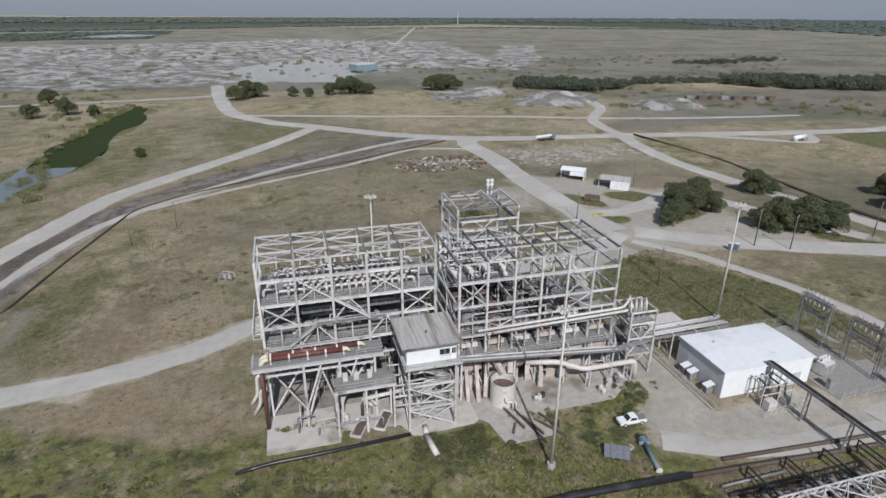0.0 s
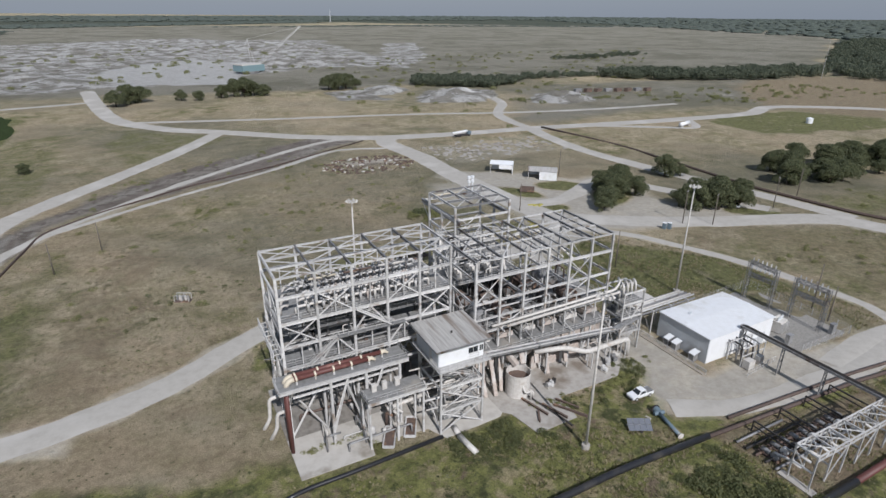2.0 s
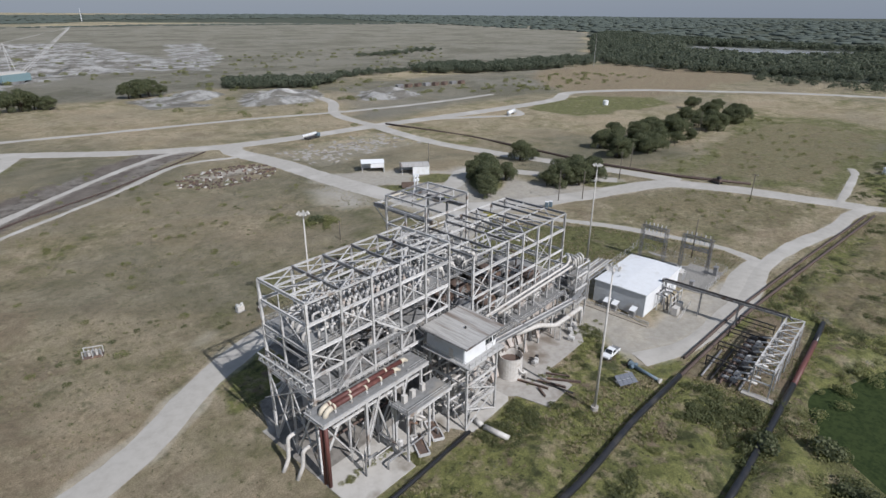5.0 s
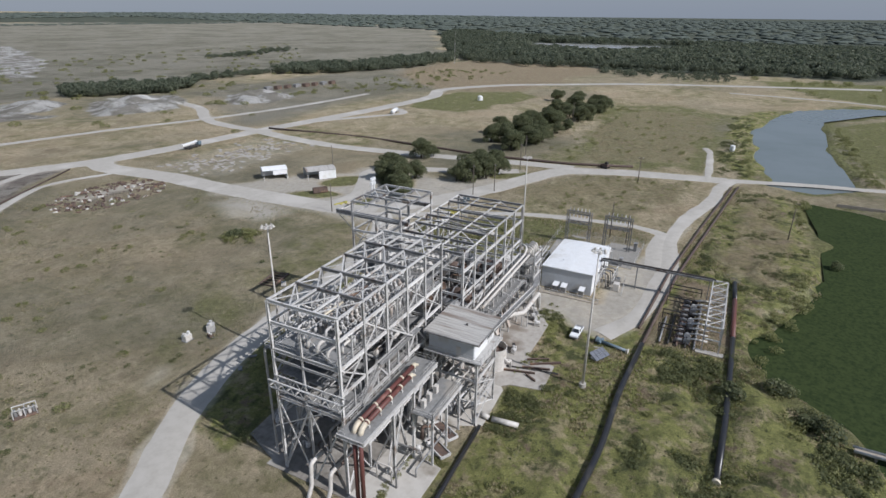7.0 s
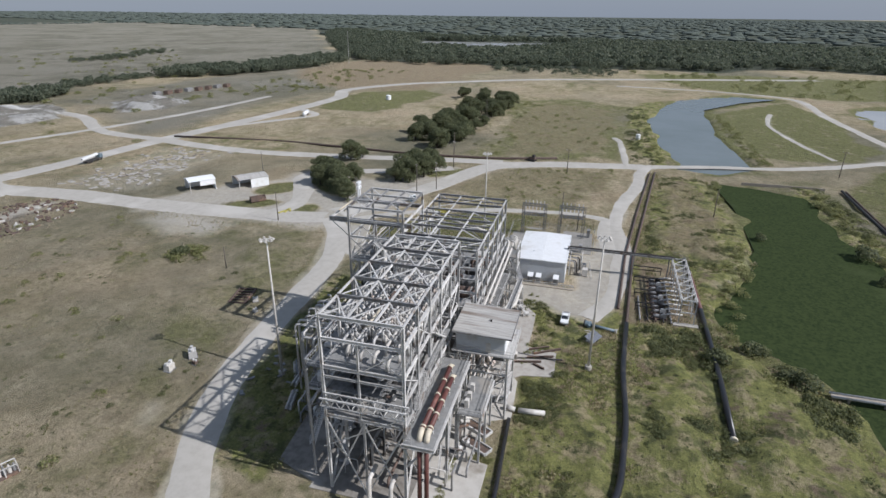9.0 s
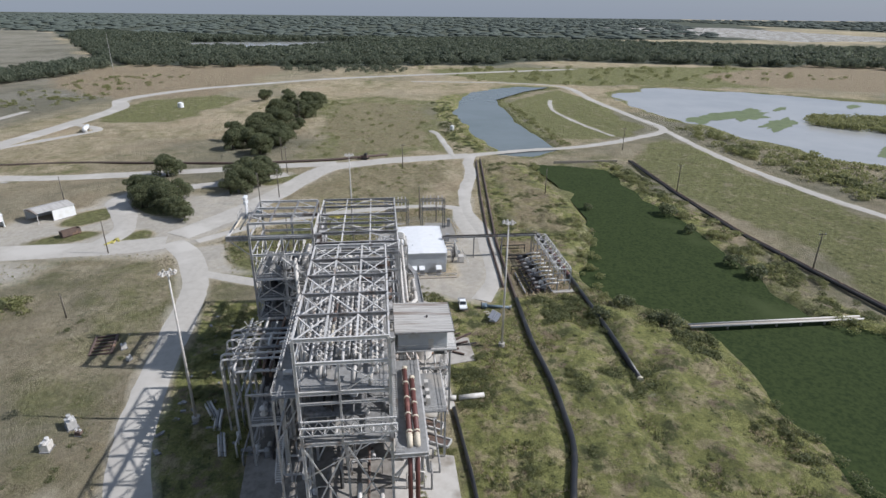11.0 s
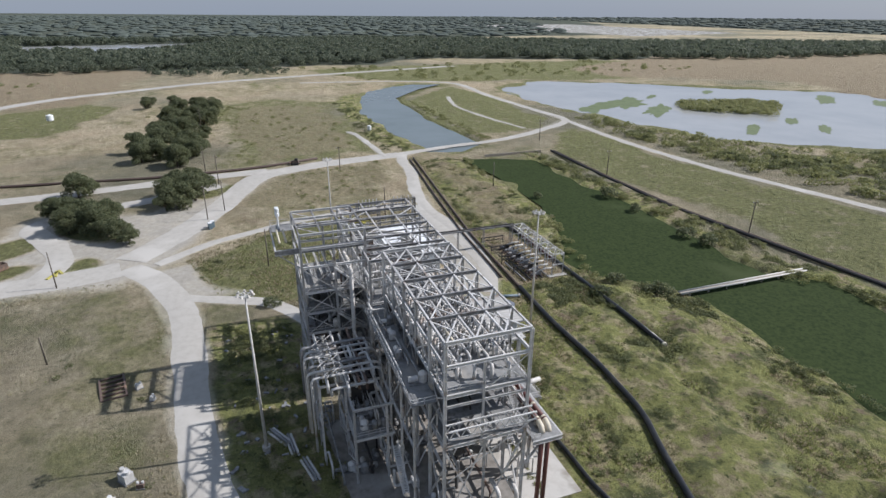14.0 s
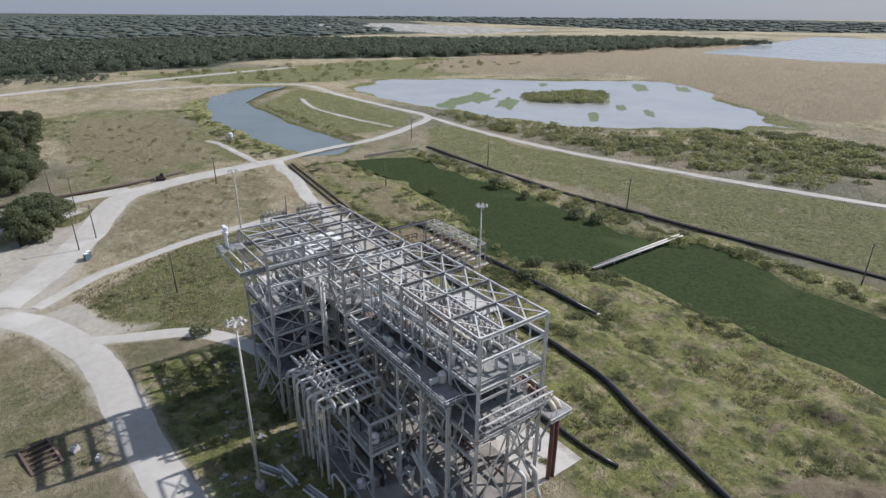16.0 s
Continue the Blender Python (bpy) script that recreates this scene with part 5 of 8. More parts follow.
for i, (a, b, r) in enumerate((((33.0, 92.6, 8.4), (32.6, 88.8, 0.3), 0.4), ((35.5, 92.5, 8.0), (34.0, 89, 1.0), 0.35), ((36.5, 92.6, 8.2), (38, 89.6, 5.6), 0.55), ((40.5, 92.5, 8.2), (39.4, 89.4, 5.5), 0.55),
                               ((44.5, 92.5, 8.0), (43.4, 90, 4.2), 0.45), ((47.5, 92.6, 7.0), (47, 90.4, 0.2), 0.35), ((52, 92.6, 8.0), (51.5, 90.2, 2), 0.4), ((31, 92.6, 6), (30.6, 89.4, 0.2), 0.35))):
    g = Geo().bar(a, b, 2 * r, 1.5 * r)
    single("chute", g, PINK, "dusty pink discharge chute under the mill floor", "chute", group="chutes under the mill")
for i in range(6):
    g = Geo().box((31.5 + 4.9 * i, 93.6, 1.7), (3.2, 0.5, 3.4))
    single("bunker_wall", g, PINK, "dusty pink plated wall under the mill floor", "wall panel", group="plates under the mill")
g = Geo().tube([(43.5, 91.2, 6.2), (50, 89.4, 6.4), (55.2, 88.0, 4.6), (67.4, 88.0, 4.6), (67.6, 88.0, 0.1)], 0.55, 14, bend=1.3)
single("white_overhead_pipe", g, PALE, "large white pipe bent down to the ground beside the mill", "pipe", smooth=True)
for x in (56.5, 61.5, 66.3):
    th = thing("pipe_support", "thin grey steel pipe support frame", "pipe support", (x, 88, 0), "supports of the white pipe")
    for s in (-0.7, 0.7):
        part("leg", Geo().bar((0, s, 0), (0, s, 4.2), 0.18), STEEL, th)
    part("crossbar", Geo().bar((0, -0.9, 4.0), (0, 0.9, 4.0), 0.2), STEEL, th)
for k in range(2):
    y, z = 91.9 - 0.9 * k, 14.9 - 0.3 * k
    g = Geo().tube([(33 + 3 * k, y, z), (65.2 + k, y, z + 0.7), (66.6 + k, y, z + 2.2), (68 + k, y + 2, z + 2.2)], 0.29, 12, bend=0.8)
    single("white_main", g, PALE, "long white pipe along the mill's south face", "pipe", smooth=True, group="white mains on the mill")
for x in BX[1:]:
    part("pipe_bracket", Geo().bar((x, 92.7, 13.9), (x, 90.6, 13.9), 0.2, 0.3).bar((x, 90.7, 13.9), (x, 92.5, 11.6), 0.12), STEEL, mill)
walk1 = thing("conveyor_gallery", "long grey covered cable gallery on the south side", "gallery")
part("tray", Geo().bar((27.0, 87.6, 11.9), (62, 87.6, 8.6), 1.1, 0.5), STEEL_DARK, walk1)
part("tray", Geo().bar((62, 87.6, 8.6), (71.5, 90.0, 8.0), 1.1, 0.5), STEEL_DARK, walk1)
for k in (-0.55, 0.55):
    part("edge", Geo().bar((27, 87.6 + k, 12.3), (62, 87.6 + k, 9.0), 0.08, 0.3), STEEL, walk1)
for i, x in enumerate((31, 41.5, 52, 62)):
    z = 11.8 - (x - 27) * 0.094
    part("hanger", Geo().bar((x, 87.6, z), (x, 92.6, z + 1.2), 0.16), STEEL, walk1)
    part("hanger", Geo().bar((x, 88.1, z - 0.2), (x, 92.6, z - 2.6), 0.16), STEEL, walk1)
east = thing("pipe_tower", "open steel tower with stairs and pale risers", "steel structure")
for x in (66, 72):
    for y in (89.5, 95.5):
        column(east, x, y, 0, 15.5, 0.32)
    for z in (5, 9, 12.5, 15.3):
        beam(east, (x, 89.5, z), (x, 95.5, z), 0.3)
    cross(east, (x, 89.5, 0.3), (x, 95.5, 8.8), 0.16)
for y in (89.5, 95.5):
    for z in (5, 9, 12.5, 15.3):
        beam(east, (66, y, z), (72, y, z), 0.3)
    cross(east, (66, y, 5), (72, y, 12.3), 0.16)
for i, z in enumerate((5.2, 9.2, 12.7)):
    deck(east, 66, 72, 89.7, 95.3, z)
    rail(east, [(66, 89.7), (72, 89.7), (72, 95.3)], z)
    stair(east, (66.6, 90.3 + i, z - 3.8), (71.4, 90.3 + i, z))
for i in range(4):
    single("riser_bend", Geo().tube([(67 + 1.2 * i, 92, 9), (67 + 1.2 * i, 92, 17.2), (66 + 1.2 * i, 90.2, 17.2), (66 + 1.2 * i, 90.0, 15)], 0.26, 9, bend=0.6), PALE, "pale riser bent over at the tower top", "pipe", smooth=True, group="risers on the pipe tower")

# ---- slabs and small things on the ground by the halls ----
for name, outline in (("hall_slab", [(-8.5, 84.6), (4.6, 84.6), (5.2, 87.5), (16, 86.5), (18, 82.6), (30, 83.2), (31, 84), (31, 95.2), (-8.4, 95.2)]),
                      ("mill_slab", [(31.0, 84.2), (32.4, 82.8), (33.8, 75.9), (37.4, 76.0), (43.3, 76.2), (44.3, 82.8), (52.7, 82.7), (60.2, 82.9), (69.5, 90.5), (70, 112), (31.004, 112)])):
    single(name, Geo().slab(outline, -0.2, 0.13), SANDSLAB if name[0] == "h" else CONCRETE, "worn pale concrete slab with sand drifts", "slab", kind="structure")
# Floor and pad: dirt plus some of the hall's shade in the colour.
single("hall_floor", Geo().slab([(-8.4, 95.2), (31, 95.2), (31, 112), (-8.3, 112)], -0.2, 0.12), DIRT_SHADE_FLOOR, "dirty stained concrete floor darkened for shade under the hall", "slab", kind="structure")
single("hall_pad", Geo().slab([(-7, 112.0), (24, 112.0), (22, 122), (-4, 120)], -0.2, 0.11), DIRT_SHADE_FLOOR, "worn concrete pad north of the hall", "slab", kind="structure")
for i, (x, y, rz) in enumerate(((8.6, 87.4, 62), (13.2, 88.2, 62))):
    th = thing("filter_tray", "weathered rectangular steel filter tray lying on slab", "tray", (x, y, 0.13), "filter frames on the slab", rz)
    for s in (-1, 1):
        part("long_side", Geo().box((0, s * 1.0, 0.3), (5.4, 0.25, 0.5)), STEEL, th)
        part("short_side", Geo().box((s * 2.7, 0, 0.3), (0.25, 1.8, 0.5)), STEEL, th)
    part("bed", Geo().box((0, 0, 0.15), (5.1, 1.7, 0.2)), RUST, th)
for i in range(3):
    g = Geo().tube([(9.5 + 0.9 * i, 91.0, 0.2), (9.5 + 0.9 * i, 91.0, 3.0 + 0.3 * i), (10.4 + 0.9 * i, 89.4, 3.2)], 0.35 - 0.06 * i, 10, bend=0.6)
    single("red_manifold", g, (RUST, PALE, PALE)[i], "bent pipe stub with flanges standing on the slab", "pipe", smooth=True)
single("white_header", Geo().tube([(9.5, 90.6, 4.2), (17.6, 90.9, 4.6)], 0.4, 12), PALE, "white header pipe beneath the platform", "pipe", smooth=True)
single("duct_pipe", Geo().tube([(20.3, 84.0, 0.8), (20.1, 82.2, 0.6)], 0.5, 12), PALE, "short white pipe length on the ground", "pipe", smooth=True)
single("duct_pipe", Geo().tube([(20.0, 81.6, 0.65), (20.6, 76.4, 0.55)], 0.55, 14), PALE, "white pipe length lying in the weeds", "pipe", smooth=True)
for i, (x, y, s, m) in enumerate(((44.2, 86.2, 1.5, STEEL), (45.4, 86.6, 1.2, DARK), (60.8, 86.8, 1.9, STEEL), (63.2, 87.4, 1.6, STEEL_DARK), (58.4, 85.2, 1.4, STEEL), (64.6, 88.2, 1.5, PALE))):
    th = thing("pump_set", "grey motor and pump set on the concrete", "pump", (x, y, 0.13), "pump sets by the mill", 25 * i)
    part("plinth", Geo().box((0, 0, 0.15), (s, s * 0.7, 0.3)), CONCRETE, th)
    part("motor", Geo().tube([(-s * 0.45, 0, 0.85), (s * 0.2, 0, 0.85)], 0.5, 12), m, th)
    part("casing", Geo().box((s * 0.35, 0, 0.9), (s * 0.35, s * 0.6, 1.2)), m, th)
for i, (x, y, L, rz) in enumerate(((37.6, 82.5, 7, 105), (40.4, 79.5, 6, 108), (43.2, 78.2, 7, 122), (44.0, 80.2, 5, 118), (36.6, 79.5, 3, 60))):
    single("steel_offcut", Geo().ibeam((-L / 2, 0, 0.3), (L / 2, 0, 0.3), 0.4, 0.5), RUST, "rusty steel beam length lying on the ground", "scrap steel", (x, y, 0.02), rz, "scrap beams")
single("slab_gutter", Geo().box((0, 0, 0.05), (0.5, 13, 0.26)), DARK, "dark narrow drain channel in the slab", "drain", (39.6, 81.0, 0.02), 12)

# ---- white shed ----
shed = thing("metal_shed", "large white metal-clad electrical building", "building")
SX0, SX1, SY0, SY1, SZ = 80.9, 103.0, 77.4, 91.4, 6.3
# West wall greyer than the rest: its shade is in the colour.
for (cx, cy, sx, sy), m in (((92, SY0, SX1 - SX0, 0.2), WHITE), ((92, SY1, SX1 - SX0, 0.2), WHITE), ((SX0, 84.4, 0.2, 13.8), GREY_AND_SHADED), ((SX1, 84.4, 0.2, 13.8), WHITE)):
    part("wall", Geo().box((cx, cy, SZ / 2), (sx, sy, SZ)), m, shed)
def ribs(p, q, out, z0, z1, step=0.5):
    """A ribbed cladding sheet from p to q, with its ribs standing out along out."""
    p, q, o, g = Vector(p), Vector(q), Vector(out), Geo()
    n = int((q - p).length / step)
    line = []
    for i in range(n):
        for u, h in ((0, 0.11), (0.7, 0.11), (0.78, 0.135), (0.92, 0.135)):
            line.append(p.lerp(q, (i + u) / n) + o * h)
    line.append(q + o * 0.11)
    m = len(line)
    g.v = [(v.x, v.y, z0) for v in line] + [(v.x, v.y, z1) for v in line]
    g.f = [(i, i + 1, m + i + 1, m + i) for i in range(m - 1)]
    return g


part("cladding", ribs((SX0, SY0, 0), (SX1, SY0, 0), (0, -1, 0), 0.1, SZ), WHITE, shed)
# West cladding repeats the wall's coloured-in shade.
part("cladding", ribs((SX0, SY1, 0), (SX0, SY0, 0), (-1, 0, 0), 0.1, SZ), GREY_AND_SHADED, shed)
for y0, y1, z0, z1 in ((SY0 - 0.3, 84.4, SZ + 0.05, SZ + 0.3), (SY1 + 0.3, 84.4, SZ + 0.05, SZ + 0.3)):
    g, line = Geo(), []
    for i in range(38):
        for u, h in ((0, 0.0), (0.52, 0.0), (0.54, 0.05), (0.58, 0.05)):
            line.append((SX0 - 0.3 + 0.6 * i + u, h))
    m = len(line)
    g.v = [(x, y0, z0 + h) for x, h in line] + [(x, y1, z1 + h) for x, h in line]
    g.f = [(i, i + 1, m + i + 1, m + i) for i in range(m - 1)]
    part("roof_slope", g, WHITE, shed)
part("gable", Geo().add([(SX0, SY0, SZ), (SX0, SY1, SZ), (SX0, 84.4, SZ + 0.27)], [(0, 1, 2)]), GREY_AND_SHADED, shed)
part("gable", Geo().add([(SX1, SY0, SZ), (SX1, SY1, SZ), (SX1, 84.4, SZ + 0.27)], [(0, 2, 1)]), WHITE, shed)
part("eave_trim", Geo().box((92, SY0 - 0.32, SZ + 0.02), (22.8, 0.1, 0.25)), WHITE, shed)
part("eave_trim", Geo().box((SX0 - 0.32, 84.4, SZ + 0.1), (0.1, 14.4, 0.25)), WHITE, shed)
part("roof_vent", Geo().cyl((86, 87, SZ + 0.5), 0.2, 0.35, 8), GREY_AND_SHADED, shed)
part("door", Geo().box((97.5, SY0 - 0.16, 1.05), (1.0, 0.08, 2.1)), GREY_AND_SHADED, shed)
part("door", Geo().box((99.6, SY0 - 0.16, 1.5), (2.2, 0.08, 3.0)), GREY_AND_SHADED, shed)
for i, y in enumerate((79.6, 84.6, 86.9)):
    th = thing("air_conditioner", "wall-side air conditioner under a white hood", "air conditioner", (79.6, y, 0), "air conditioners at the shed")
    part("body", Geo().box((0, 0, 0.9), (1.3, 1.3, 1.5)), STEEL_DARK, th)
    part("hood", Geo().add([(-1.0, -0.8, 2.0), (-1.0, 0.8, 2.0), (1.0, 0.8, 2.5), (1.0, -0.8, 2.5), (-1.0, -0.8, 1.92), (-1.0, 0.8, 1.92), (1.0, 0.8, 2.42), (1.0, -0.8, 2.42)], [(0, 3, 2, 1), (4, 5, 6, 7), (0, 1, 5, 4), (2, 3, 7, 6), (1, 2, 6, 5), (0, 4, 7, 3)]), WHITE, th, "white tilted hood")
    for s in (-0.7, 0.7):
        part("leg", Geo().bar((-0.8, s, 0), (-0.8, s, 2.0), 0.08), STEEL, th)
g = Geo()
for i in range(11):
    y = 74.5 + 2.7 * i
    g.bar((77.6, y, 0), (77.6, y, 1.1), 0.1)
for z in (0.55, 1.05):
    g.bar((77.6, 74.5, z), (77.6, 101.5, z), 0.12)
single("pipe_guard_rail", g, STEEL, "weathered steel guard rail along the yard", "railing")
single("rail_bed", Geo().box((77.0, 88, 0.12), (0.7, 27, 0.24)), WEIR, "weathered timber curb beside the guard rail", "curb")
annexb = thing("pump_house", "small flat pale-roofed block behind the pipe rack", "building", (85, 103.5, 0))
part("wall", Geo().box((0, 0, 1.6), (9.0, 4.8, 3.2)), GREY_AND_SHADED, annexb)
part("roof", Geo().box((0, 0, 3.3), (9.6, 5.4, 0.22)), PALE, annexb)
pr = thing("pipe_rack", "elevated grey pipe rack on trestle legs", "pipe rack")
for i in range(5):
    part("pipe", Geo().tube([(71, 93.0 + 0.75 * i, 6.6), (95.5 - 0.4 * i, 94.2 + 0.75 * i, 6.3)], 0.24, 9), (STEEL, PALE, STEEL_DARK, STEEL, PALE)[i], pr, smooth=True)
for x in (75, 80, 86, 92):
    part("trestle", Geo().bar((x, 92.8, 0), (x, 92.8, 6.2), 0.25).bar((x, 96.9, 0), (x, 96.9, 6.2), 0.25).bar((x, 92.6, 6.1), (x, 97.2, 6.1), 0.3).angle((x, 92.8, 0.3), (x, 96.9, 6), 0.14), STEEL, pr)
for y in (92.6, 97.2):
    part("side_beam", Geo().ibeam((71, y, 6.1), (95, y + 0.6, 5.9), 0.25, 0.4), STEEL_DARK, pr)

# ---- transformer yard ----
single("substation_pad", Geo().slab([(104.2, 70.5), (123, 70.5), (124, 98), (104.2, 97)], -0.2, 0.1), mat("yard_gravel", (0.30, 0.285, 0.26), 0.95, 0.0, (0.20, 0.19, 0.17), 0.5, 0.9, (0.44, 0.42, 0.38), 0.1, 0.55), "grey gravel pad of the transformer yard", "pad", kind="structure")
for (ya, yb, xx) in ((94.5, 87.0, 117.0), (82.0, 74.0, 117.5)):
    th = thing("lattice_gantry", "grey lattice switchyard gantry with insulator strings", "gantry", (xx, 0, 0), "gantries of the transformer yard")
    for y in (ya, yb):
        leg = Geo()
        for dx in (-0.5, 0.5):
            for dy in (-0.35, 0.35):
                leg.angle((dx, y + dy, 0), (dx, y + dy, 11.5), 0.16)
        for k in range(10):
            z, s = 0.3 + 1.12 * k, 1 if k % 2 else -1
            leg.angle((-0.5 * s, y - 0.35, z), (0.5 * s, y - 0.35, z + 1.12), 0.1).angle((-0.5, y - 0.35 * s, z), (-0.5, y + 0.35 * s, z + 1.12), 0.1)
        part("leg", leg, STEEL_DARK, th)
    for z in (8.0, 11.3):
        t = Geo()
        for dx in (-0.4, 0.4):
            t.angle((dx, ya, z), (dx, yb, z), 0.16).angle((dx, ya, z - 0.8), (dx, yb, z - 0.8), 0.16)
        for k in range(8):
            a, b = ya + (yb - ya) * k / 8, ya + (yb - ya) * (k + 1) / 8
            t.angle((-0.4, a, z - 0.8 * (k % 2)), (-0.4, b, z - 0.8 * ((k + 1) % 2)), 0.1).angle((-0.4, a, z), (0.4, b, z), 0.1)
        part("crossbeam", t, STEEL_DARK, th)
    for k in range(6):
        y = ya + (yb - ya) * (k + 0.5) / 6
        for z in (11.6, 7.2, 9.4):
            g = Geo()
            for j in range(4):
                g.cyl((0, y, z + 0.22 * j), 0.18, 0.1, 8)
            g.bar((0, y, z - 0.3), (0, y, z + 1.0), 0.06)
            part("insulator", g, (LENS, STEEL_DARK, STEEL)[int(z) % 3], th, "pale ribbed insulator")
th = thing("power_transformer", "pale grey power transformer with cooling fins", "transformer", (109.0, 79.0, 0.1), rz=10)
part("body", Geo().box((0, 0, 1.6), (3.4, 2.2, 2.8)), PALE, th)
for i in range(9):
    part("fin", Geo().box((-1.6 + 0.4 * i, -1.4, 1.5), (0.1, 0.6, 2.2)), STEEL, th)
    part("fin", Geo().box((-1.6 + 0.4 * i, 1.4, 1.5), (0.1, 0.6, 2.2)), STEEL, th)
for i in range(3):
    part("bushing", Geo().tube([(-1 + i, 0, 3.0), (-1 + i, 0, 3.5), (-1 + i, 0, 4.2)], [0.2, 0.26, 0.08], 8), LENS, th)
part("conservator", Geo().tube([(-1.5, 0.8, 3.5), (1.2, 0.8, 3.5)], 0.35, 10), PALE, th)
for x, y, h in ((104.5, 82, 3.4), (105.5, 74, 2.4), (119.5, 72.0, 2.6)):
    single("switch_cabinet", Geo().box((0, 0, h / 2), (1.4, 1.0, h)).box((0, 0, h + 0.1), (1.6, 1.2, 0.14)), STEEL_DARK, "dark grey switch cabinet on the gravel", "cabinet", (x, y, 0.1))
single("cable_duct", Geo().tube([(103.2, 80.5, 5.0), (104.6, 80.5, 5.0), (105.4, 80.2, 3.0), (107, 79.5, 3.0)], 0.35, 9, bend=0.8), DARK, "black cable duct bent out of the wall", "duct", smooth=True)
fence = thing("yard_fence", "grey chain-link fence round the transformer yard", "fence")
corners = [(104.5, 70.0), (123.6, 70.0), (124.8, 98.8), (104.5, 98.0)]
for a, b in zip(corners, corners[1:]):
    n = int(math.dist(a, b) / 3)
    for i in range(n):
        x, y = a[0] + (b[0] - a[0]) * i / n, a[1] + (b[1] - a[1]) * i / n
        part("post", Geo().bar((x, y, 0), (x, y, 2.3), 0.09), STEEL, fence)
    for z in (0.15, 0.7, 1.25, 1.8, 2.25):
        part("wire", Geo().bar((*a, z), (*b, z), 0.03), STEEL, fence)

# ---- cable bridge and pumping rack ----
cb = thing("cable_bridge", "elevated grey cable bridge on lattice legs", "cable bridge")
for k in (-0.5, 0.5):
    part("girder", Geo().ibeam((91.5 + k, 77.5, 7.0), (91.5 + k, 47.6, 7.0), 0.2, 0.45), STEEL_DARK, cb)
part("tray", Geo().box((91.5, 62.5, 7.25), (0.9, 30, 0.12)), STEEL_DARK, cb)
for k in (-0.25, 0.2):
    part("cable", Geo().tube([(91.5 + k, 78, 5.0), (91.5 + k, 77, 7.45), (91.5 + k, 47.6, 7.45), (91.5 + k, 46.6, 6.5)], 0.13, 7, bend=0.5), DARK, cb, "black cable bundle")
for y in (76.5, 67.3, 58.3, 48.6):
    leg = Geo()
    for k in (-0.6, 0.6):
        leg.bar((91.5 + k, y, 0), (91.5 + k * 0.8, y, 6.8), 0.18)
    for i in range(5):
        s = 0.6 if i % 2 else -0.6
        leg.angle((91.5 + s, y, 0.2 + 1.3 * i), (91.5 - s, y, 1.5 + 1.3 * i), 0.1)
    part("lattice_leg", leg, STEEL_DARK, cb)
sw = thing("switch_rack", "tangle of grey switchgear pipes and cables by the shed", "switchgear", (90.5, 73.0, 0))
for i in range(5):
    part("conduit", Geo().tube([(-3 + 1.3 * i, 4.2, 4.4 - 0.4 * (i % 2)), (-3 + 1.3 * i, 2 - 0.4 * i, 4.4 - 0.4 * (i % 2)), (-3 + 1.3 * i, 1.6 - 0.4 * i, 0.2)], 0.2, 8, bend=0.7), (STEEL_DARK, DARK)[i % 2], sw, smooth=True)
for x in (-3.6, 0.5, 4):
    part("post", Geo().bar((x, 0, 0), (x, 0, 4.6), 0.2), STEEL, sw)
    part("post", Geo().bar((x, 3.4, 0), (x, 3.4, 4.6), 0.2), STEEL, sw)
part("frame", Geo().bar((-3.6, 0, 4.5), (4, 0, 4.5), 0.2).bar((-3.6, 3.4, 4.5), (4, 3.4, 4.5), 0.2).bar((-3.6, 0, 2.6), (4, 0, 2.6), 0.15), STEEL, sw)
part("transformer_box", Geo().box((-2.6, -1.2, 1.2), (2.0, 1.6, 2.0)), PALE, sw)
part("cabinet", Geo().box((1.6, -0.8, 1.0), (1.5, 1.2, 1.8)), STEEL, sw)
g = Geo()
for i in range(8):
    g.bar((-5.5 + 1.5 * i, -3.2 + 0.12 * i, 0), (-5.5 + 1.5 * i, -3.2 + 0.12 * i, 1.6), 0.08)
for z in (0.3, 0.9, 1.55):
    g.bar((-5.5, -3.2, z), (5, -2.36, z), 0.05)
part("low_fence", g, STEEL, sw)
rack = thing("pump_rack", "long lattice steel rack over pump pipework", "steel rack")
for x in (65.2, 69.6, 74.0, 78.4, 82.8, 87.2, 91.6):
    for y in (44.2, 47.8):
        part("post", Geo().ibeam((x, y, 0), (x, y, 7.0), 0.24, 0.24, 0.05), STEEL, rack)
    part("crossbeam", Geo().ibeam((x, 44.2, 7.0), (x, 47.8, 7.0), 0.2, 0.28, 0.05), STEEL, rack)
    part("crossbeam", Geo().ibeam((x, 44.2, 3.6), (x, 47.8, 3.6), 0.2, 0.28, 0.05), STEEL, rack)
for y in (44.2, 47.8):
    truss(rack, (65.2, y, 6.1), (91.6, y, 6.1), 0.95, 12, 0.13)
for i in range(6):
    x = 65.2 + 4.4 * i
    brace(rack, (x, 44.2, 7.1), (x + 4.4, 47.8, 7.1), 0.13)
    brace(rack, (x, 47.8, 7.1), (x + 4.4, 44.2, 7.1), 0.13)
    if i % 2:
        brace(rack, (x, 44.2, 0.2), (x + 4.4, 44.2, 6), 0.15)
    else:
        brace(rack, (x + 4.4, 47.8, 0.2), (x, 47.8, 6), 0.15)
part("footing", Geo().box((65.0, 46, 0.15), (1.6, 6.0, 0.34)), CONCRETE, rack)
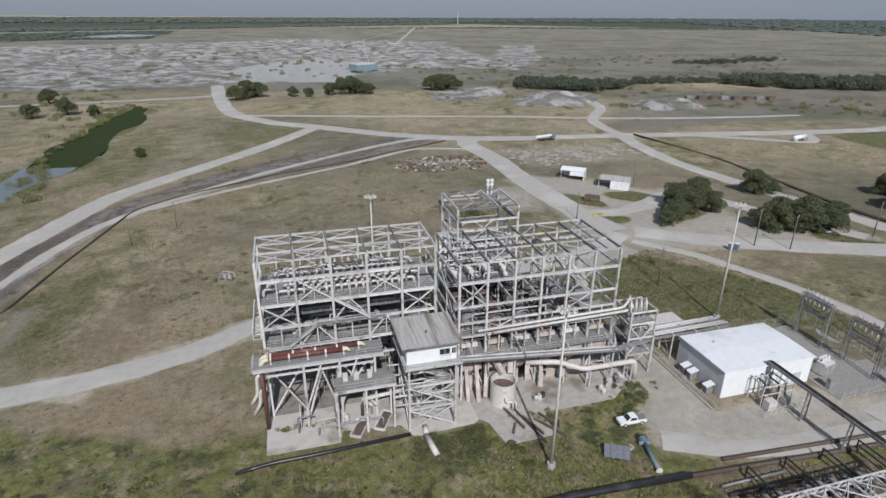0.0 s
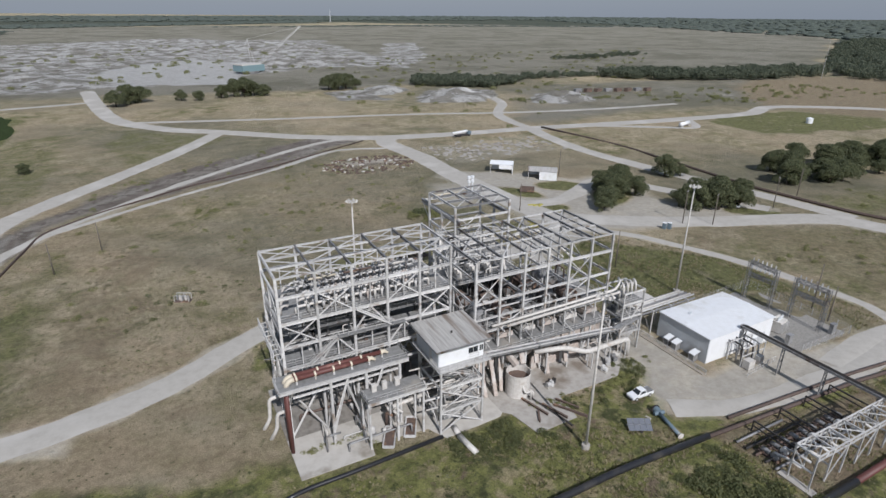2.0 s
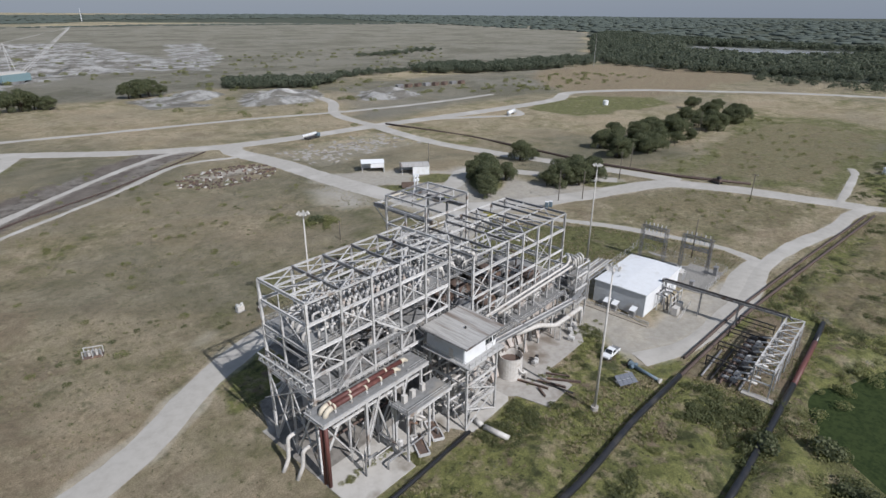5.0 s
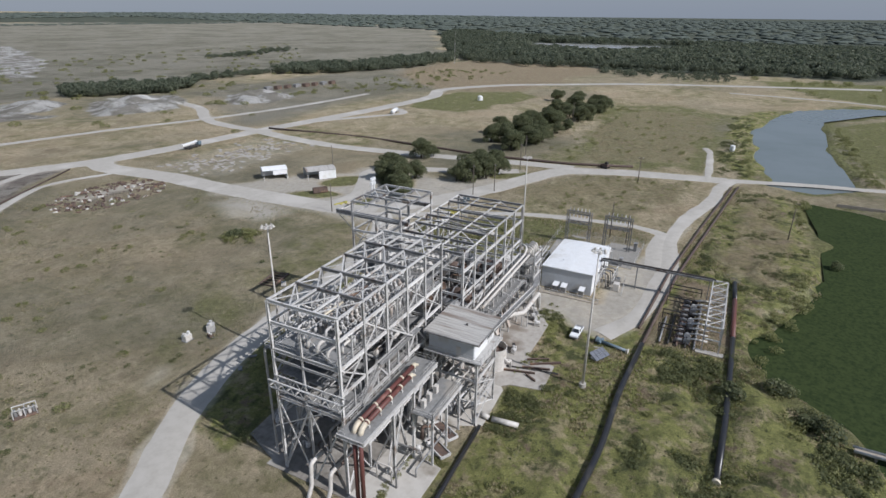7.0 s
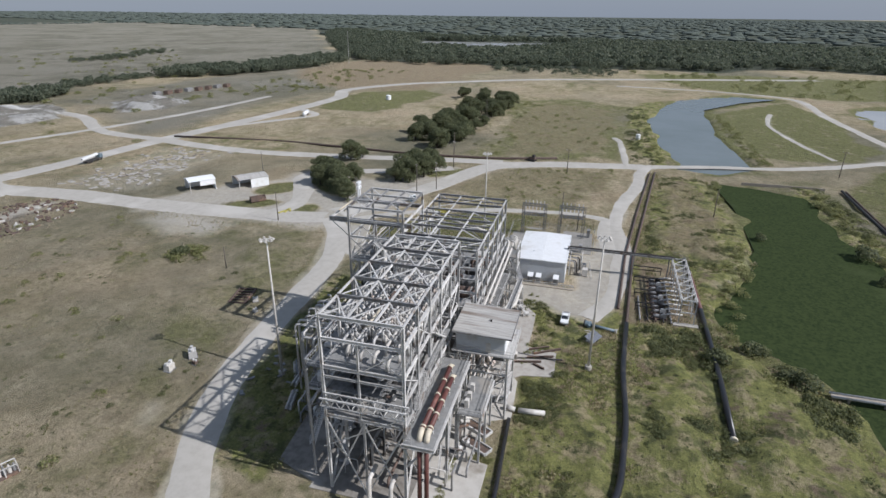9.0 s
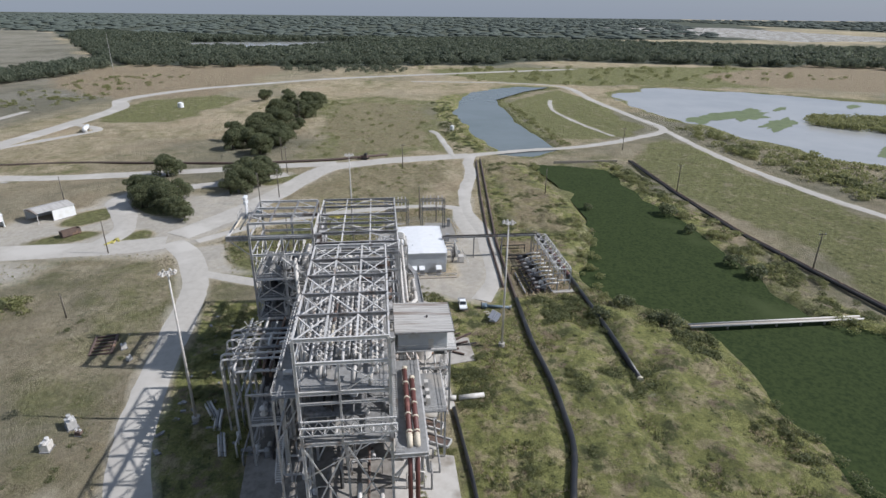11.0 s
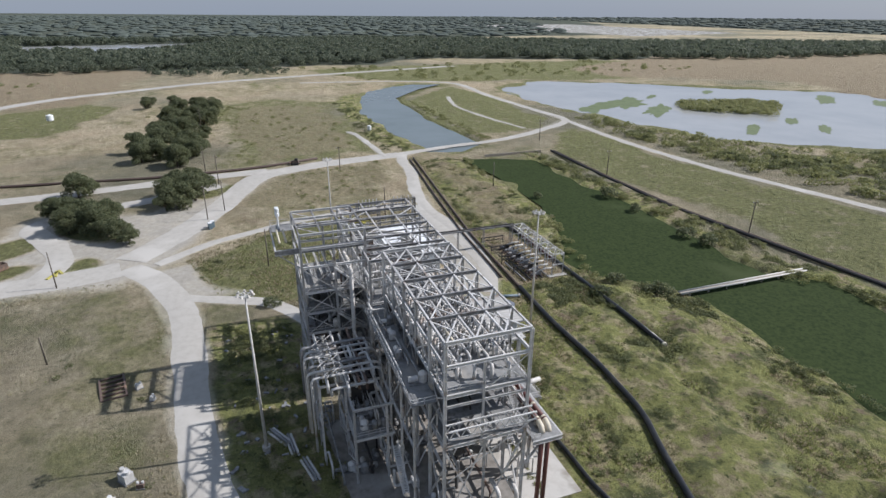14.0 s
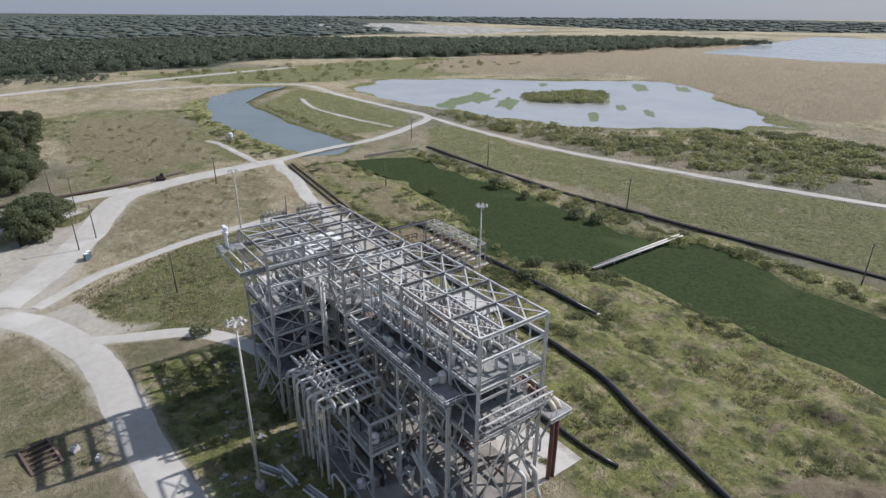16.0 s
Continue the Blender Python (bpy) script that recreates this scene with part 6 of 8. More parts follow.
for i in range(9):
    y, x = 49.5, 66.5 + 2.7 * i
    th = thing("slurry_pump", "dark slurry pump with a pale discharge pipe", "pump", (x, 51.2, 0), "pumps beside the rack")
    part("pump_casing", Geo().tube([(0, 0, 0.9), (0.7, 0, 0.9)], 0.75, 12), (STEEL_DARK, STEEL, DARK)[i % 3], th)
    part("discharge_pipe", Geo().tube([(0.3, 0, 1.4), (0.3, -1.6, 2.0), (0.3, -4.4, 2.0)], 0.24, 8, bend=0.5), (PALE, STEEL)[i % 2], th, smooth=True)
    part("motor", Geo().tube([(0.3, 1.0, 0.9), (0.3, 2.6, 0.9)], 0.42, 10), STEEL_DARK, th)
    part("base", Geo().box((0.3, 1.0, 0.2), (1.2, 3.8, 0.4)), RUST, th)
for i in range(5):
    single("suction_line", Geo().tube([(64.4, 49.4 + 1.9 * i, 0.5), (88 - 2.6 * i, 49.4 + 1.9 * i, 0.5)], 0.24, 9), (STEEL_DARK, DARK, RUST, DARK, STEEL_DARK)[i], "dark rusty suction pipe on the ground", "pipe", smooth=True, group="suction lines at the rack")
for i in range(4):
    g = Geo()
    x = 70 + 8.0 * i
    for y in (50, 58):
        g.bar((x, y, 0), (x, y, 2.6), 0.2)
    g.bar((x, 50, 2.5), (x, 58, 2.5), 0.25).bar((x, 50, 1.4), (x, 58, 1.4), 0.2)
    single("pipe_trestle", g, DARK, "dark low steel pipe trestle", "trestle", group="trestles at the rack")

# ---- pipelines on the ground ----
g = Geo().tube([(-120, 96, 0.55), (-40, 76, 0.6), (-5, 66, 0.55), (4, 62.6, 0.55), (22, 61.2, 0.6), (40, 61.6, 0.6), (61, 60.4, 0.6)], 0.62, 14, bend=5)
single("black_pipeline", g, BLACKPIPE, "thick black plastic pipeline lying in the grass", "pipeline", smooth=True)
single("rust_pipeline", Geo().tube([(61, 60.4, 0.42), (104, 57.6, 0.4), (150, 52, 0.4), (215, 44, 0.4)], 0.42, 12, bend=3), BROWNPIPE, "rusty brown pipeline continuing the black one", "pipeline", smooth=True)
single("rust_pipeline", Geo().tube([(69, 62.3, 0.4), (106, 59.8, 0.4), (152, 54.5, 0.4), (213, 46.5, 0.4)], 0.36, 12, bend=3), BROWNPIPE, "second rusty pipeline open at its end", "pipeline", smooth=True)
canal = single("canal_pipeline", Geo().tube([(23, 42.2, 0.55), (40, 41.6, 0.6), (58, 41.4, 0.55), (74, 41.4, 0.55)], 0.62, 14, bend=3), BLACKPIPE, "black pipeline above the canal bank", "pipeline", smooth=True)
single("canal_pipeline", Geo().tube([(74, 41.4, 0.55), (96, 41.6, 0.6)], 0.6, 14), RUSTPIPE, "faded red pipeline length above the canal", "pipeline", smooth=True)
single("canal_pipeline", Geo().tube([(96, 41.6, 0.6), (108, 42, 0.5)], 0.62, 14), BLACKPIPE, "black pipeline length above the canal", "pipeline", smooth=True)
part("end_flange", Geo().tube([(22.9, 42.2, 0.55), (22.3, 42.25, 0.55)], 0.72, 14), CREAM, canal, "pale flanged end")
single("slab_pipeline", Geo().tube([(-13.6, 81.2, 0.35), (-8, 82.2, 0.35), (-1, 82.2, 0.4), (17.3, 83.0, 0.4)], 0.38, 12, bend=2), BLACKPIPE, "thinner black pipe along the slab edge", "pipeline", smooth=True)
single("south_pipeline", Geo().tube([(206, -33, 0.7), (150, -30, 0.7), (103, -29.6, 0.7), (45, -36.5, 0.7), (-20, -45, 0.7), (-140, -62, 0.7)], 0.55, 10, bend=6), DARK, "long dark pipeline on the far canal bank", "pipeline", smooth=True)
single("south_pipeline", Geo().tube([(206, -34.6, 0.6), (150, -31.6, 0.6), (103, -31.2, 0.6), (45, -38, 0.6), (-20, -46.6, 0.6), (-140, -63.6, 0.6)], 0.42, 10, bend=6), RUST, "rusty pipeline beside the dark one", "pipeline", smooth=True)
foot = thing("canal_footbridge", "narrow weathered pipe bridge across the green canal", "bridge", (42.3, -2.5, 0))
part("deck_board", Geo().box((0, 0, 0.8), (1.5, 46, 0.16)), WEIR, foot)
for s in (-0.7, 0.7):
    part("side_pipe", Geo().tube([(s, -23.4, 1.0), (s, 23.2, 1.0)], 0.24, 8), PALE, foot, smooth=True)
for i in range(7):
    part("pile", Geo().bar((0, -20 + 6.6 * i, -2), (0, -20 + 6.6 * i, 0.7), 0.4), WEIR, foot)
weir = thing("weir_wall", "low grey timber retaining wall at the canal head", "wall", (205.5, -9, 0))
for i in range(13):
    part("panel", Geo().box((0.15 * (i % 2), -16 + 2.6 * i, 0.2), (0.3, 2.55, 2.4)), WEIR, weir)

# ---- vehicle and loose equipment in the yard ----
car = thing("pickup_truck", "white pickup truck with a grey bed cover", "pickup truck", (59.0, 75.4, 0.12), rz=-2)
body = Geo()
prof = [(-2.72, 0.45), (-2.76, 0.85), (-2.6, 1.02), (-1.35, 1.12), (2.72, 1.12), (2.78, 0.5)]
n = len(prof)
body.v = [(x, -0.97, z) for x, z in prof] + [(x, 0.97, z) for x, z in prof]
body.f = [(i, (i + 1) % n, n + (i + 1) % n, n + i) for i in range(n)] + [tuple(range(n - 1, -1, -1)), tuple(range(n, 2 * n))]
part("body", body, WHITE, car)
cab = Geo().add([(-1.4, -0.92, 1.12), (0.85, -0.92, 1.12), (0.7, -0.75, 1.85), (-0.6, -0.75, 1.85), (-1.4, 0.92, 1.12), (0.85, 0.92, 1.12), (0.7, 0.75, 1.85), (-0.6, 0.75, 1.85)],
                [(3, 2, 6, 7), (1, 5, 6, 2), (0, 1, 2, 3), (4, 7, 6, 5), (0, 3, 7, 4)])
part("cab", cab, WHITE, car)
part("windshield", Geo().add([(-1.36, -0.82, 1.2), (-1.36, 0.82, 1.2), (-0.68, 0.7, 1.82), (-0.68, -0.7, 1.82)], [(0, 1, 2, 3)]), GLASSY, car, "dark windscreen")
for s in (-1, 1):
    part("side_window", Geo().add([(-1.0, s * 0.92, 1.2), (0.6, s * 0.93, 1.2), (0.55, s * 0.80, 1.72), (-0.5, s * 0.80, 1.72)], [(0, 1, 2, 3)]), GLASSY, car, "dark side window")
part("bed_cover", Geo().box((1.8, 0, 1.14), (1.8, 1.7, 0.08)), STEEL_DARK, car, "dark grey bed cover")
part("bumper", Geo().box((-2.8, 0, 0.55), (0.16, 1.9, 0.28)), STEEL_DARK, car)
for x in (-1.75, 1.75):
    for y in (-0.9, 0.9):
        wheel = part("wheel", Geo().tube([(x, y - 0.13, 0.4), (x, y + 0.13, 0.4)], 0.4, 16), DARK, car)
        part("rim", Geo().tube([(x, y - 0.15, 0.4), (x, y + 0.15, 0.4)], 0.22, 10), STEEL, wheel)
for y in (-0.7, 0.7):
    part("headlight", Geo().box((-2.74, y, 0.85), (0.08, 0.34, 0.2)), LENS, car)
pv = thing("solar_trailer", "tilted solar panel array on a low trailer", "solar panel", (51.5, 68.2, 0), rz=-28)
part("trailer_frame", Geo().box((0, 0, 0.45), (4.2, 1.8, 0.16)), STEEL, pv)
for i in range(4):
    for j in range(2):
        part("panel", Geo().box((-1.68 + 1.12 * i, -0.62 + 1.24 * j, 1.1 + 0.5 * (j - 0.5) * 1.0), (1.06, 1.25, 0.06), rx=22), SKY_PALE_SOLAR, pv)
part("mast", Geo().bar((0, 0, 0.4), (0, 0, 1.1), 0.2), STEEL, pv)
for s in (-1.0, 1.0):
    part("wheel", Geo().tube([(0.2, s - 0.1, 0.35), (0.2, s + 0.1, 0.35)], 0.35, 12), DARK, pv)
bp = thing("blue_pump_column", "faded blue vertical pump lying on the ground", "pump", (57.4, 67.0, 0), rz=-102)
part("column_pipe", Geo().tube([(-2.6, 0, 0.6), (3.8, 0, 0.5)], 0.38, 12), BLUE, bp, smooth=True)
part("head", Geo().tube([(-3.4, 0, 0.7), (-2.6, 0, 0.7)], [0.75, 0.6], 12), BLUE, bp)
part("outlet", Geo().tube([(-2.4, -1.1, 0.6), (-2.4, 1.1, 0.6)], 0.4, 10), BLUE, bp)
part("motor_flange", Geo().tube([(-3.7, 0, 0.7), (-3.4, 0, 0.7)], 0.9, 12), DARK, bp)
part("suction_bell", Geo().tube([(3.8, 0, 0.5), (4.4, 0, 0.5)], [0.38, 0.62], 12), PALE, bp)
single("pipe_bracket", Geo().bar((0, 0, 0.1), (1.2, 0, 0.1), 0.15).bar((0, 0, 0.1), (0, 1.1, 0.1), 0.15).bar((1.2, 0, 0.1), (1.2, 1.1, 0.1), 0.15), PALE, "pale bent bracket on the grass", "scrap", (54.6, 68.8, 0.05), 20)


def mast(x, y, h, n=7):
    th = thing("light_mast", "tall pale steel floodlight mast with a lamp ring", "light mast", (x, y, 0), "floodlight masts")
    part("footing", Geo().cyl((0, 0, 0), 0.75, 0.9, 14), CONCRETE, th)
    part("pole", Geo().tube([(0, 0, 0.9), (0, 0, h)], [0.3, 0.13], 12), PALE, th, smooth=True)
    part("lamp_ring", Geo().tube([(1.05 * math.cos(0.8976 * i), 1.05 * math.sin(0.8976 * i), h - 0.3) for i in range(8)], 0.07, 6), STEEL, th)
    for i in range(n):
        a = 6.28318 * i / n
        c, s = math.cos(a), math.sin(a)
        arm = part("lamp_arm", Geo().bar((0, 0, h - 0.3), (1.1 * c, 1.1 * s, h - 0.3), 0.09), STEEL, th)
        part("floodlight", Geo().tube([(1.1 * c, 1.1 * s, h + 0.1), (1.35 * c, 1.35 * s, h - 0.35)], [0.14, 0.29], 10), PALE, arm, "pale bell floodlight")


mast(39.1, 68.9, 31.2)
mast(18.85, 132.5, 31.4)
mast(103.2, 105.5, 31.0)
skid = thing("steel_skid", "rusty steel skid frame lying in the grass", "scrap", (44, 158, 0.3), rz=12)
for y in (0, 4.5):
    part("runner", Geo().bar((0, y, 0), (8.5, y, 0), 0.4, 0.5), RUST, skid)
for i in range(6):
    part("rung", Geo().bar((0.2 + 1.6 * i, 0.2, 0), (0.2 + 1.6 * i, 4.3, 0), 0.3, 0.4), RUST, skid)
for i, (x, y, s) in enumerate(((13.2, 156.5, 1.8), (19, 155, 2.0), (16.6, 152.6, 1.1), (46, 156, 1.2), (41, 153, 1.0))):
    th = thing("steel_crate", "pale rusted machine block abandoned in the grass", "scrap machine", (x, y, 0.05), "machine blocks in the grass", 40 * i)
    part("block", Geo().box((0, 0, s * 0.45), (s, s * 0.8, s * 0.9)), (PALE, STEEL, RUST)[i % 3], th)
    part("frame", Geo().box((0, 0, 0.1), (s * 1.2, s, 0.2)), STEEL_DARK, th)
    for k in (-0.35, 0.35):
        part("cylinder", Geo().cyl((k * s, 0, s * 0.9), s * 0.2, s * 0.3, 10), STEEL, th)

cage = thing("valve_cage", "rusty open steel cage holding a row of valves", "scrap machine", (-20, 162, 0.05), rz=-28)
part("base_frame", Geo().box((0, 0, 0.15), (4.0, 2.0, 0.3)), RUST, cage)
for x in (-1.9, 0, 1.9):
    for y in (-0.9, 0.9):
        part("post", Geo().bar((x, y, 0.3), (x, y, 2.0), 0.14), STEEL, cage)
for y in (-0.9, 0.9):
    part("top_rail", Geo().bar((-1.9, y, 2.0), (1.9, y, 2.0), 0.14), STEEL, cage)
for i in range(5):
    part("valve", Geo().tube([(-1.5 + 0.75 * i, 0, 0.3), (-1.5 + 0.75 * i, 0, 1.1), (-1.5 + 0.75 * i, 0, 1.9)], [0.28, 0.34, 0.12], 9), (STEEL_DARK, PALE)[i % 2], cage)
for i, (x, y, rz) in enumerate(((11.1, 125.4, 15), (18.0, 127.7, 8), (21.0, 129.6, 30))):
    stack = thing("pipe_stack", "stack of grey pipe lengths on the dark ground", "pipe stack", (x, y, 0), "pipe stacks behind the hall", rz)
    for j in range(5):
        part("pipe", Geo().tube([(-3 + 0.2 * j, (j % 3) * 0.5, 0.35 + 0.42 * (j // 3)), (3 - 0.3 * (j % 2), (j % 3) * 0.5, 0.35 + 0.42 * (j // 3))], 0.22, 9), (STEEL, STEEL_DARK, PALE)[j % 3], stack, smooth=True)
parked = copy_thing(car, pose(184.5, 147.8, 0.3, 0, 0, 60))

# ---- sheds and equipment north-east ----
for x, y, sx, sy, h, rz, op in ((129.5, 235, 10.5, 8, 4.6, -38, True), (141, 218, 13, 9, 4.0, -38, False)):
    th = thing("small_shed", "small white metal shed with a pale roof", "shed", (x, y, 0), "sheds by the north road", rz)
    part("roof", Geo().add([(-sx / 2 - 0.3, -sy / 2 - 0.3, h), (sx / 2 + 0.3, -sy / 2 - 0.3, h), (sx / 2 + 0.3, 0, h + 1), (-sx / 2 - 0.3, 0, h + 1), (-sx / 2 - 0.3, sy / 2 + 0.3, h), (sx / 2 + 0.3, sy / 2 + 0.3, h)], [(0, 1, 2, 3), (3, 2, 5, 4), (0, 3, 4), (1, 5, 2)]), WHITE if op else ROOF, th)
    part("wall", Geo().box((0, sy / 2, h / 2), (sx, 0.2, h)), WHITE, th)
    part("wall", Geo().box((sx / 2, 0, h / 2), (0.2, sy - 0.2, h)), WHITE, th)
    part("wall", Geo().box((sx * 0.2, -sy / 2, h / 2 + (1.2 if op else 0)), (sx * 0.6, 0.2, h - (2.4 if op else 0))), WHITE, th)
    for s in (-1, 1):
        part("post", Geo().bar((-sx / 2 + 0.2, s * sy / 2.1, 0), (-sx / 2 + 0.2, s * sy / 2.1, h), 0.2), STEEL, th)
single("skip_container", Geo().box((0, 0, 1.0), (6, 2.4, 0.2)).box((0, 1.15, 1.4), (6, 0.15, 1.8)).box((0, -1.15, 1.4), (6, 0.15, 1.8)).box((2.95, 0, 1.4), (0.15, 2.2, 1.8)).box((-2.95, 0, 1.4), (0.15, 2.2, 1.8)).box((0, 0, 0.45), (5.4, 1.6, 0.9)), RUST, "rusty open skip container on the grass island", "container", (121, 202, 0.05), -40)
for i in range(2):
    th = thing("portable_toilet", "blue portable toilet cabin", "portable toilet", (139.4 + 1.7 * i, 143 - 0.8 * i, 0.05), "blue toilet cabins", 20)
    part("cabin", Geo().box((0, 0, 1.1), (1.2, 1.2, 2.2)), BLUE, th)
    part("roof", Geo().box((0, 0, 2.28), (1.3, 1.3, 0.14)), WHITE, th)
    part("door", Geo().box((-0.62, 0, 1.05), (0.05, 0.8, 1.9)), BLUE, th)
rig = thing("crane_truck", "white and blue truck crane parked on the road", "truck", (153, 315, 0.15), rz=8)
part("chassis", Geo().box((0, 0, 1.0), (11, 2.5, 0.6)), DARK, rig)
part("cab", Geo().box((4.6, 0, 2.0), (2.2, 2.5, 1.8)), BLUE, rig)
part("boom", Geo().bar((3.5, 0, 3.2), (-7.5, 0, 2.8), 1.0, 1.0), WHITE, rig)
for x in (-4, -2.6, 2.0, 4.4):
    for y in (-1.15, 1.15):
        part("wheel", Geo().tube([(x, y - 0.18, 0.55), (x, y + 0.18, 0.55)], 0.55, 12), DARK, rig)
tk = thing("tank_trailer", "white horizontal tank on a trailer", "tank", (304, 277, 0.1), rz=15)
part("tank", Geo().tube([(-6, 0, 2.2), (6, 0, 2.2)], 1.3, 14), WHITE, tk, smooth=True)
for x in (-4, 4):
    part("saddle", Geo().box((x, 0, 0.6), (1.2, 2.2, 1.2)), STEEL, tk)
single("water_tank", Geo().cyl((0, 0, 0), 2.2, 3.4, 16).cyl((0, 0, 3.4), 2.2, 0.7, 16, 0.4), WHITE, "white round water tank in the field", "tank", (396, 248, 0))
single("water_tank", Geo().cyl((0, 0, 0), 1.3, 3.0, 14).cyl((0, 0, 3.0), 1.3, 0.5, 14, 0.3), WHITE, "white round tank by the pond road", "tank", (294, 49, 0))
dz = thing("bulldozer", "small brown earth-mover on the dirt road", "earth mover", (221, 104, 0.15), rz=70)
part("body", Geo().box((0, 0, 1.5), (3.6, 1.8, 1.2)), RUST, dz)
part("cab", Geo().box((-0.7, 0, 2.6), (1.4, 1.5, 1.3)), DARK, dz)
part("blade", Geo().box((2.7, 0, 0.8), (0.25, 3.0, 1.2)), RUST, dz)
for s in (-1.1, 1.1):
    part("track", Geo().box((0, s, 0.5), (3.8, 0.5, 1.0)), DARK, dz)
for i in range(3):
    single("yellow_beam", Geo().box((0, 0, 0.25), (5 - i, 0.7, 0.4)), YELLOW, "faded yellow steel beam on the grass island", "scrap", (113 + 1.1 * i, 186 - 0.8 * i, 0.05), -20 + 25 * i, "yellow beams")
for i in range(8):
    single("black_container", Geo().box((0, 0, 1.6), (7.5, 4, 3.2)).box((0, 0, 3.3), (7.2, 3.7, 0.2)), RUST if i % 3 else STEEL_DARK, "dark rusty bin in a distant row", "container", (352 + 9.6 * i, 444 - 3.2 * i, 0), 8 * (i % 3), "dark bins in a row")
drag = thing("dragline", "distant blue dragline excavator with a lattice boom", "excavator", (104, 742, 0), rz=25)
part("house", Geo().box((0, 0, 6), (30, 20, 7)), DUSTBLUE, drag)
part("roof", Geo().box((-2, 0, 10.2), (27, 18, 1.4)), PALE, drag)
part("base", Geo().cyl((0, 0, 0), 12, 2.6, 20), STEEL_DARK, drag)
bm_ = Geo()
for s in (-2.5, 2.5):
    bm_.bar((14, s, 8), (82, s * 0.3, 50), 0.4).bar((14, s, 10.5), (82, s * 0.3, 51), 0.25)
for i in range(14):
    a = Vector((14, -2.5, 8)).lerp(Vector((82, -0.75, 50)), i / 14)
    b = Vector((14, 2.5, 8)).lerp(Vector((82, 0.75, 50)), (i + 1) / 14)
    bm_.bar(a, b, 0.2)
part("boom", bm_, STEEL, drag)
part("mast", Geo().bar((6, -4, 10), (2, 0, 38), 0.5).bar((6, 4, 10), (2, 0, 38), 0.5).bar((2, 0, 38), (82, 0, 50), 0.2).bar((2, 0, 38), (-14, 0, 10), 0.3), STEEL, drag)
single("radio_mast", Geo().tube([(0, 0, 0), (0, 0, 56)], [1.6, 0.5], 8), WHITE, "far white radio mast on the plain", "mast", (960, 3150, 0))


def power_pole(x, y, h, arm=0):
    th = thing("utility_pole", "grey weathered timber utility pole", "utility pole", (x, y, 0), "utility poles")
    part("pole", Geo().tube([(0, 0, 0), (0, 0, h)], [0.2, 0.13], 8), WOODPOLE, th, smooth=True)
    if arm:
        part("crossarm", Geo().box((0, 0, h - 0.6), (2.4, 0.14, 0.16), rz=arm), WOODPOLE, th)
        for s in (-1, 0, 1):
            part("insulator", Geo().cyl((s * math.cos(radians(arm)), s * math.sin(radians(arm)), h - 0.5), 0.08, 0.25, 6), LENS, th)


for x, y, h, arm in ((150, 144, 13, 30), (159, 138, 12, 30), (104, 183, 11, 0), (197, 140, 13, 40), (150, 217, 13, 0), (202, 85, 12, 90), (222, 146, 12, 0), (152, 27, 12, 0),
                     (100, 126, 12, 0), (71, -34, 13, 90), (-10, -35, 13, 90), (151, -31, 13, 90), (232, -40, 13, 90), (128, 82, 13, 0), (-40, 210, 10, 0), (-52, 196, 10, 0), (62, 176, 7, 0), (330, 150, 14, 0), (125, 76, 10, 0)):
    power_pole(x, y, h, arm)
single("comms_tower", Geo().tube([(0, 0, 0), (0, 0, 42)], [0.3, 0.12], 6), STEEL, "thin far communication tower above the trees", "mast", (690, 415, 0))


# ---- pipework and small machinery inside the halls ----
cl = random.Random(11)


def clutter(x0, x1, y0, y1, z, runs, sets, mats, tall=2.6):
    """Loose pipe runs and machine sets standing on one deck."""
    for i in range(runs):
        m, r = cl.choice(mats), cl.choice((0.1, 0.14, 0.18, 0.25))
        h = cl.uniform(0.5, tall)
        if cl.random() < 0.6:
            a, y = sorted((cl.uniform(x0, x1), cl.uniform(x0, x1))), cl.uniform(y0, y1)
            if a[1] - a[0] < 2:
                a[1] = min(x1, a[0] + 3)
            d = cl.choice((-1.2, 1.2, 0))
            pts = [(a[0], y, z), (a[0], y, z + h), (a[1], y, z + h), (a[1], min(max(y + d, y0), y1), z + h), (a[1], min(max(y + d, y0), y1), z)]
        else:
            x, b = cl.uniform(x0, x1), sorted((cl.uniform(y0, y1), cl.uniform(y0, y1)))
            if b[1] - b[0] < 2:
                b[1] = min(y1, b[0] + 3)
            pts = [(x, b[0], z), (x, b[0], z + h), (x, b[1], z + h), (x, b[1], z)]
        single("process_pipe", Geo().tube(pts, r, 7, bend=0.4), m, "weathered process pipe bent up from a steel deck", "pipe", smooth=True, group="pipe runs in the halls")
    for i in range(sets):
        m = cl.choice(mats)
        s = cl.uniform(0.7, 1.5)
        th = thing("deck_machine", "dusty machine set on a steel deck", "machine", (cl.uniform(x0 + 1, x1 - 1), cl.uniform(y0 + 1, y1 - 1), z), "machine sets in the halls", cl.choice((0, 90)))
        part("bed", Geo().box((0, 0, 0.12), (2.0 * s, 1.0 * s, 0.24)), STEEL_DARK, th)
        part("casing", Geo().tube([(-0.6 * s, 0, 0.24), (-0.6 * s, 0, 1.1 * s), (-0.6 * s, 0, 1.4 * s)], [0.5 * s, 0.5 * s, 0.2 * s], 9), m, th)
        part("motor", Geo().tube([(0, 0, 0.6 * s), (0.95 * s, 0, 0.6 * s)], 0.32 * s, 9), cl.choice(mats), th)


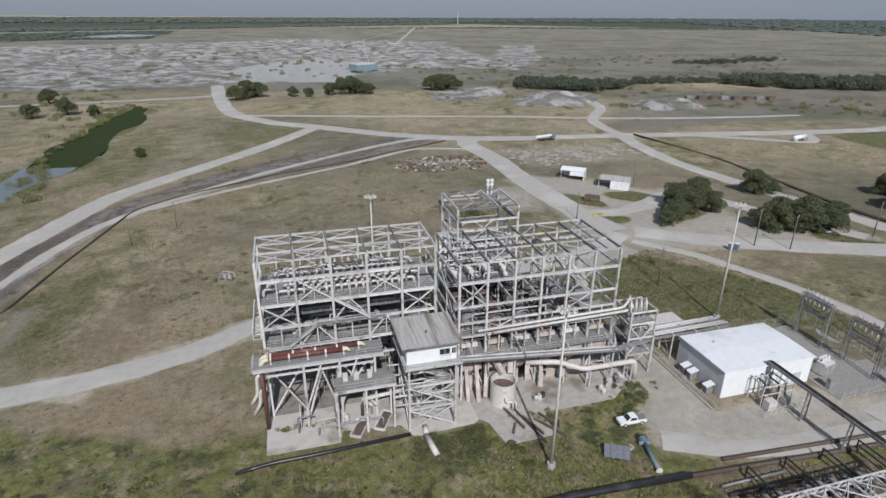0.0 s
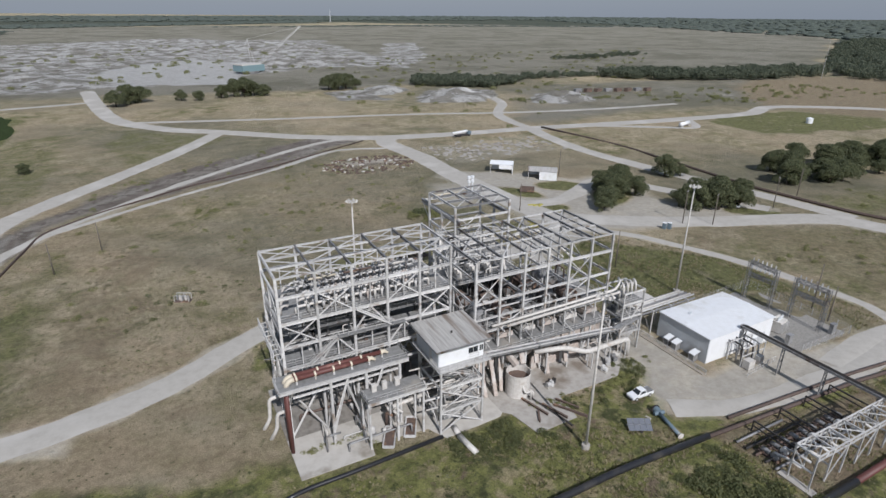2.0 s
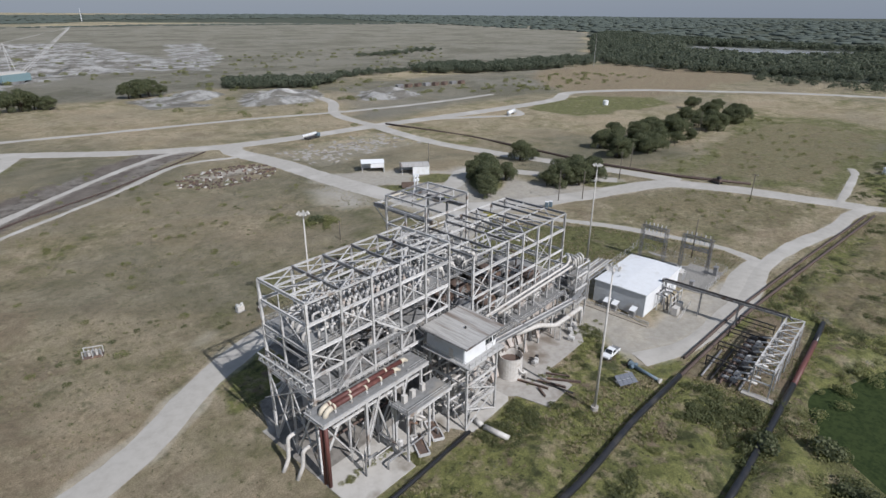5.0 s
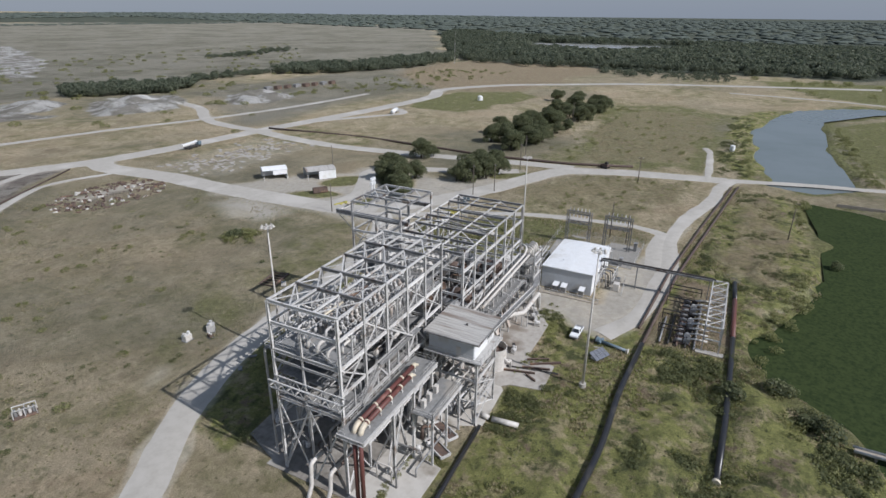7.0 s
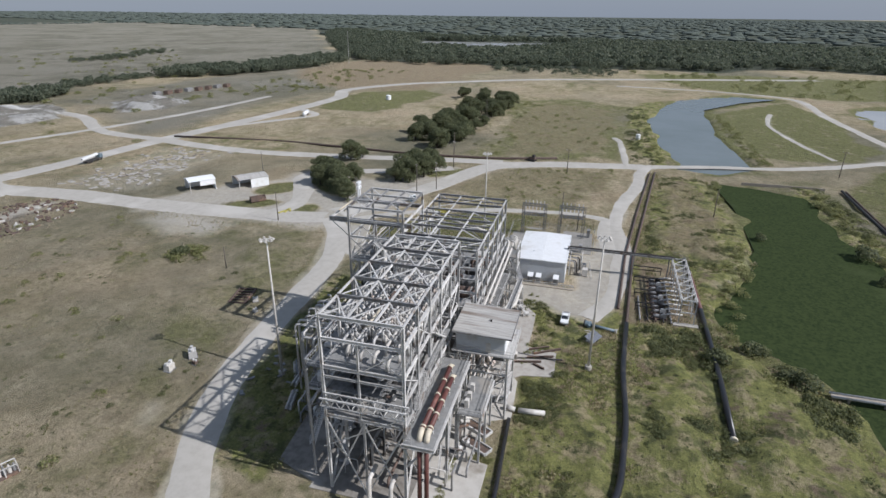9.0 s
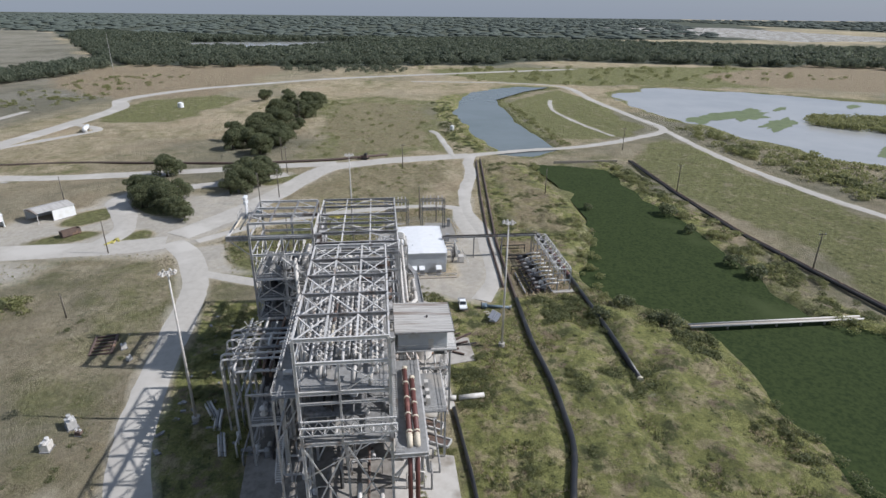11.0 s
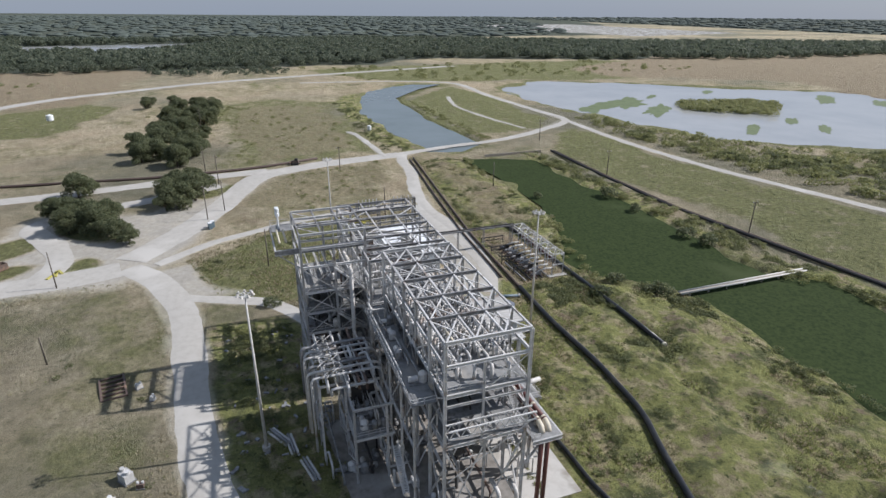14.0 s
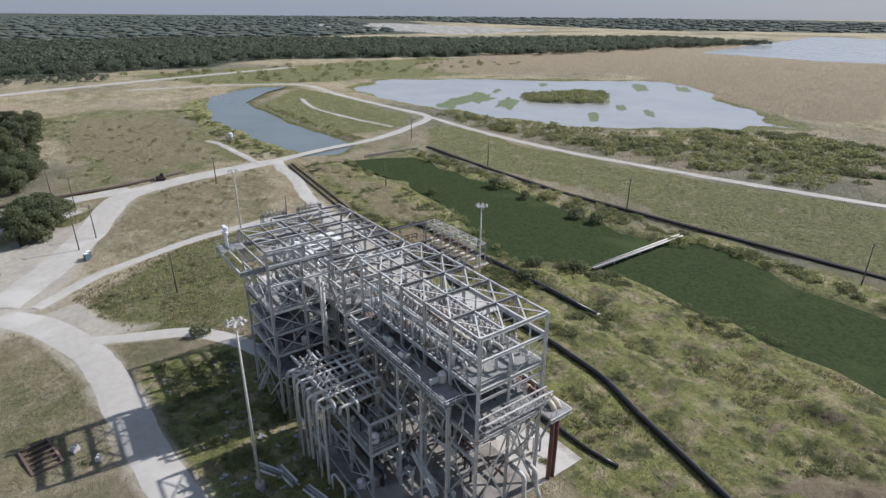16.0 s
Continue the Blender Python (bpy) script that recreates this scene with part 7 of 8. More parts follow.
GREYS, DARKS = (STEEL, PALE, STEEL, STEEL_DARK), (STEEL_DARK, RUST, STEEL_DARK, DARK, STEEL)
clutter(-6, 24.5, 96.2, 107.5, 15.46, 22, 10, GREYS + DARKS, 3.4)
clutter(-6, 24.5, 99.4, 107.5, 19.76, 14, 6, DARKS, 3.6)
clutter(-4.5, 24.5, 108.9, 112.0, 21.86, 8, 4, GREYS, 2.2)
clutter(-6, 24, 96.5, 111, 0.13, 16, 9, GREYS + DARKS, 5)
clutter(30, 63, 93.4, 109.4, 9.36, 26, 10, DARKS + (PINK,), 3.4)
clutter(30, 63, 93.4, 109.4, 13.76, 26, 10, DARKS, 4.5)
clutter(30, 45.5, 102, 109.4, 20.26, 12, 5, GREYS, 3.4)
clutter(31, 68, 91.5, 109.4, 0.13, 18, 8, GREYS + (PINK, PINK), 6)
for z in (8.26, 13.26, 17.76, 22.26):
    clutter(34.6, 47.4, 110.4, 121.4, z, 10, 4, GREYS + DARKS, 3.6)
clutter(6, 20, 112.9, 118.4, 9.26, 12, 5, GREYS + DARKS, 4.4)
clutter(9, 24, 113, 123, 15.2, 16, 0, GREYS + (RUST,), 2.6)
clutter(5, 24, 113, 123, 0.1, 10, 5, GREYS + DARKS, 4.5)
clutter(18, 26, 87.5, 92.6, 0.13, 8, 2, GREYS, 6)
clutter(66.4, 71.6, 90, 95, 5.26, 5, 1, GREYS, 3)
clutter(66.4, 71.6, 90, 95, 9.26, 5, 1, GREYS, 3)
clutter(-4, 14, 87, 94, 0.13, 6, 2, GREYS, 3.5)
for k in range(1, 15):
    x = -7.2 + 32.5 * k / 15
    for z in (23.75, 14.9):
        beam(hall, (x, AY0 + 0.2, z), (x, AY1 - 0.2, z), 0.3, 0.16, "joist")
for k in range(1, 18):
    x = 29.4 + 34.1 * k / 18
    for z in (13.3, 8.9):
        # Mill joists are darker than those of the west hall.
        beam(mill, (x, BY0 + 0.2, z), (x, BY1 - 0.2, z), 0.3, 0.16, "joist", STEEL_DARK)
for x in AX[:-1]:
    for z0, z1 in ((15.4, 19.0), (24.3, 28.5)):
        column(hall, x + 3.25, AY0, z0, z1, 0.2)
        column(hall, x + 3.25, AY1, z0, z1, 0.2)
for a, b in zip(BX, BX[1:]):
    column(mill, (a + b) / 2, BY0, 9.2, 16.2, 0.2)
    column(mill, (a + b) / 2, BY1, 13.6, 24.8, 0.2)
rail(hall, [(-7, 95.7), (25, 95.7)], 15.5)
rail(hall, [(-7, 99.2), (25, 99.2)], 19.8)
rail(mill, [(63.4, 93), (63.4, 109.8), (29.6, 109.8)], 13.8)
stair(mill, (58, 99, 9.4), (53, 99, 13.7))
stair(mill, (33, 91.6, 0.2), (42, 91.6, 9.2))
stair(hall, (24, 110.6, 15), (17, 110.6, 21.8))
stair(tower, (44, 123, 0.2), (38, 123, 8.0))

single("strip_rail", Geo().tube([(-80, 140, 0.3), (-74.7, 154, 0.3), (-69.5, 185, 0.3), (-59, 236, 0.3), (-42, 252, 0.3), (-7.5, 275, 0.3), (31, 292, 0.3), (66, 313, 0.3), (93, 329, 0.3)], 0.34, 8, bend=6), BROWNPIPE, "long rusty pipe lying on the stripped earth", "pipeline", smooth=True)
single("road_pipeline", Geo().tube([(214, 316, 0.6), (219, 280, 0.6), (222, 246, 0.6), (218, 198, 0.6), (215, 163, 0.6), (219, 122, 0.6), (229, 92, 0.6)], 0.6, 10, bend=8), BROWNPIPE, "long rusty pipeline beside the dirt road", "pipeline", smooth=True)
dbl = random.Random(4)
g = Geo()
for i in range(230):
    x, y = 154 + dbl.choice((-1, 1)) * 38 * dbl.random() ** 1.4, 281 + dbl.uniform(-23, 23) * dbl.random() ** 0.5
    g.box((x, y, 0.02), (dbl.uniform(0.6, 3.2), dbl.uniform(0.6, 2.6), dbl.uniform(0.2, 0.5)), rz=dbl.uniform(0, 90))
tagged(single("broken_concrete", g, CONCRETE, "scattered broken concrete pads on a cleared lot", "rubble"), kind="stuff")
g, k = Geo(), Geo()
for i in range(220):
    a, r = dbl.uniform(0, 6.28), dbl.random() ** 0.4
    x, y = 76 + 24 * r * math.cos(a), 276 + 17 * r * math.sin(a)
    (g if i % 6 else k).box((x, y, 0.3), (dbl.uniform(0.3, 2.4), dbl.uniform(0.3, 1.2), dbl.uniform(0.2, 0.9)), rz=dbl.uniform(0, 180), rx=dbl.uniform(-20, 20))
tagged(single("scrap_heap", g, RUST, "heap of rusty scrap in the meadow", "scrap"), kind="stuff")
tagged(single("pale_debris", k, PALE, "pale debris among the scrap", "scrap"), kind="stuff")
g = Geo()
for i in range(70):
    x, y = dbl.uniform(10, 62), dbl.uniform(113, 139)
    g.box((x, y, 0.12), (dbl.uniform(0.2, 1.6), dbl.uniform(0.2, 0.8), dbl.uniform(0.1, 0.5)), rz=dbl.uniform(0, 180))
tagged(single("yard_litter", g, STEEL_DARK, "small metal litter on the ground behind the hall", "litter"), kind="stuff")


# ---- plants ----
rng = np.random.RandomState(7)


def leaf_cloud(n, lobes, size):
    """Small leaf quads over the shells of several lobes (centre, radii)."""
    w = np.array([r[0] * r[1] for _, r in lobes])
    pick = rng.choice(len(lobes), n, p=w / w.sum())
    d = rng.normal(size=(n, 3))
    d /= np.linalg.norm(d, axis=1)[:, None]
    d[:, 2] = np.where(d[:, 2] < -0.6, -d[:, 2], d[:, 2])
    c = np.array([lobes[i][0] for i in pick]) + d * np.array([lobes[i][1] for i in pick]) * rng.uniform(0.72, 1.08, (n, 1))
    nrm = d + rng.normal(scale=0.55, size=(n, 3))
    nrm /= np.linalg.norm(nrm, axis=1)[:, None]
    a = np.cross(nrm, rng.normal(size=(n, 3)))
    a /= np.linalg.norm(a, axis=1)[:, None]
    b = np.cross(nrm, a)
    s = size * rng.uniform(0.6, 1.4, (n, 1))
    v = np.stack([c - a * s, c - b * s * 0.8, c + a * s, c + b * s * 0.8], 1).reshape(-1, 3)
    return v, np.arange(4 * n).reshape(n, 4)


def mesh_of(name, v, f, material):
    me = bpy.data.meshes.new(name)
    me.vertices.add(len(v))
    me.vertices.foreach_set("co", np.asarray(v, np.float32).ravel())
    k = f.shape[1]
    me.loops.add(f.size)
    me.loops.foreach_set("vertex_index", f.ravel().astype(np.int32))
    me.polygons.add(len(f))
    me.polygons.foreach_set("loop_start", np.arange(len(f), dtype=np.int32) * k)
    me.polygons.foreach_set("loop_total", np.full(len(f), k, np.int32))
    me.update(calc_edges=True)
    me.materials.append(material)
    return me


def scatter(name, variants, xy, scale, material, label, category, flat=1.0, z=None):
    """Many copies of a few shapes joined into one mesh."""
    vs, fs, o = [], [], 0
    for i, (x, y) in enumerate(xy):
        v, f = variants[i % len(variants)]
        a = rng.uniform(0, 6.28)
        c, s = math.cos(a), math.sin(a)
        k = scale[i]
        w = np.stack([(v[:, 0] * c - v[:, 1] * s) * k + x, (v[:, 0] * s + v[:, 1] * c) * k + y, v[:, 2] * k * flat + (z[i] if z is not None else 0)], 1)
        vs.append(w)
        fs.append(f + o)
        o += len(v)
    ob = new(name, mesh_of(name, np.concatenate(vs), np.concatenate(fs), material))
    return tagged(ob, label, category, kind="stuff")


def oak(name, h, r, leaves, seed, material):
    """An oak: trunk with limbs, and a crown of lobes of small leaves."""
    q = random.Random(seed)
    lobes = []
    limbs = Geo().tube([(0, 0, -0.2), (0.1, 0, h * 0.25), (0.0, 0.2, h * 0.5)], [0.07 * r + 0.1, 0.05 * r + 0.08, 0.05 * r], 7)
    for i in range(15):
        a, d = 0.84 * i + q.uniform(0, 0.5), r * q.uniform(0.3, 0.75)
        c = (d * math.cos(a), d * math.sin(a), h * q.uniform(0.14, 0.80))
        k = r * q.uniform(0.27, 0.48)
        lobes.append((c, (k, k, k * 0.85)))
        limbs.tube([(0, 0, h * 0.25), (c[0] * 0.5, c[1] * 0.5, h * 0.42), c], [0.035 * r + 0.05, 0.03 * r, 0.01 * r + 0.02], 5)
    lobes.append(((0, 0, h * 0.78), (r * 0.5, r * 0.5, h * 0.22)))
    th = thing(name, "dark green broad oak with a ragged crown", "tree", group="trees")
    part("trunk", limbs, BARK, th)
    v, f = leaf_cloud(leaves, lobes, 0.03 * r + 0.06)
    ob = new("crown", mesh_of("crown", v, f, material))
    ob.parent = th
    return th


protos = [oak("oak_tree", 10.5, 6.0, 7500, s, LEAF) for s in (1, 2, 3)]
SPOTS = [(149, 180, 1.0), (143, 176, .8), (156, 184, 1.0), (163, 190, .9), (137, 171, .75), (150, 189, .9), (168, 197, .8), (133, 168, .55), (160, 178, .8),
         (195, 194, 1.0), (201, 190, .6), (168, 153, 1.0), (176, 149, 1.1), (183, 155, 1.1), (175, 159, 1.0), (190, 151, 1.0), (184, 146, .9), (165, 159, .7),
         (-26, 538, 1.5), (-36, 528, 1.2), (-18, 541, 1.3), (44, 540, 1.1), (55, 545, 1.5), (63, 542, 1.6), (72, 546, 1.2), (12, 540, .9), (26, 536, .8), (80, 540, 1.0),
         (143, 556, 1.3), (151, 552, 1.5), (160, 556, 1.4), (168, 553, 1.0), (427, 190, .9), (-74, 330, .5), (-150, 480, 1.2), (-170, 470, 1.0), (-130, 470, .8), (-180, 540, 1.2)]
q = random.Random(5)
for i in range(44):
    t = q.random()
    SPOTS.append((236 + 190 * t + q.uniform(-7, 7), 166 - 10 * t + q.uniform(-16, 16), q.uniform(0.65, 1.15)))
for i, (x, y, s) in enumerate(SPOTS):
    src = protos[i % 3]
    ob = copy_thing(src, pose(x, y, 0, 0, 0, 77 * i))
    ob.scale = (s * q.uniform(0.9, 1.15), s * q.uniform(0.9, 1.15), s)
for p, (x, y) in zip(protos, ((247, 176), (262, 150), (300, 172))):
    p.matrix_world = pose(x, y, 0)

# low leaf clumps for woods and scrub
clump = [leaf_cloud(95, [((0, 0, 0.5), (0.85, 0.8, 0.5)), ((0.35, 0.2, 0.75), (0.45, 0.45, 0.35)), ((-0.3, -0.2, 0.65), (0.5, 0.45, 0.4))], 0.16) for _ in range(5)]


def crown_lump(seed):
    """A rough low crown for trees too far off to show leaves."""
    b = bmesh.new()
    bmesh.ops.create_icosphere(b, subdivisions=2, radius=1.0)
    q = np.random.RandomState(seed)
    v = np.array([p.co[:] for p in b.verts])
    f = np.array([[p.index for p in t.verts] for t in b.faces])
    b.free()
    v *= (1 + q.uniform(-0.3, 0.3, len(v)))[:, None]
    v[:, 2] = np.maximum(v[:, 2] * 0.7 + 0.45, -0.1)
    return v, f[np.array([v[t][:, 2].max() for t in f]) > 0.0]


lump = [crown_lump(i) for i in range(5)]
bush = [leaf_cloud(170, [((0, 0, 0.25), (0.9, 0.8, 0.5)), ((0.5, 0.3, 0.35), (0.5, 0.5, 0.45)), ((-0.4, 0.3, 0.3), (0.45, 0.5, 0.35))], 0.095) for _ in range(5)]
tuft = []
for _ in range(6):
    n = 9
    a = rng.uniform(0, 6.28, n)
    r, h = rng.uniform(0.25, 0.75, n), rng.uniform(0.35, 0.9, n)
    d = np.stack([np.cos(a), np.sin(a)], 1)
    s = np.stack([-d[:, 1], d[:, 0]], 1) * 0.16
    base = d * r[:, None] * 0.2
    v = np.stack([np.c_[base - s, np.zeros(n) - 0.05], np.c_[base + s, np.zeros(n) - 0.05], np.c_[d * r[:, None], h]], 1).reshape(-1, 3)
    tuft.append((v, np.arange(3 * n).reshape(n, 3)))


def woods(count, outline, gap=0.0):
    """Random places inside an outline."""
    p = np.array(outline, float)
    lo, hi = p.min(0), p.max(0)
    xy = rng.uniform(lo, hi, (count * 4, 2))
    return xy[outside(xy[:, 0], xy[:, 1], outline) < -gap][:count]


FOREST = [(771, 460), (690, 336), (712, 282), (737, 197), (728, 90), (735, -60), (800, -98), (815, -195), (745, -353), (665, -640), (650, -1000), (620, -1290), (930, -1300), (1100, -700), (1350, -300), (1400, 420), (1700, 900), (1333, 763)]
near = woods(5200, FOREST)
near = near[outside(near[:, 0], near[:, 1], PONDS["forest_lagoon"]) > 15]
rim = outside(near[:, 0], near[:, 1], FOREST) > -75
fine_clump = [leaf_cloud(230, [((0, 0, 0.5), (0.8, 0.75, 0.5)), ((0.35, 0.2, 0.78), (0.42, 0.42, 0.34)), ((-0.3, -0.25, 0.66), (0.46, 0.42, 0.38)), ((0.1, -0.4, 0.5), (0.4, 0.36, 0.4))], 0.095) for _ in range(6)]
scatter("forest", clump, near[~rim], rng.uniform(8, 13, (~rim).sum()), HAZED_LEAF, "dense dark woodland far behind the fields", "woodland", 0.95)
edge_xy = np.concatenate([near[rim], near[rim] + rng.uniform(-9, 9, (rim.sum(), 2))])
scatter("forest_edge", fine_clump, edge_xy, rng.uniform(4.5, 11, len(edge_xy)), HAZED_LEAF, "ragged edge of the woodland with single crowns", "woodland", 1.05)
def belts(rows):
    xy = [woods(count, outline) for count, outline, size in rows]
    sc = [rng.uniform(*size, len(p)) for p, (_, _, size) in zip(xy, rows)]
    return np.concatenate(xy), np.concatenate(sc)


xy, sc = belts([(210, [(231, 550), (293, 503), (345, 530), (300, 575), (250, 592)], (4.5, 8.5)),
                (70, [(340, 532), (372, 546), (460, 541), (470, 560), (380, 572)], (3, 6.5)),
                (400, [(460, 541), (475, 506), (519, 466), (602, 437), (713, 424), (771, 455), (720, 500), (600, 500), (540, 540)], (4.5, 10.5)),
                (90, [(640, 60), (720, 60), (720, 240), (650, 200)], (2, 6)),
                (90, [(560, 760), (760, 800), (800, 770), (600, 730)], (3, 6))])
scatter("tree_belt", fine_clump, xy, sc, HAZED_LEAF, "belts of dark trees between the fields", "woodland", 1.0)
xy, sc = belts([(700, [(230, 2380), (900, 2500), (2400, 1900), (2400, 1820), (900, 2360)], (8, 15)),
                (1200, [(-900, 2100), (900, 3000), (900, 3300), (-900, 2500)], (12, 22)),
                (3600, [(-2200, 3300), (4300, 3300), (4300, 4800), (-2200, 4800)], (18, 34)),
                (3200, [(1700, 900), (4800, 900), (4800, 3300), (2400, 3300)], (14, 30)),
                (3400, [(1450, 850), (4800, 850), (4800, -2200), (1500, -900)], (12, 28)),
                (1900, [(1300, -1900), (4500, -1900), (4500, -4500), (-800, -4500), (0, -3200)], (18, 34)),
                (700, [(-1500, 1700), (-300, 2200), (-300, 1650), (-900, 1480)], (7, 13))])
keep = np.min([outside(xy[:, 0], xy[:, 1], PONDS[k]) for k in ("far_lagoon", "east_lagoon", "forest_lagoon")], 0) > 20
# Horizon crowns carry their haze as a bluish base colour.
scatter("far_woods", lump, xy[keep], sc[keep] * 0.72, HAZED_WOODS, "far dark woods along the horizon", "woodland", 0.3)

# bushes: canal and lake banks, field edges, the weedy bank south of the hall
xy, sc = [], []
for count, outline, size in ((90, [(210, 24), (130, 22), (60, 42), (30, 26), (30, 18), (60, 36), (100, 24), (204, 18)], (1.0, 2.4)),
                             (120, [(200, -17), (100, -19), (40, -15), (30, -28), (-60, -20), (-60, -26), (40, -33), (200, -24)], (1.0, 3.0)),
                             (330, [(290, -100), (200, -98), (116, -108), (40, -130), (40, -225), (90, -240), (150, -180), (210, -135), (290, -118)], (2.0, 5.5)),
                             (260, [(329, -225), (300, -205), (255, -250), (290, -300), (315, -290)], (3.0, 5.5)),
                             (70, [(222, 38), (300, 40), (430, 38), (470, 15), (420, 40), (230, 44)], (1.0, 2.4)),
                             (70, [(240, -8), (350, -6), (420, -12), (350, -14), (240, -14)], (1.0, 2.6)),
                             (120, [(20, 58), (62, 56), (64, 44), (56, 28), (30, 24), (14, 40)], (0.4, 1.2)),
                             (110, [(-8, 82), (16, 81), (34, 72), (36, 62), (10, 60), (-8, 66)], (0.35, 0.8)),
                             (60, [(36, 84), (56, 82), (70, 88), (72, 84), (60, 78), (40, 80)], (0.4, 0.8)),
                             (34, [(-7, 91.2), (5, 91.4), (5, 90.2), (-7, 90.0)], (0.3, 0.7)), (20, [(5, 88), (6.4, 88), (7, 84), (5.4, 84)], (0.3, 0.6)),
                             (90, [(20, 122), (60, 124), (66, 140), (10, 136), (-8, 118)], (0.5, 1.6)),
                             (140, [(560, -10), (700, 60), (720, -380), (560, -480), (520, -110)], (2.0, 6.0)),
                             (90, [(-96, 260), (-118, 250), (-130, 500), (-112, 520), (-122, 340)], (1.5, 3.5)),
                             (160, [(-260, 300), (-130, 300), (-130, 620), (-300, 620)], (1.0, 4.0)),
                             (120, [(240, 70), (420, 60), (430, 200), (230, 140)], (0.8, 2.2)),
                             (120, [(300, 420), (600, 400), (640, 300), (420, 330)], (1.2, 4.0)),
                             (170, [(-70, 150), (-20, 150), (60, 200), (90, 240), (40, 330), (-40, 300)], (0.6, 1.8)),
                             (14, [(62, 186), (72, 190), (74, 200), (64, 204)], (1.6, 3.0)),
                             (60, [(146, 115), (160, 72), (215, 62), (205, 112)], (0.6, 1.6)),
                             (300, [(-400, 640), (300, 720), (300, 1300), (-500, 1300)], (2.0, 6.0)),
                             (260, [(200, 320), (600, 600), (900, 900), (200, 900), (120, 420)], (1.5, 4.5))):
    w_ = woods(count, outline)
    xy.append(w_)
    sc.append(rng.uniform(*size, len(w_)))
xy, sc = np.concatenate(xy), np.concatenate(sc)
keep = road_gap(xy[:, 0], xy[:, 1]) > 1.5
scatter("scrub_bushes", bush, xy[keep], sc[keep], SHRUB, "scattered green scrub on banks and field edges", "bushes", 0.9)
spots, sizes = [], []
for count, outline, size in ((520, [(-60, 92), (-10, 82), (30, 72), (60, 58), (64, 44), (46, 26), (20, 22), (-60, 28)], (0.4, 1.3)),
                             (260, [(14, 56), (62, 56), (66, 42), (56, 28), (40, 22), (24, 24), (18, 40)], (0.8, 2.2)),
                             (90, [(28, 38), (60, 38), (50, 24), (38, 18), (28, 20)], (1.4, 2.8)),
                             (420, [(108, 56), (212, 43), (206, 24), (158, 20), (112, 22), (98, 30)], (0.5, 1.7)),
                             (260, [(206, -14), (100, -19), (46, -17), (34, -27), (-60, -19), (-60, -28), (36, -34), (206, -25)], (0.8, 2.2)),
                             (160, [(215, 40), (300, 42), (430, 40), (430, 52), (240, 58)], (0.6, 2.0)),
                             (520, [(291, -116), (230, -118), (196, -115), (167, -135), (150, -181), (142, -213), (103, -244), (54, -253), (21, -150), (56, -139), (94, -131), (137, -118), (186, -100), (241, -102)], (1.5, 4.6)),
                             (160, [(-140, 30), (20, 22), (20, 17), (-140, 12)], (0.8, 2.0)),
                             (140, [(-62, 134), (-30, 134), (60, 160), (98, 166), (90, 220), (20, 250), (-40, 220)], (0.35, 1.1)),
                             (110, [(17, 82), (30, 82.6), (35, 75), (40, 70), (18, 70)], (0.5, 1.3)),
                             (60, [(42, 82), (58, 86), (66, 88), (70, 84), (60, 76), (44, 78)], (0.4, 1.0)),
                             (150, [(26, 124), (60, 114), (66, 138), (40, 140), (22, 134)], (0.5, 1.5)),
                             (60, [(80, 140), (108, 148), (134, 116), (138, 90), (112, 104)], (0.4, 1.1))):
    w_ = woods(count * 2, outline)
    w_ = w_[wave(w_[:, 0], w_[:, 1], 11, 71) + 0.5 * wave(w_[:, 0], w_[:, 1], 4, 72) > 0.05]
    spots.append(w_)
    sizes.append(rng.uniform(*size, len(w_)))
spots, sizes = np.concatenate(spots), np.concatenate(sizes)
keep = (road_gap(spots[:, 0], spots[:, 1]) > 1.5) & (outside(spots[:, 0], spots[:, 1], RACKYARD) > 0.5) & (line_gap(spots[:, 0], spots[:, 1], [(-120, 96), (-40, 76), (-5, 66), (4, 62.6), (22, 61.2), (40, 61.6), (61, 60.4), (104, 57.6), (215, 44)]) > 2)
scatter("bank_thicket", bush, spots[keep], sizes[keep], THICKET, "dark green weedy thickets on the banks", "bushes", 0.8)
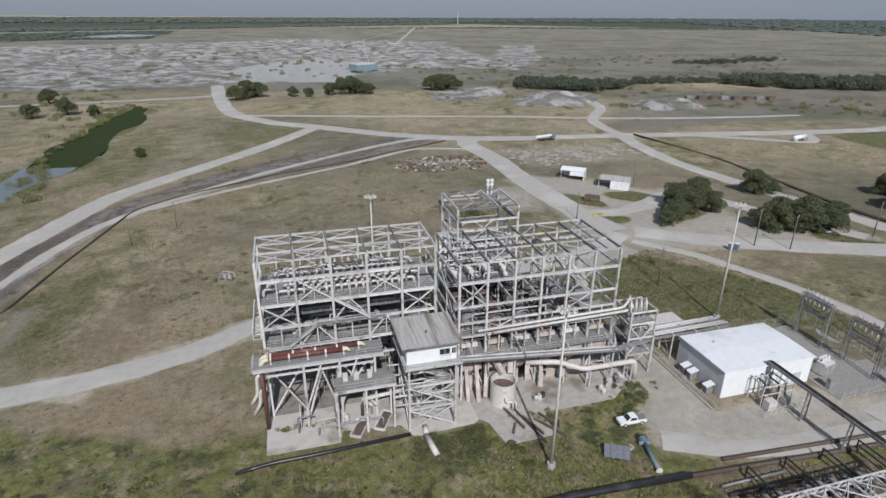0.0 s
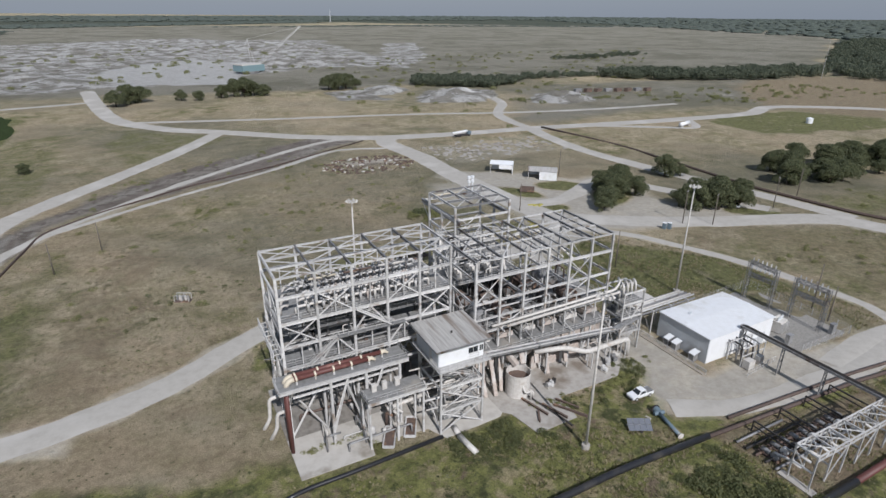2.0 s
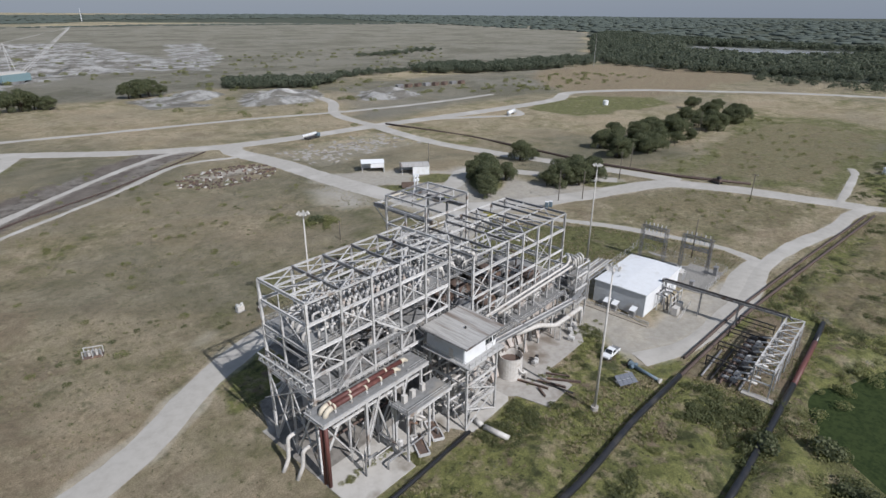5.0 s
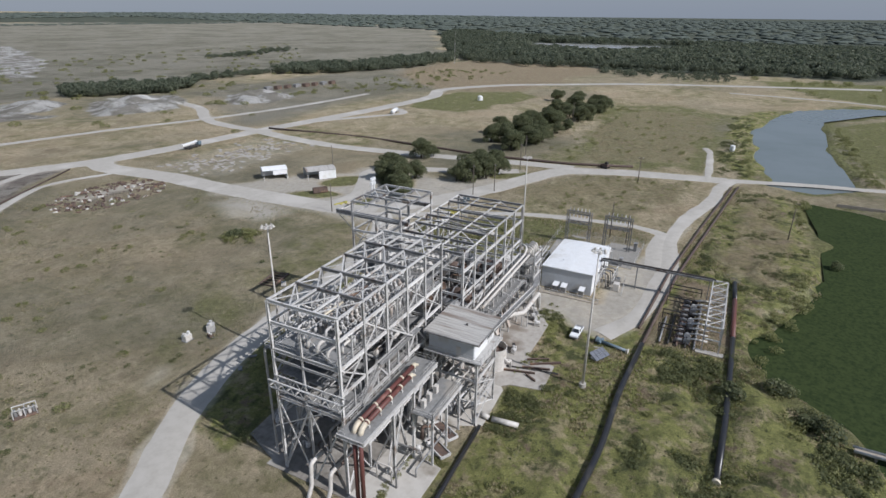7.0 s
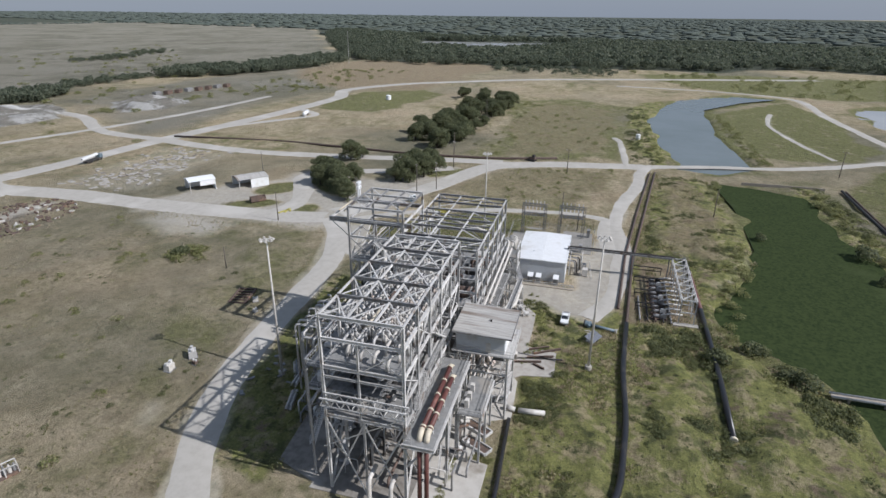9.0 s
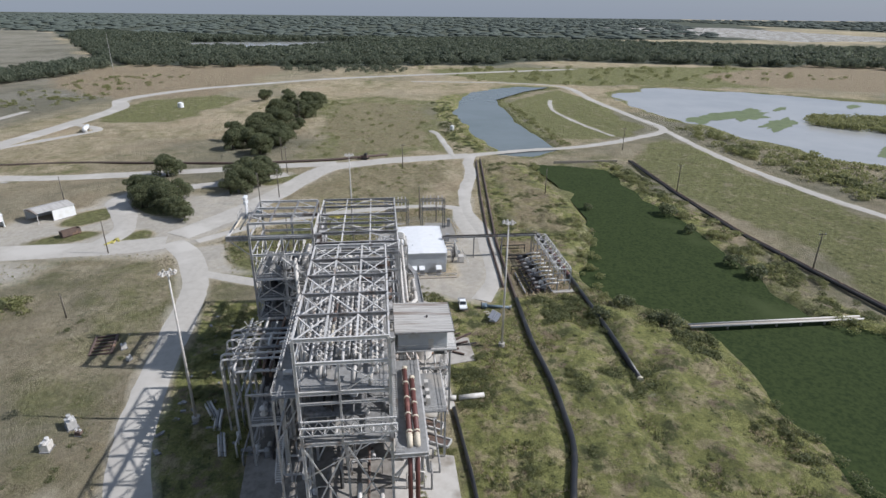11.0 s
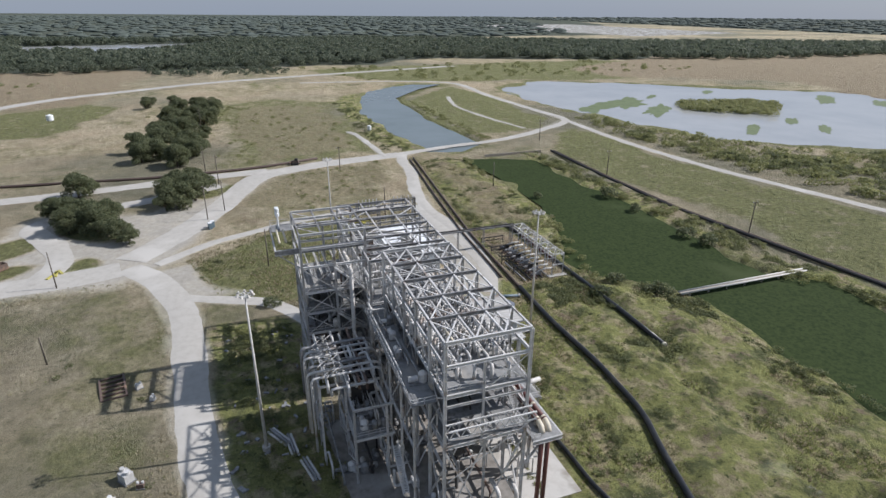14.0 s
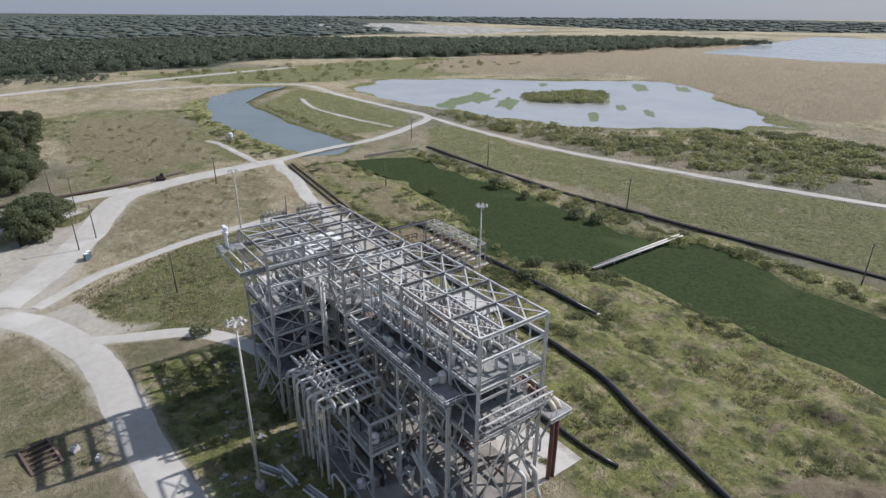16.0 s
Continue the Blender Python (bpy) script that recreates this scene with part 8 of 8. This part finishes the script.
for x, y, s in ((126, -15, 4.2), (107, -14, 2.8), (78, -13, 3.4), (70, -15, 3.6), (45, 24, 3.4), (50, 41, 3.0), (47, 27, 2.4), (56, 32, 3.0), (135, 14, 2.2), (67, 196, 3.0), (74, 127, 2.6)):
    v, f = leaf_cloud(420, [((0, 0, 0.35), (0.95, 0.8, 0.55)), ((0.5, 0.2, 0.5), (0.5, 0.55, 0.45)), ((-0.45, 0.25, 0.4), (0.5, 0.5, 0.42))], 0.1)
    ob = new("bush", mesh_of("bush", v, f, LEAF))
    ob.matrix_world = pose(x, y, 0, 0, 0, 40 * x) @ Matrix.Diagonal((s, s, s, 1))
    tagged(ob, "dense dark green rounded bush on the bank", "bush", "large bushes")


def grass(name, count, outline, size, material, label):
    xy = woods(count, outline)
    keep = (road_gap(xy[:, 0], xy[:, 1]) > 0.4) & ~((xy[:, 0] > -8.6) & (xy[:, 0] < 70) & (xy[:, 1] > 84.3) & (xy[:, 1] < 112)) & ~((xy[:, 0] > 57) & (xy[:, 0] < 125) & (xy[:, 1] > 58) & (xy[:, 1] < 99))
    for key in ("green_canal", "pond"):
        keep &= outside(xy[:, 0], xy[:, 1], PONDS[key]) > 1
    xy = xy[keep & (wave(xy[:, 0], xy[:, 1], 9, 31) + 0.6 * wave(xy[:, 0], xy[:, 1], 3.5, 32) > -0.25)]
    scatter(name, tuft, xy, rng.uniform(*size, len(xy)), material, label, "grass")


BANK = [(-70, 82), (-8, 84), (18, 82), (36, 74), (58, 72), (62, 62), (112, 60), (215, 46), (205, 22), (110, 20), (75, 40), (40, 18), (-60, 22), (-70, 60)]
MEADOW = [(-90, 130), (-30, 124), (0, 140), (40, 150), (100, 158), (108, 200), (96, 300), (40, 300), (-40, 250), (-90, 200)]
EAST = [(60, 116), (84, 140), (112, 150), (140, 116), (142, 70), (126, 70), (126, 100), (72, 102)]
grass("dry_grass", 17000, BANK, (0.3, 0.75), DRYTUFT, "tussocks of dry straw-coloured grass")
grass("green_grass", 17000, BANK, (0.3, 0.7), SHRUB, "tussocks of green weeds")
grass("dry_grass", 9000, MEADOW, (0.25, 0.6), DRYTUFT, "tussocks of dry meadow grass")
grass("green_grass", 5000, MEADOW, (0.25, 0.55), SHRUB, "tussocks of green meadow weeds")
grass("dry_grass", 3000, EAST, (0.35, 0.8), DRYTUFT, "tussocks of dry grass on the traffic island")
grass("green_grass", 3000, EAST, (0.3, 0.7), SHRUB, "tussocks of green weeds on the traffic island")
